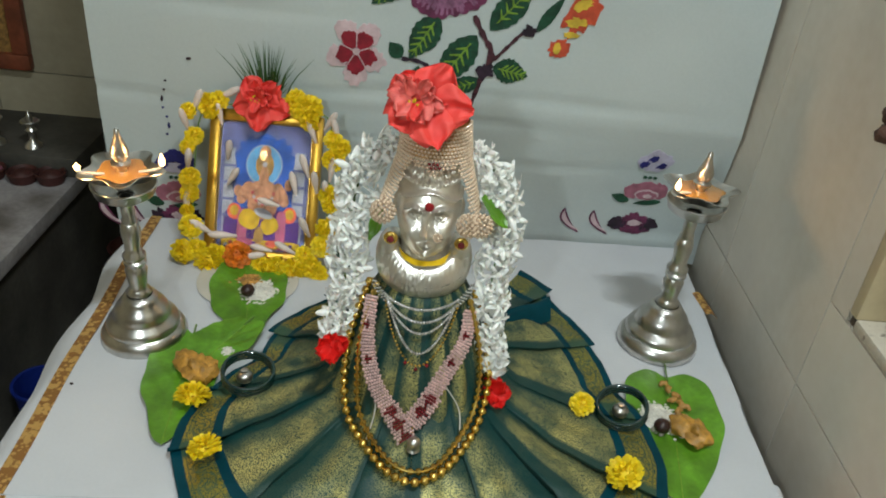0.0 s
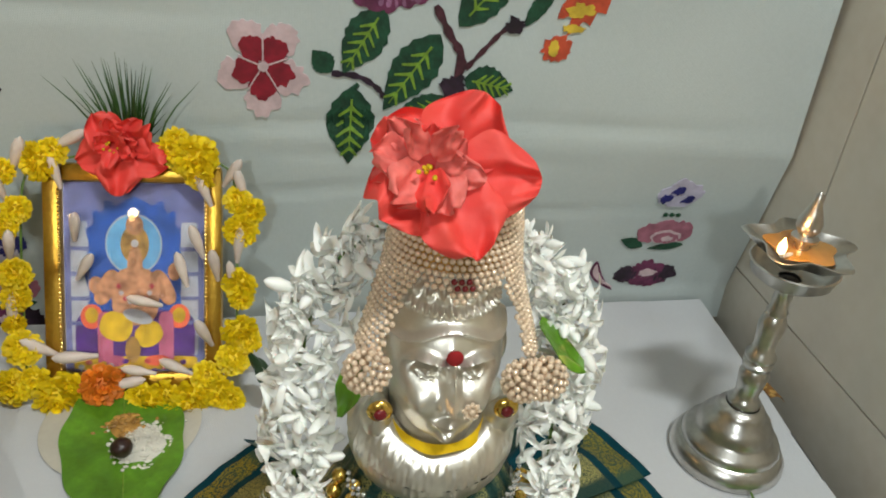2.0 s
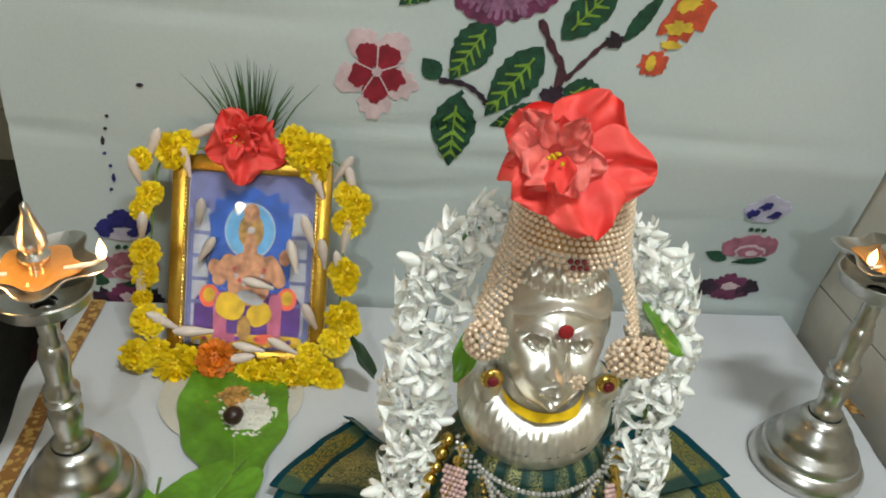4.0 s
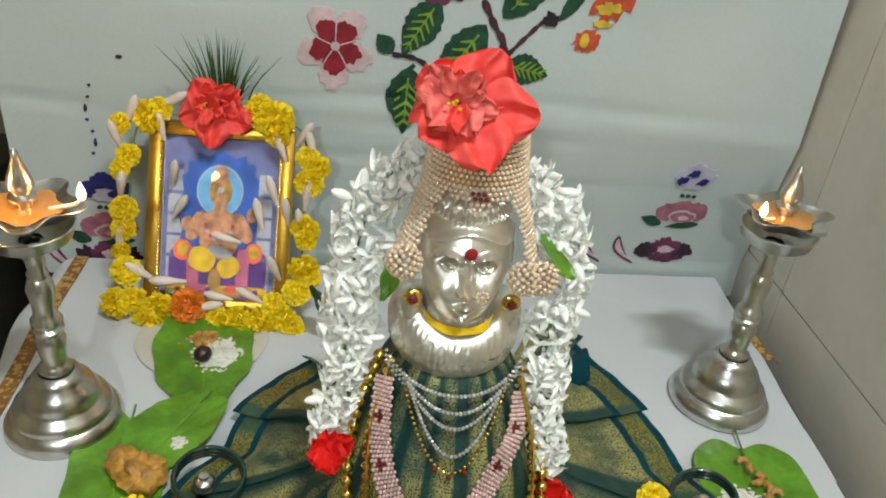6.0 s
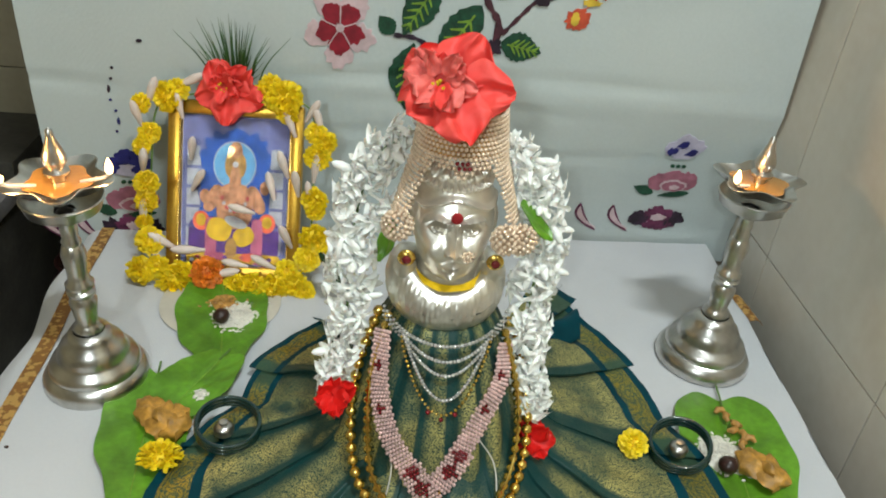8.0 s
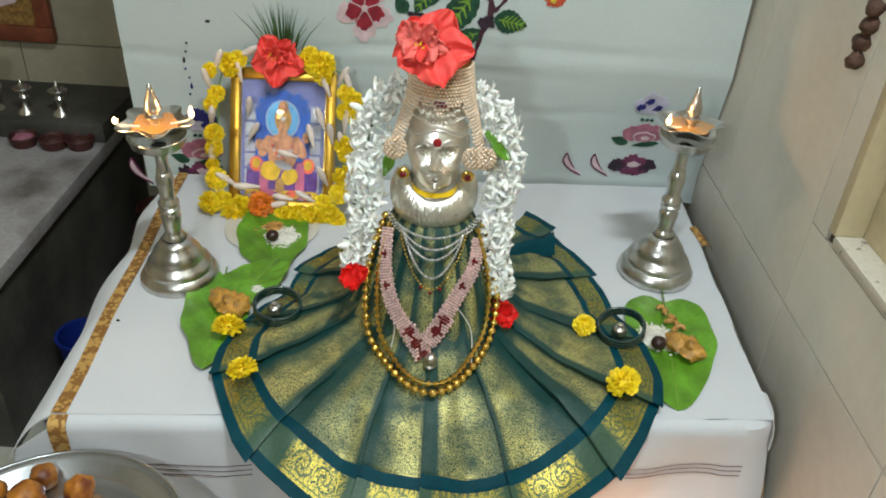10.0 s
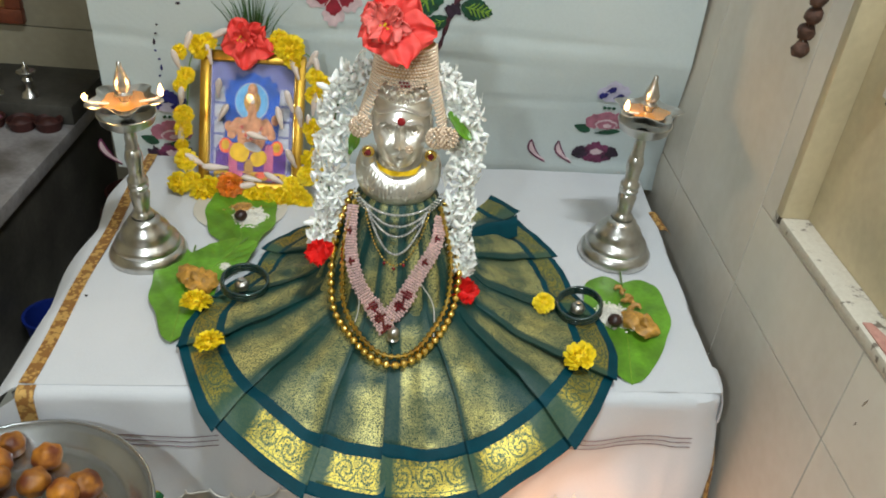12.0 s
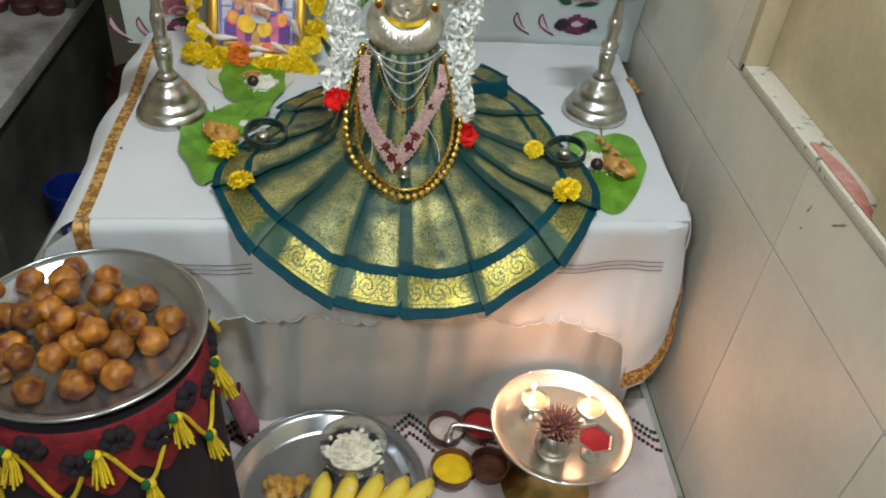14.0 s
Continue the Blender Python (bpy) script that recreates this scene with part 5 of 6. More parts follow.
# ---------------------------------------------------------------- flowers
def petal(length, width, cup=0.3, ruffle_=0.12, seed=0.0, nu=8, nv=10, curl=0.0):
    def fn(u, v):
        s = u * 2 - 1
        w = width / 2 * (math.sin(math.pi * (0.08 + 0.80 * v) ** 0.9)) ** 0.7
        x = s * w * (1 + 0.08 * math.sin(seed + 9 * v))
        y = length * v * (1 - 0.10 * s * s * v)
        z = cup * length * (v * v * 0.5) + curl * length * v ** 3 + 0.25 * abs(s) * w * (1 - v) + ruffle_ * length * v * (math.sin(5.5 * s + seed * 3) * 0.4 + noise.noise(Vector((s * 2.2, v * 3, seed))) * 0.8 + 0.12 * v * v * math.sin(11 * s + seed * 5 + 2 * v))
        return (x, y, z)
    return Shape().sheet(fn, nu, nv, (0, 0, -0.0006))


def hibiscus(name, label, at, size, seed, material, inner_material):
    fl = thing(name, label, "flower", at)
    rnd = random.Random(seed)
    for k in range(5):
        a = k * 72 + rnd.uniform(-8, 8)
        p = petal(size * rnd.uniform(0.92, 1.16), size * 1.08, 0.16, 0.26, seed + k * 1.7, 28, 26, -0.10)
        part("petal", p, material, fl, sharp=85, at=pose(0, 0, 0.003 * (k % 2), 0, 0, a) @ pose(0, 0.002, 0, rnd.uniform(2, 26), rnd.uniform(-14, 14), 0))
    for k in range(14):
        a = k * 137.5 + rnd.uniform(-14, 14)
        t = k / 14
        p = petal(size * rnd.uniform(0.34, 0.66), size * rnd.uniform(0.34, 0.62), 0.22, 0.30, seed * 2 + k * 2.3, 14, 14)
        part("inner_petal", p, inner_material if k % 4 else material, fl, sharp=85, at=pose(-size * 0.24, size * 0.04, 0.004 + 0.008 * t, 0, 0, a) @ pose(0, size * 0.10, 0, 10 + 34 * t, rnd.uniform(-20, 20), rnd.uniform(-10, 10)))
    for k in range(9):
        part("stamen", Shape().ball((-size * 0.24 + rnd.uniform(-0.006, 0.006), rnd.uniform(-0.008, 0.004), size * 0.34 + rnd.uniform(-0.004, 0.006)), 0.0013, 6, 4), YARN, fl)
    return fl


hibiscus("hibiscus_flower", "large double red hibiscus on the crown", look((0.036, 0.722, 0.803), (0.010, 0.30, 1.02)) @ pose(0, 0, 0.004, 0, 180, 20), 0.0385, 3, HIBISCUS, HIBPINK)


def marigold_mesh(material, seed, r=0.0125, n=190):
    rnd = random.Random(seed)
    s = Shape()
    for k in range(n):
        z = 1 - (k + 0.5) / n * 1.25
        rr, a = math.sqrt(max(0, 1 - z * z)), k * 2.39996 + rnd.uniform(-0.3, 0.3)
        d = Vector((rr * math.cos(a), rr * math.sin(a), z * 0.72))
        t = Vector((-math.sin(a), math.cos(a), 0))
        up = d.cross(t)
        w, q = r * rnd.uniform(0.10, 0.16), r * rnd.uniform(0.84, 1.10)
        c0, c1 = d * q * 0.55, d * q
        lift = up * w * rnd.uniform(-0.9, 0.9)
        s.add([c0 - t * w * 0.4, c0 + t * w * 0.4, c1 + t * w + lift, c1 * 1.06 + lift * 1.4, c1 - t * w + lift, (c0 + c1) / 2 + up * w * 0.4], [(0, 1, 2, 5), (5, 2, 3, 4), (0, 5, 4)])
    s.ball((0, 0, 0), r * 0.74, 12, 8, (1, 1, 0.7))
    return s.mesh("marigold", material)


YELLOWS = [marigold_mesh(MARIGOLD, k) for k in range(4)]
ORANGES = [marigold_mesh(ORANGE, 9, 0.0155, 190)]


def jasmine_mesh(seed, bud=False):
    """One flower as a single surface: a thin tube that opens into six pointed petals."""
    rnd = random.Random(seed)
    n = 5 + seed % 2
    if bud:
        return Shape().lathe([(0, -0.013), (0.0011, -0.012), (0.0014, -0.003), (0.0030, 0.001), (0.0036, 0.006), (0.0022, 0.011), (0, 0.013)], 10).mesh("jasmine", JASMINE)
    ph, cup = rnd.uniform(0, 6), rnd.uniform(0.25, 0.8)

    def fn(u, v):
        a = 2 * math.pi * u
        if v < 0.3:
            return (0.0013 * math.cos(a), 0.0013 * math.sin(a), -0.013 + 0.043 * v)
        t = (v - 0.3) / 0.7
        lobe = abs(math.cos(n * a / 2)) ** (0.6 + 2.2 * t)
        r = 0.0015 + t * (0.0018 + 0.0125 * lobe) * (1 + 0.12 * math.sin(a * 2 + ph))
        z = cup * 0.012 * t - 0.006 * t ** 3 * lobe + 0.0018 * math.sin(n * a + ph) * t
        return (r * math.cos(a), r * math.sin(a), z)

    return Shape().grid(fn, n * 8, 8, True).mesh("jasmine", JASMINE, sharp=80)


JAS = [jasmine_mesh(k) for k in range(5)] + [jasmine_mesh(7, True), jasmine_mesh(8, True)]


def jasmine_garland(path, count, width, seed):
    g = thing("jasmine_garland", "thick garland of white jasmine flowers beside the idol", "garland", group="jasmine garlands")
    rnd = random.Random(seed)
    c = spline(path, 120)
    part("cord", Shape().tube(c[::4], 0.0014, 6), STEM, g)
    for k in range(count):
        t = (k + rnd.random()) / count
        p = c[min(119, int(t * 120))]
        w = width * (0.75 + 0.5 * math.sin(math.pi * min(1, t * 1.15)))
        a = rnd.uniform(0, 2 * math.pi)
        d = Vector((math.cos(a), -abs(math.sin(a)) * 0.9 + 0.1, rnd.uniform(-0.9, 0.55))).normalized()
        q = p + Vector((d.x * w, d.y * w * 0.65, d.z * w * 0.6)) * rnd.uniform(0.35, 1.0)
        m = Matrix.Translation(q) @ d.to_track_quat("Z", "Y").to_matrix().to_4x4() @ pose(0, 0, 0, 0, 0, rnd.uniform(0, 360))
        part("jasmine", JAS[rnd.randrange(7)], None, g, at=m @ Matrix.Scale(rnd.uniform(0.80, 1.12), 4))
    return g


jasmine_garland([(0.012, 0.765, 0.752), (-0.014, 0.755, 0.730), (-0.026, 0.752, 0.690), (-0.030, 0.745, 0.640), (-0.032, 0.735, 0.590), (-0.036, 0.725, 0.550), (-0.042, 0.720, 0.528)], 140, 0.0165, 1)
jasmine_garland([(0.094, 0.765, 0.748), (0.112, 0.755, 0.725), (0.124, 0.750, 0.685), (0.124, 0.745, 0.640), (0.122, 0.735, 0.590), (0.128, 0.722, 0.545), (0.138, 0.712, 0.518)], 140, 0.0165, 2)


def plain_leaf(name, label, base, direction, length, width, material, cup=0.2):
    lf = thing(name, label, "leaf")
    m = Matrix.Translation(base) @ Vector(direction).to_track_quat("Y", "Z").to_matrix().to_4x4()
    part("blade", petal(length, width, cup, 0.08, 2.0), material, lf, at=m)


plain_leaf("green_leaf", "green leaf tucked behind the crown beside jasmine", (0.100, 0.735, 0.710), (0.6, -0.2, -0.7), 0.040, 0.022, LEAF)
plain_leaf("green_leaf", "green leaf tucked beside the crown", (0.002, 0.735, 0.688), (-0.2, -0.25, -0.9), 0.035, 0.016, LEAF)
plain_leaf("dark_leaf", "dark green leaf at the foot of the frame", (-0.050, 0.985, 0.450), (-0.55, 0.1, 0.75), 0.05, 0.028, DARKLEAF)


def petal_flower(at, size, seed):
    f = thing("red_flower", "small crumpled scarlet flower lying on the saree", "flower", at, group="scarlet flowers")
    rnd = random.Random(seed)
    for k in range(7):
        part("petal", petal(size, size * 0.9, 0.35, 0.3, seed + k, 6, 6), SCARLET, f, at=pose(0, 0, 0.001 * k, 0, 0, k * 51) @ pose(0, 0, 0, rnd.uniform(10, 50), 0, 0))


petal_flower(look((-0.037, 0.698, 0.538), (-0.08, 0.35, 0.75)) @ pose(0, 0, 0, 0, 180, 0), 0.022, 5)
petal_flower(look((0.136, 0.706, 0.490), (0.17, 0.35, 0.85)) @ pose(0, 0, 0, 0, 180, 0), 0.022, 8)


# ---------------------------------------------------------------- framed print with its garland
pf = thing("picture_frame", "gilt framed colour print leaning on the cloth screen", "picture", pose(-0.186, 1.026, T + 0.0035, -24, 0, 0) @ Matrix.Diagonal((1, 1, 1.09, 1)))
W2, HH = 0.081, 0.200
for lo, hi, r in (((-W2, -0.008, 0), (-W2 + 0.017, 0.008, HH), 1), ((W2 - 0.017, -0.008, 0), (W2, 0.008, HH), 1), ((-W2 + 0.017, -0.0075, 0), (W2 - 0.017, 0.008, 0.016), 0), ((-W2 + 0.017, -0.0075, HH - 0.016), (W2 - 0.017, 0.008, HH), 0)):
    bar = part("moulding", Shape().box(lo, hi, bevel=0.005), FRAME, pf)
    if r:
        rope = Shape()
        xx = hi[0] - 0.002 if lo[0] < 0 else lo[0] + 0.002
        for k in range(44):
            rope.ball((xx, -0.0075, 0.018 + k * 0.0037), 0.0017, 6, 4)
        part("rope_trim", rope, GOLD, bar)
part("mount", Shape().box((-W2 + 0.016, 0.000, 0.014), (W2 - 0.016, 0.006, HH - 0.014)), I_WHITE, pf, "pale printed mount", smooth=False)
part("back_stay", Shape().box((-0.02, 0.0085, 0.02), (0.02, 0.011, 0.15), bevel=0.001), PLANK, pf)


def printed(cx, cz, rx, rz, layer, material, power=2.0, n=28, turn=0.0, lobes=0):
    pts = []
    for k in range(n):
        a = 2 * math.pi * k / n
        q = 1 + 0.07 * math.cos(lobes * a) if lobes else 1
        x = rx * q * abs(math.cos(a)) ** (2 / power) * (1 if math.cos(a) > 0 else -1)
        z = rz * q * abs(math.sin(a)) ** (2 / power) * (1 if math.sin(a) > 0 else -1)
        pts.append((cx + x * math.cos(turn) - z * math.sin(turn), cz + x * math.sin(turn) + z * math.cos(turn)))
    y = -0.0003 * layer
    s = Shape().add([(x, y, z) for x, z in pts] + [(x, 0.0005, z) for x, z in pts], [tuple(range(n))[::-1], tuple(range(n, 2 * n))] + [(i, (i + 1) % n, n + (i + 1) % n, n + i) for i in range(n)])
    part("print_patch", s, material, pf, smooth=False)


printed(0, 0.100, 0.0635, 0.084, 1, I_LAV, 30)
for e in (-1, 1):
    printed(e * 0.050, 0.090, 0.008, 0.060, 2, I_WHITE, 12)
    for k in range(4):
        printed(e * 0.050, 0.060 + 0.022 * k, 0.009, 0.0018, 2.6, I_LAV, 8)
printed(0, 0.108, 0.044, 0.060, 2, I_BLUE, 3.2, 60, 0, 16)
printed(0, 0.046, 0.055, 0.026, 2.5, I_PURPLE, 5)
printed(0, 0.024, 0.057, 0.006, 3, I_YELLOW, 6)
printed(-0.001, 0.130, 0.026, 0.027, 3, I_WHITE)
printed(-0.001, 0.130, 0.0245, 0.0255, 3.5, I_CYAN)
for e in (-1, 1):
    printed(e * 0.040, 0.066, 0.010, 0.011, 3.3, P_ORANGE)
    printed(e * 0.040, 0.067, 0.006, 0.007, 3.8, I_YELLOW)
    printed(e * 0.028, 0.044, 0.007, 0.026, 4.0, I_PINK, 5)
    printed(e * 0.026, 0.092, 0.008, 0.017, 4.0, I_PEACH, 2.5, 28, e * 0.5)
    printed(e * 0.036, 0.100 + 0.006 * e, 0.006, 0.008, 4.2, I_PEACH)
printed(0, 0.084, 0.022, 0.026, 4.4, I_PEACH, 2.6)
printed(0, 0.130, 0.013, 0.017, 4.6, I_GOLD)
printed(0, 0.147, 0.008, 0.009, 4.8, I_PEACH)
printed(0, 0.110, 0.007, 0.020, 5.0, I_PEACH)
printed(0, 0.131, 0.0035, 0.0035, 5.4, I_WHITE)
for k in range(9):
    a = math.pi * (1.1 + 0.1 * k)
    printed(0.016 * math.cos(a), 0.100 + 0.022 * math.sin(a), 0.0022, 0.0022, 5.2, I_WHITE if k % 2 else P_RED)
printed(-0.018, 0.057, 0.015, 0.013, 5.0, I_YELLOW, 2.4, 28, -0.3)
printed(0.012, 0.050, 0.013, 0.011, 5.0, I_YELLOW, 2.4, 28, 0.5)
printed(0.002, 0.066, 0.014, 0.006, 5.3, I_WHITE, 2, 28, -0.3)
printed(-0.003, 0.036, 0.007, 0.012, 5.3, I_GOLD)
printed(-0.020, 0.026, 0.010, 0.005, 5.3, I_PINK)
printed(0.020, 0.026, 0.012, 0.005, 5.3, P_ORANGE)
for k in range(16):
    printed(-0.05 + 0.0067 * k, 0.021 + 0.005 * math.sin(k * 2.3), 0.003, 0.0022, 5.7, (I_WHITE, P_RED, I_PURPLE, I_YELLOW)[k % 4])
part("glass", Shape().box((-W2 + 0.0165, -0.0042, 0.0155), (W2 - 0.0165, -0.0030, HH - 0.0155)), PANE, pf, smooth=False).visible_shadow = False


def frame_at(x, z, out=0.0):
    """A place before the leaning frame: x across from its middle, z up along it."""
    t, z = radians(24), z * 1.09
    return Vector((-0.186 + x, 1.026 + math.sin(t) * z - out * math.cos(t) - 0.012, T + 0.0035 + math.cos(t) * z + 0.004))


garland = thing("marigold_garland", "garland of yellow flowers and pale buds round frame", "garland")
rnd = random.Random(12)
cord = [(-0.088, 0.20), (-0.095, 0.17), (-0.096, 0.10), (-0.094, 0.05), (-0.09, 0.02), (-0.04, 0.006), (0.02, 0.004), (0.07, 0.006), (0.092, 0.03), (0.096, 0.10), (0.094, 0.16), (0.088, 0.20), (0.04, 0.212), (-0.02, 0.212), (-0.088, 0.20)]
part("cord", Shape().tube(spline([frame_at(x, z, 0.004) for x, z in cord], 90), 0.0012, 6), STEM, garland)


def stick(name, mesh, x, z, out, s, parent, tip=0.0):
    p = frame_at(x, z, out)
    d = Vector((rnd.uniform(-0.45, 0.45) + tip, -1, rnd.uniform(-0.2, 0.7)))
    return part(name, mesh, None, parent, at=Matrix.Translation(p) @ d.to_track_quat("Z", "Y").to_matrix().to_4x4() @ pose(0, 0, 0, 0, 0, rnd.uniform(0, 360)) @ Matrix.Scale(s, 4))


for x, z, s in ((-0.108, 0.196, 0.8), (-0.078, 0.205, 1.25), (-0.066, 0.213, 0.9), (-0.098, 0.165, 0.9), (-0.106, 0.150, 0.8), (-0.100, 0.110, 1.0), (-0.100, 0.090, 0.9), (-0.102, 0.068, 0.7), (-0.095, 0.047, 1.15), (-0.104, 0.014, 1.2), (-0.086, 0.020, 0.9), (-0.066, 0.004, 1.5), (-0.058, 0.014, 1.0), (0.018, -0.004, 1.2), (0.006, 0.004, 0.9), (0.030, 0.004, 1.0), (0.048, -0.010, 1.5), (0.056, 0.002, 1.2), (0.078, 0.006, 1.2), (0.068, 0.020, 1.0), (0.090, -0.002, 1.0),
                (0.098, 0.062, 1.2), (0.108, 0.052, 0.8), (0.093, 0.036, 1.1), (0.099, 0.102, 1.15), (0.100, 0.090, 0.8), (0.100, 0.150, 1.1), (0.108, 0.166, 1.0), (0.097, 0.176, 0.9), (0.058, 0.212, 1.45), (0.062, 0.196, 1.0), (0.036, 0.216, 1.0), (0.042, 0.226, 0.8)):
    stick("marigold", YELLOWS[rnd.randrange(4)], x, z, 0.010, s * 1.16, garland)
stick("orange_marigold", ORANGES[0], -0.026, 0.016, 0.014, 1.25, garland)
BUDM = Shape().lathe([(0, -0.019), (0.002, -0.0185), (0.0030, -0.011), (0.0050, 0.0), (0.0054, 0.008), (0.0036, 0.015), (0, 0.019)], 10).mesh("bud", BUD)
for x, z, a in ((-0.096, 0.210, 20), (-0.112, 0.185, -14), (-0.064, 0.198, -12), (-0.104, 0.135, 8), (-0.103, 0.080, 4), (-0.080, 0.048, -50), (-0.050, 0.040, -85), (-0.052, 0.224, 60), (0.006, 0.027, -80), (0.040, 0.030, -62), (0.066, 0.060, -20), (0.060, 0.140, -16), (0.066, 0.186, -22), (0.092, 0.200, 30), (0.100, 0.190, -16), (0.098, 0.138, 6), (0.092, 0.110, -10), (-0.006, 0.016, 80), (0.076, 0.120, -6), (-0.048, 0.152, 10), (0.046, 0.116, -14), (0.012, 0.088, -75), (-0.040, 0.118, 30)):
    p = frame_at(x, z, 0.012)
    part("bud", BUDM, None, garland, at=Matrix.Translation(p) @ pose(0, 0, 0, rnd.uniform(-14, 14), a, 0) @ Matrix.Scale(rnd.uniform(0.85, 1.1), 4))
hibiscus("hibiscus_flower", "red hibiscus on top of the gilt frame", look(frame_at(-0.006, 0.217, 0.014), frame_at(-0.006, 0.30, 0.6)) @ pose(0, 0, 0.004, 0, 180, 40), 0.036, 11, HIBISCUS, HIBISCUS)

tuft = thing("grass_tuft", "tuft of green grass blades behind the frame", "grass")
s = Shape()
rnd = random.Random(5)
for k in range(95):
    a, tl = rnd.uniform(-1, 1), rnd.uniform(0.055, 0.135)
    lean = a * abs(a) ** 0.3
    base = Vector((-0.188 + 0.016 * a, 1.132 - rnd.uniform(0.0, 0.012), T + 0.175))
    tipp = base + Vector((lean * tl * (0.50 if k % 9 == 0 else 0.22), rnd.uniform(-0.6, 0.0) * 0.05, tl * (1.0 - (0.6 if k % 8 == 0 else 0.25) * abs(lean)) + 0.01))
    mid = (base + tipp) / 2 + Vector((-lean * 0.008, -0.004, 0.014))
    c = spline([base, mid, tipp], 6)
    w = [0.0011, 0.0012, 0.0012, 0.0010, 0.0008, 0.0005, 0.0001]
    s.tube(c, w, 3)
part("blade_mass", s, GRASS, tuft, kind="stuff")
part("stalk", Shape().tube([(-0.188, 1.128, T + 0.178), (-0.188, 1.124, T + 0.004)], 0.004, 8), GRASS, tuft)


# ---------------------------------------------------------------- betel leaves with offerings
def betel(name_label, at, length, width, seed, group="betel leaves"):
    lf = thing("betel_leaf", name_label, "leaf", at, group=group)

    def blade(u, v):
        a = 2 * math.pi * u
        tip, back = math.atan2(math.sin(a), math.cos(a)), math.atan2(math.sin(a - math.pi), math.cos(a - math.pi))
        r = (0.43 + 0.20 * math.exp(-(tip / 0.34) ** 2) + 0.05 * math.cos(2 * a) - 0.13 * math.exp(-(back / 0.30) ** 2) + 0.012 * math.sin(7 * a + seed)) * v
        s = r * math.sin(a) * 2
        x, y = r * math.sin(a) * width * 1.16, -r * math.cos(a) * length
        vein = 0.0011 * math.cos(26 * (r * math.cos(a)) + 13 * abs(s)) * min(1, 3 * abs(s)) * (1 - 0.6 * v)
        return (x, y, 0.0045 + 0.011 * abs(s) ** 2 * (0.6 + 0.4 * math.sin(3 * y / length + seed)) + 0.004 * math.sin(2 * a + seed) * v ** 3 + vein - 0.0016 * math.exp(-(s / 0.06) ** 2))

    b = part("blade", Shape().grid(blade, 72, 18, True), LEAF, lf)
    part("midrib", Shape().tube([Vector(blade(0.5, 1 - t / 6)) for t in range(6)] + [Vector(blade(0.0, t / 6)) for t in range(7)], 0.0008, 5), P_LIME, b)
    part("stalk", Shape().tube([(0, length * 0.46, 0.004), (0, length * 0.40, 0.004), (0, length * 0.3, 0.004)], 0.0012, 6), STEM, lf)
    return lf


betel("green betel leaf with rice offering before the frame", pose(-0.184, 0.952, T + 0.003, 0, 0, 10), 0.172, 0.118, 1.0)
betel("glossy green betel leaf with sweets on white cloth", pose(-0.222, 0.776, T + 0.003, 0, 0, 6), 0.185, 0.098, 2.0)
betel("plain green betel leaf beneath another leaf", pose(-0.184, 0.828, T + 0.0085, 2, -3, -25), 0.12, 0.085, 3.1)
betel("large green betel leaf with rice and sweets", pose(0.366, 0.764, T + 0.003, 0, 0, -8), 0.208, 0.132, 4.2)


def heap(name, label, at, r, h, grain, count, material, seed, category):
    t = thing(name, label, category, pose(*at))
    rn = random.Random(seed)
    s = Shape().lathe([(0, h * 0.8), (r * 0.4, h * 0.65), (r * 0.8, h * 0.25), (r * 0.95, 0)], 18)
    part("core", s, material, t)
    g = Shape()
    for _ in range(count):
        q, a = r * math.sqrt(rn.random()) * (1.15 if rn.random() < 0.92 else 1.75), rn.uniform(0, 6.28)
        z = h * max(0, 1 - (q / r) ** 1.5) * 0.85 + 0.0008
        g.ball((q * math.cos(a), q * math.sin(a), z), grain, 6, 4, (rn.uniform(0.7, 1.9), rn.uniform(0.7, 1.3), 0.8))
    part("grain_mass", g, material, t, kind="stuff")


def nut(at, label="dark round areca nut on a green leaf"):
    t = thing("areca_nut", label, "nut", pose(*at), group="areca nuts")
    part("shell", Shape().ball((0, 0, 0.0085), 0.0095, 16, 10, (1, 1, 0.92), 0.08), DATE, t)


def sweet(at, turn, s=1.0):
    t = thing("sweet_piece", "golden brown sweet piece on a green leaf", "sweet", pose(*at, 0, 0, turn), group="sweets")
    sh = Shape()
    for k, (x, y, z, r) in enumerate(((-0.004, 0.008, 0.010, 0.013), (0.005, -0.006, 0.010, 0.015))):
        sh.ball((x * s, y * s, z * s), r * s, 14, 10, (1, 1.25, 0.75), 0.5)
    part("piece", sh, JAGGERY, t)


L1 = T + 0.009
heap("rice_heap", "small heap of white rice on betel leaf", (-0.166, 0.945, L1 - 0.002), 0.026, 0.007, 0.0016, 180, RICE, 1, "rice")
heap("lentil_heap", "brown lentils on betel leaf", (-0.185, 0.968, L1 - 0.002), 0.016, 0.006, 0.0022, 50, CASHEW, 2, "lentils")
nut((-0.181, 0.932, L1))
sweet((-0.210, 0.768, L1 - 0.001), 25, 1.05)
sweet((-0.192, 0.762, L1), -20, 0.85)
heap("rice_heap", "small heap of white rice on betel leaf", (-0.176, 0.806, L1 + 0.002), 0.010, 0.004, 0.0016, 40, RICE, 4, "rice")
heap("rice_heap", "heap of white rice on betel leaf", (0.344, 0.754, L1 - 0.002), 0.026, 0.009, 0.0016, 200, RICE, 3, "rice")
nut((0.342, 0.727, L1 + 0.003))
sweet((0.374, 0.724, L1), 20, 1.05)
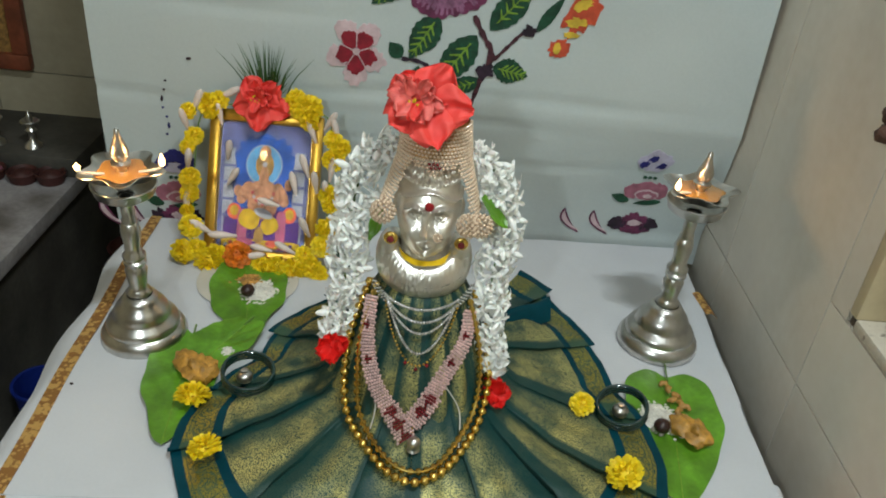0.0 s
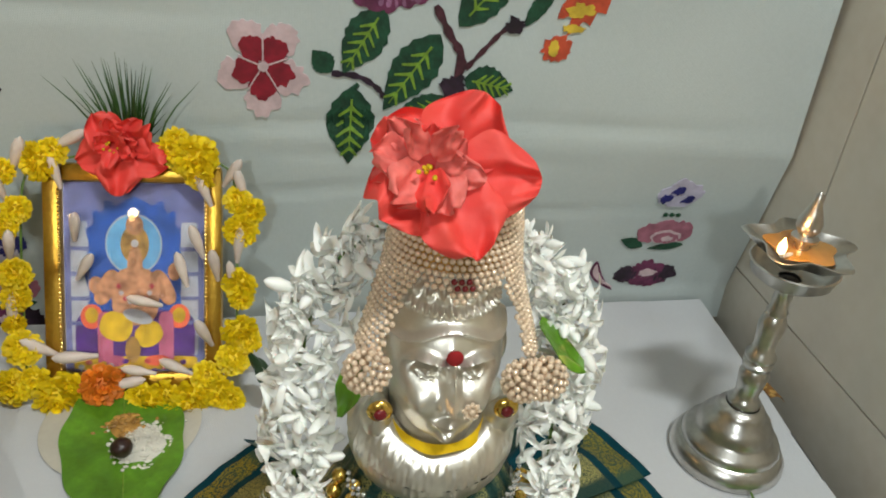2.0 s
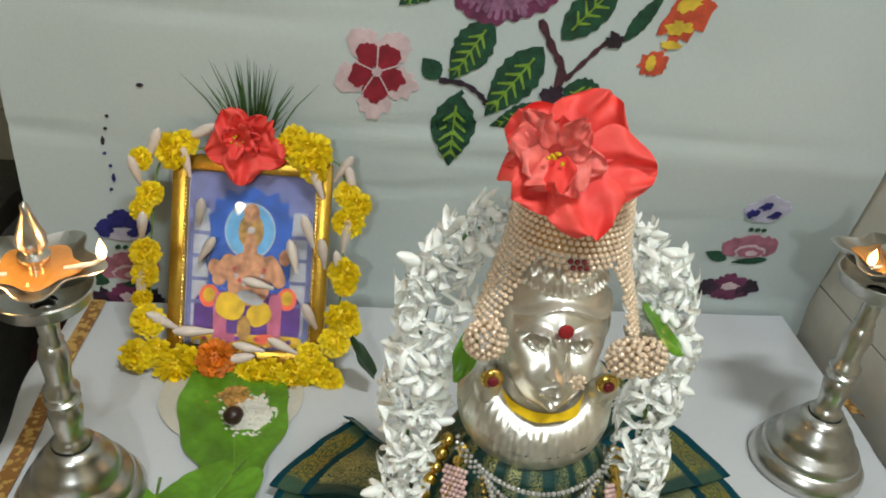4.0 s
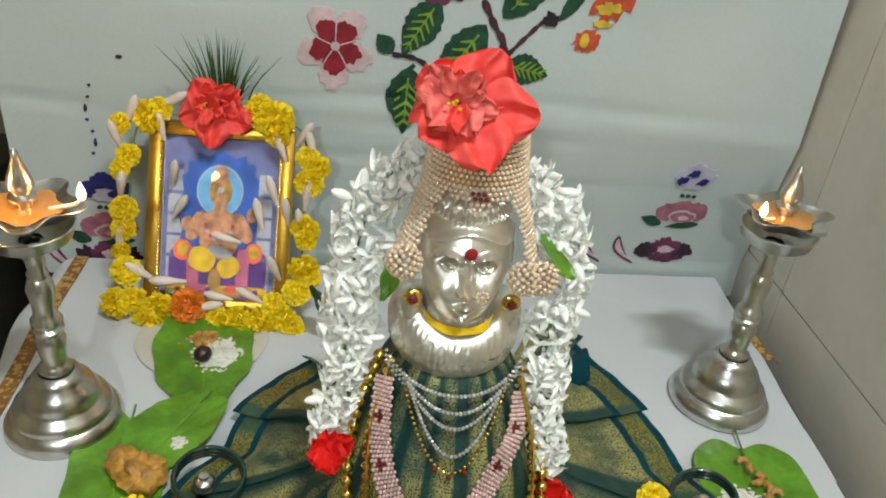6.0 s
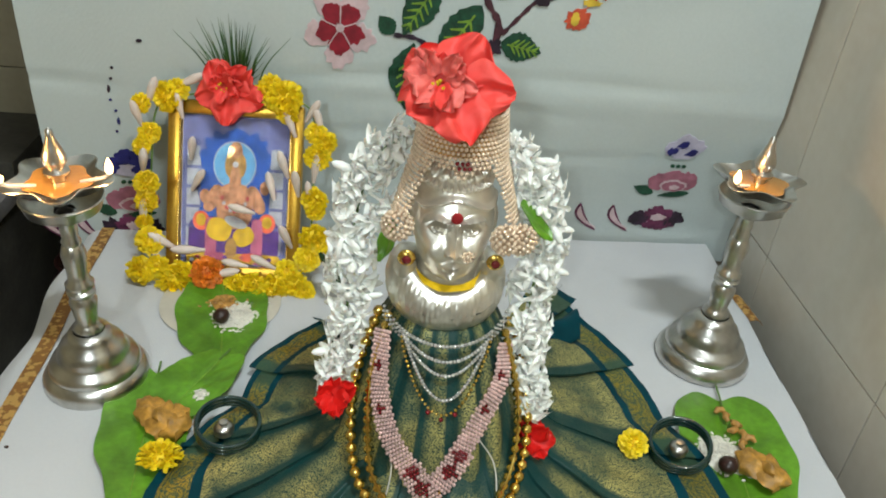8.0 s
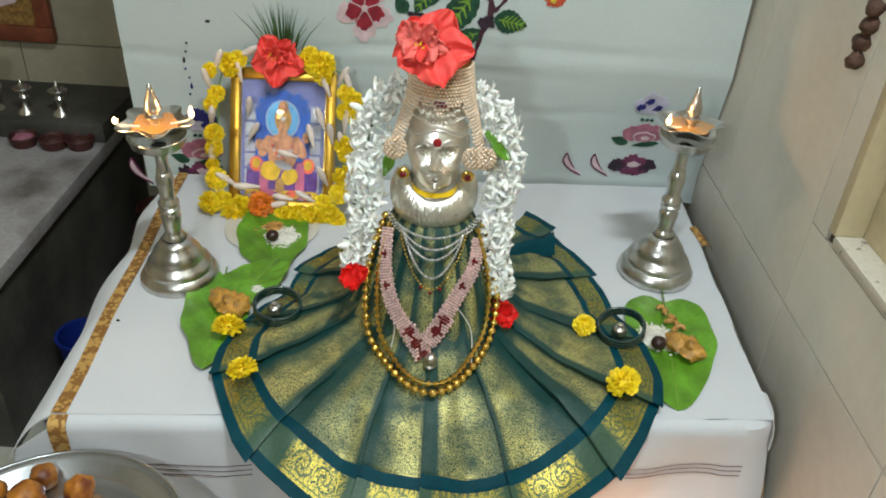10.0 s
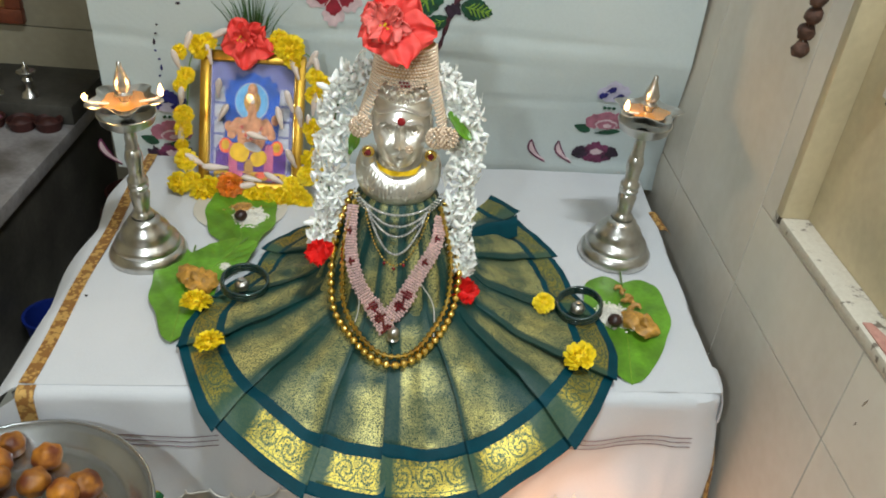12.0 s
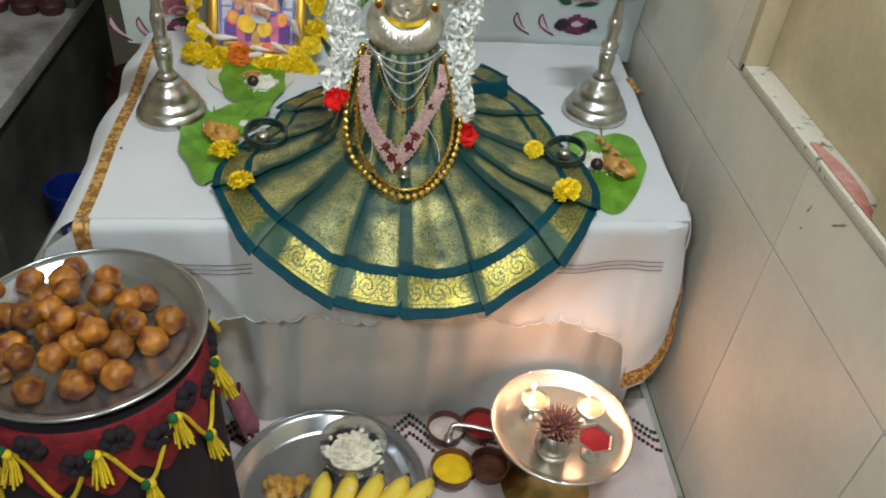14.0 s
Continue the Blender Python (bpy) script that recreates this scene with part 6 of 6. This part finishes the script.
for k in range(9):
    t = thing("cashew", "fried cashew piece on betel leaf", "nut", pose(0.364 + 0.005 * (k % 3) + 0.0015 * k, 0.808 - 0.008 * k, L1 + 0.002, 0, 0, k * 70), group="fried cashews")
    part("piece", Shape().tube([(-0.005, 0, 0.002), (-0.002, 0.003, 0.004), (0.003, 0.003, 0.004), (0.006, -0.001, 0.002)], [0.002, 0.0036, 0.0036, 0.0018], 8), CASHEW, t)
paper = thing("round_paper", "thin round beige paper on the white cloth", "paper", pose(-0.190, 0.975, T + 0.0052))
part("sheet", Shape().lathe([(0, 0.0004), (0.069, 0.0004), (0.070, 0.0), (0.069, -0.0005), (0, -0.0005)], 48), BEIGE, paper)

speck = thing("dark_seed", "tiny dark seed lying on the white cloth", "seed", pose(-0.338, 0.736, T + 0.003))
part("husk", Shape().ball((0, 0, 0.0015), 0.0018, 8, 6, (1.2, 0.8, 0.8), 0.2), DATE, speck)

loose = 0
for x, y, z, s in ((-0.193, 0.713, T + 0.022, 1.5), (-0.156, 0.627, 0.452, 1.35), (0.279, 0.638, 0.452, 1.5), (0.248, 0.740, 0.452, 1.1)):
    t = thing("marigold_flower", "yellow marigold head lying on the silk", "flower", pose(x, y, z, -18, 8 * loose, 70 * loose) @ Matrix.Scale(s, 4), group="loose marigolds")
    part("head", YELLOWS[loose], None, t)
    loose += 1


def bangle(at, rx, ry, n):
    b = thing("glass_bangles", "dark green glass bangles lying on the saree", "bangle", pose(*at, rx, ry, 0), group="bangles")
    for k in range(n):
        part("ring", Shape().tube([(0.0285 * math.cos(a * 0.1571), 0.0285 * math.sin(a * 0.1571), 0.0046 * k) for a in range(40)], 0.0023, 8, True), GREENGLASS, b)
    c = thing("small_silver_box", "tiny silver round box inside glass bangles", "box", pose(at[0] - 0.003, at[1] - 0.004, at[2] - 0.001))
    part("box", Shape().lathe([(0, 0), (0.009, 0), (0.0095, 0.006), (0.007, 0.009), (0.004, 0.010), (0.004, 0.013), (0, 0.0135)], 16), SILVER, c)


bangle((-0.138, 0.744, 0.450), 8, 4, 3)
bangle((0.296, 0.742, 0.446), 10, -10, 3)

# ---------------------------------------------------------------- mat and things before the table
mat_ob = thing("floor_mat", "pinkish cotton mat with maroon and green zigzag stitching", "mat")
part("mat", Shape().sheet(lambda u, v: (-0.22 + 0.72 * u, 0.22 + 0.40 * v + 0.02 * u, FZ + 0.007 + 0.0012 * noise.noise(Vector((u * 7, v * 5, 2)))), 50, 30, (0, 0, -0.006)), MATCLOTH, mat_ob)
for row, (material, y0) in enumerate(((P_GREEN, 0.572), (MAROON, 0.556), (MAROON, 0.536), (P_GREEN, 0.300), (MAROON, 0.284))):
    s = Shape()
    for k in range(118):
        x = -0.205 + 0.006 * k
        t = (x / 0.09 + (0.5 if row > 2 else 0)) % 1.0
        y = y0 + 0.022 * (x + 0.2) / 0.7 + 0.045 * abs(t - 0.5) * 2 - 0.03
        s.box((x - 0.0027, y - 0.0030, FZ + 0.0066), (x + 0.0027, y + 0.0030, FZ + 0.0098), bevel=0.0006)
    part("stitching", s, material, mat_ob, kind="stuff")
MZ = FZ + 0.0085


def plate_mesh(r, h, m=None):
    return Shape().lathe([(0, 0.0), (r * 0.80, 0.0), (r * 0.86, 0.003), (r * 0.93, h * 0.9), (r * 0.985, h), (r, h + 0.001), (r, h + 0.003), (r * 0.98, h + 0.003), (r * 0.92, h), (r * 0.85, 0.0045), (r * 0.79, 0.0018), (0, 0.0018)], 72)


# the covered stool
stool = thing("round_stool", "round stool standing under a dark crochet cover", "stool", pose(-0.303, 0.410, FZ))
part("seat", Shape().lathe([(0, 0.330), (0.122, 0.330), (0.126, 0.340), (0.122, 0.353), (0, 0.355)], 32), PLANK, stool)
for k in range(4):
    a = 0.785 + k * 1.571
    part("leg", Shape().tube([(0.09 * math.cos(a), 0.09 * math.sin(a), 0.331), (0.10 * math.cos(a), 0.10 * math.sin(a), 0.0)], 0.014, 10), PLANK, stool)
cover = thing("crochet_cover", "black and red crochet cover with yellow tassels", "cover", pose(-0.303, 0.410, 0))


def drape(u, v):
    a = 2 * math.pi * u
    r = interp(v, [(0, 0.05), (0.12, 0.126), (0.2, 0.131), (0.5, 0.136), (1, 0.142)]) + (0.007 * math.sin(9 * a) + 0.004 * math.sin(17 * a + 1)) * max(0, v - 0.15)
    z = interp(v, [(0, 0.3735), (0.12, 0.3735), (0.16, 0.371), (0.2, 0.363), (1, FZ + 0.004)])
    return (r * math.cos(a), r * math.sin(a), z)


part("drape", Shape().grid(drape, 160, 40, True), BLACKYARN, cover)
part("crochet_band", Shape().grid(lambda u, v: tuple(Vector(drape(u, 0.13 + v * (0.25 + 0.035 * math.sin(28 * math.pi * u)))) * 1.0 + Vector((0.0025 * math.cos(2 * math.pi * u), 0.0025 * math.sin(2 * math.pi * u), 0.0012 + 0.0008 * math.sin(v * 30)))), 220, 14, True), REDYARN, cover, "red crochet band")
for k in range(20):
    a = 2 * math.pi * (k + 0.5) / 20
    p = Vector(drape(a / 6.2832, 0.22 + 0.06 * (k % 2)))
    fl = Shape()
    for q in range(6):
        b = q * 1.047
        d = Vector((-math.sin(a), math.cos(a), 0)) * math.cos(b) * 0.011 + Vector((0, 0, 1)) * math.sin(b) * 0.011
        fl.ball(tuple(p + d * 1.0 + Vector((math.cos(a), math.sin(a), 0.2)) * 0.002), 0.0080, 8, 6)
    part("crochet_flower", fl, BLACKYARN, cover)
cordpts = []
for k in range(20):
    a = 2 * math.pi * k / 20
    p = Vector(drape(k / 20, 0.42 if k % 2 else 0.24))
    cordpts.append(p + Vector((math.cos(a), math.sin(a), 0.2)) * 0.005)
part("cord", Shape().tube(spline(cordpts + cordpts[:1], 168), 0.0026, 6), YARN, cover)
for k in range(20):
    a = 2 * math.pi * k / 20
    p = cordpts[k] + Vector((math.cos(a), math.sin(a), 0)) * 0.004
    tas = Shape().ball(tuple(p), 0.0058, 8, 6)
    rn = random.Random(k)
    for q in range(15):
        b = q * 2.39996
        rr = 0.0115 * math.sqrt((q + 0.5) / 15)
        o = Vector((rr * math.cos(b), rr * math.sin(b), 0))
        tas.tube([p + o * 0.25, p + o * 0.6 + Vector((0, 0, -0.016)), p + o * rn.uniform(0.9, 1.25) + Vector((math.cos(a), math.sin(a), 0)) * 0.006 + Vector((0, 0, -0.034 - rn.uniform(0, 0.006)))], 0.0016, 5)
    ts = part("tassel", tas, YARN, cover)
    part("knot", Shape().ball(tuple(p + Vector((0.006 * math.sin(a), -0.006 * math.cos(a), 0.003))), 0.006, 8, 6, wob=0.4), GREENYARN, ts)

ruf = thing("ruffled_cloth", "maroon ruffled cloth edge beside the stool", "cloth")
part("ruffle", Shape().sheet(lambda u, v: (-0.182 + 0.022 * v + 0.010 * math.sin(9 * u), 0.575 - 0.06 * u + 0.006 * math.sin(14 * u), FZ + 0.10 - 0.088 * v + 0.006 * math.sin(20 * u)), 24, 8, (0.001, 0, 0)), P_ROSE, ruf)

big = thing("steel_plate", "large round steel plate of fried dumplings", "plate", pose(-0.303, 0.4125, 0.3765) @ Matrix.Scale(0.918, 4))
part("plate", plate_mesh(0.146, 0.020), STEEL, big)
part("rim", Shape().tube([(0.1455 * math.cos(a * 0.0873), 0.1455 * math.sin(a * 0.0873), 0.0222) for a in range(72)], 0.0022, 8, True), STEEL, big)
for k, (px, py, lift) in enumerate(((50, 522, 0), (130, 488, 0), (192, 498, 0), (258, 532, 0), (302, 568, 0), (80, 552, 0), (126, 540, 1), (188, 538, 1), (222, 572, 0), (160, 585, 1), (20, 590, 0), (92, 612, 0), (142, 630, 1), (208, 622, 0), (268, 608, 0), (30, 640, 0), (15, 682, 0), (66, 706, 0), (140, 690, 0), (206, 668, 0), (100, 575, 1), (235, 545, 1), (-20, 550, 0), (-25, 620, 0), (60, 590, 1), (55, 660, 1), (175, 655, 1), (110, 655, 1), (120, 520, 1), (180, 610, 2), (130, 595, 2), (245, 585, 1))):
    x = -0.202 + 0.00073 * (px - 360) + 0.00027 * (py - 560)
    y = 0.531 - 0.000083 * (px - 360) - 0.001024 * (py - 560)
    v = thing("fried_dumpling", "round golden brown fried dumpling on steel plate", "dumpling", pose(0.006 + (x - 0.006) * 0.878, -0.236 + (y + 0.236) * 0.878 - 0.006 - 0.009 * lift, 0.3785 + 0.013 * lift, 0, 0, k * 47), group="fried dumplings")
    sh = Shape().ball((0, 0, 0.0150), 0.0158 + 0.0014 * math.sin(k * 5), 32, 24, (1, 1, 0.93), 0.16)
    sh.v = [tuple(Vector(p) * (1 + 0.035 * noise.noise(Vector(p) * 150 + Vector((k, 0, 0))))) for p in sh.v]
    part("crust", sh, VADA, v, sharp=180)

thali = thing("steel_thali", "shiny round steel plate of fruit on the mat", "plate", pose(-0.036, 0.436, MZ))
part("plate", plate_mesh(0.146, 0.024), STEEL, thali)
part("rim", Shape().tube([(0.1455 * math.cos(a * 0.0873), 0.1455 * math.sin(a * 0.0873), 0.0262) for a in range(72)], 0.0022, 8, True), STEEL, thali)
bowl = thing("steel_bowl", "steel bowl full of puffed rice", "bowl", pose(0.000, 0.498, MZ + 0.002))
part("bowl", Shape().lathe([(0, 0), (0.030, 0), (0.040, 0.015), (0.048, 0.040), (0.050, 0.052), (0.051, 0.053), (0.049, 0.053), (0.046, 0.040), (0.038, 0.016), (0, 0.004)], 48), STEEL, bowl)
heap("puffed_rice", "pale puffed rice filling a steel bowl", (0.000, 0.496, MZ + 0.032), 0.038, 0.014, 0.0042, 110, PUFFED, 21, "rice")
for k in range(5):
    t = thing("banana", "small ripe yellow banana on steel plate", "banana", pose(-0.062 + 0.030 * k, 0.392 + 0.004 * k, MZ + 0.018, 0, 0, -18 - 9 * k), group="bananas")
    part("peel", Shape().tube(spline([(0, 0.075, 0.012), (0.003, 0.055, 0.004), (0.009, 0.0, 0.0), (0.003, -0.05, 0.004), (0, -0.068, 0.010)], 16), [0.004, 0.007, 0.010, 0.013, 0.0145, 0.015, 0.0155, 0.0155, 0.0155, 0.015, 0.0145, 0.0135, 0.012, 0.010, 0.007, 0.005, 0.003], 10), BANANA, t)
    part("tip", Shape().ball((0, 0.077, 0.0125), 0.0042, 8, 6), DATE, t)
for k in range(8):
    t = thing("fritter", "small brown fritter on steel plate", "fritter", pose(-0.118 + 0.014 * (k % 4) + 0.005 * math.sin(k * 5), 0.458 - 0.018 * (k // 4) + 0.007 * math.sin(k * 3), MZ + 0.002, 0, 0, 50 * k), group="fritters")
    part("crust", Shape().ball((0, 0, 0.010), 0.011, 12, 8, (1, 1, 0.8), 0.5), JAGGERY, t)
for x, y, r, material, what in ((0.145, 0.553, 0.030, ASH, "pale ash powder"), (0.151, 0.478, 0.033, TURMERIC, "bright yellow turmeric powder"), (0.202, 0.560, 0.031, KUMKUM, "red vermilion powder"), (0.208, 0.484, 0.030, COPPER, "grey brown seeds")):
    b = thing("powder_bowl", "small dull copper bowl of " + what, "bowl", pose(x, y, MZ), group="powder bowls")
    part("bowl", Shape().lathe([(0, 0), (r * 0.7, 0), (r * 0.92, 0.010), (r, 0.026), (r * 1.02, 0.0275), (r * 0.95, 0.0275), (r * 0.87, 0.012), (0, 0.004)], 32), COPPER, b)
    part("powder", Shape().lathe([(0, 0.0235), (r * 0.4, 0.0225), (r * 0.8, 0.019), (r * 0.90, 0.017)], 24), material, b)

# worship tray on its brass stand
TX, TY, TZ = 0.293, 0.462, 0.158
stand = thing("brass_stand", "round old brass stand under the worship tray", "stand", pose(TX, TY, MZ))
part("stand", Shape().lathe([(0, 0), (0.066, 0), (0.068, 0.006), (0.056, 0.012), (0.040, 0.030), (0.030, 0.060), (0.034, 0.075), (0.030, 0.090), (0.050, 0.118), (0.062, 0.128), (0.062, TZ - MZ - 0.001), (0, TZ - MZ - 0.001)], 40), BRASS, stand)
tray = thing("worship_tray", "round silver tray with lamps and cups", "tray", pose(TX, TY, TZ))
part("tray", Shape().lathe([(0, 0.0), (0.080, 0.0), (0.086, 0.002), (0.094, 0.012), (0.100, 0.015), (0.101, 0.016), (0.100, 0.0175), (0.093, 0.014), (0.085, 0.004), (0.079, 0.002), (0, 0.002)], 64), TRAY, tray)
part("rim", Shape().tube([(0.1005 * math.cos(a * 0.1047), 0.1005 * math.sin(a * 0.1047), 0.0165) for a in range(60)], 0.0018, 8, True), SILVER, tray)
spoon = thing("silver_spoon", "silver ladle lying across powder bowls", "spoon")
part("handle", Shape().tube(spline([(0.150, 0.535, MZ + 0.030), (0.156, 0.548, MZ + 0.034), (0.185, 0.545, MZ + 0.036), (0.23, 0.532, MZ + 0.036)], 16), 0.0042, 8), SILVER, spoon)
part("scoop", Shape().ball((0.147, 0.528, MZ + 0.028), 0.009, 12, 8, (0.8, 1.2, 0.5)), SILVER, spoon)
TT = TZ + 0.002
pot = thing("small_water_pot", "small silver water pot on the tray", "pot", pose(TX - 0.020, TY - 0.040, TT) @ Matrix.Scale(1.18, 4))
part("body", Shape().lathe([(0, 0), (0.014, 0), (0.021, 0.010), (0.0225, 0.020), (0.019, 0.030), (0.013, 0.036), (0.014, 0.040), (0.021, 0.046), (0.020, 0.047), (0.012, 0.040), (0, 0.036)], 32), SILVER, pot)
dry = thing("dried_flower", "spiky dried reddish flower head in silver pot", "flower", pose(TX - 0.018, TY - 0.036, TT + 0.048))
s, q = Shape(), Shape()
for k in range(70):
    z = 1 - (k + 0.5) / 70 * 1.15
    rr, a = math.sqrt(max(0, 1 - z * z)), k * 2.39996
    d = Vector((rr * math.cos(a), rr * math.sin(a), 0.25 + 0.75 * z))
    s.tube([d * 0.008, d * 0.022, d * 0.034], [0.0024, 0.0018, 0.0003], 5)
    if k % 2:
        q.ball(tuple(d * 0.026 + Vector((0.001, -0.001, 0.002))), 0.0017, 6, 4)
part("spike_head", s, DRIED, dry)
part("seed_dots", q, CASHEW, dry)
for dx, dy in ((-0.038, 0.026), (0.040, 0.014)):
    g = thing("goblet_lamp", "small silver goblet lamp, lit, on tray", "lamp", pose(TX + dx, TY + dy, TT), group="goblet lamps")
    part("goblet", Shape().lathe([(0, 0), (0.014, 0), (0.013, 0.003), (0.005, 0.008), (0.004, 0.016), (0.008, 0.019), (0.018, 0.026), (0.0215, 0.036), (0.0205, 0.0365), (0.015, 0.028), (0, 0.024)], 28), SILVER, g)
    part("oil", Shape().lathe([(0, 0.032), (0.018, 0.032)], 24), GHEE, g)
    part("wick", Shape().tube([(0, 0.006, 0.033), (0, 0.018, 0.037)], 0.0016, 6), THREAD, g)
    part("flame", Shape().lathe([(0, 0), (0.0026, 0.002), (0.0032, 0.005), (0.0024, 0.009), (0.0010, 0.013), (0, 0.016)], 12, pose(0, 0.018, 0.037)), FLAME, g)
    lamp("flame_glow", "POINT", (TX + dx, TY + dy + 0.019, TT + 0.055), 0.32, (1.0, 0.53, 0.31), 0.006)
cup = thing("hexagonal_cup", "small six-sided silver cup of red vermilion", "cup", pose(TX + 0.034, TY - 0.044, TT, 0, 0, 12) @ Matrix.Scale(1.15, 4))
part("cup", Shape().lathe([(0, 0), (0.013, 0), (0.012, 0.004), (0.006, 0.009), (0.006, 0.016), (0.012, 0.020), (0.023, 0.034), (0.025, 0.035), (0.022, 0.035), (0.012, 0.024), (0, 0.022)], 6), SILVER, cup, smooth=False)
part("powder", Shape().lathe([(0, 0.0345), (0.010, 0.034), (0.0195, 0.0325)], 6), KUMKUM, cup)
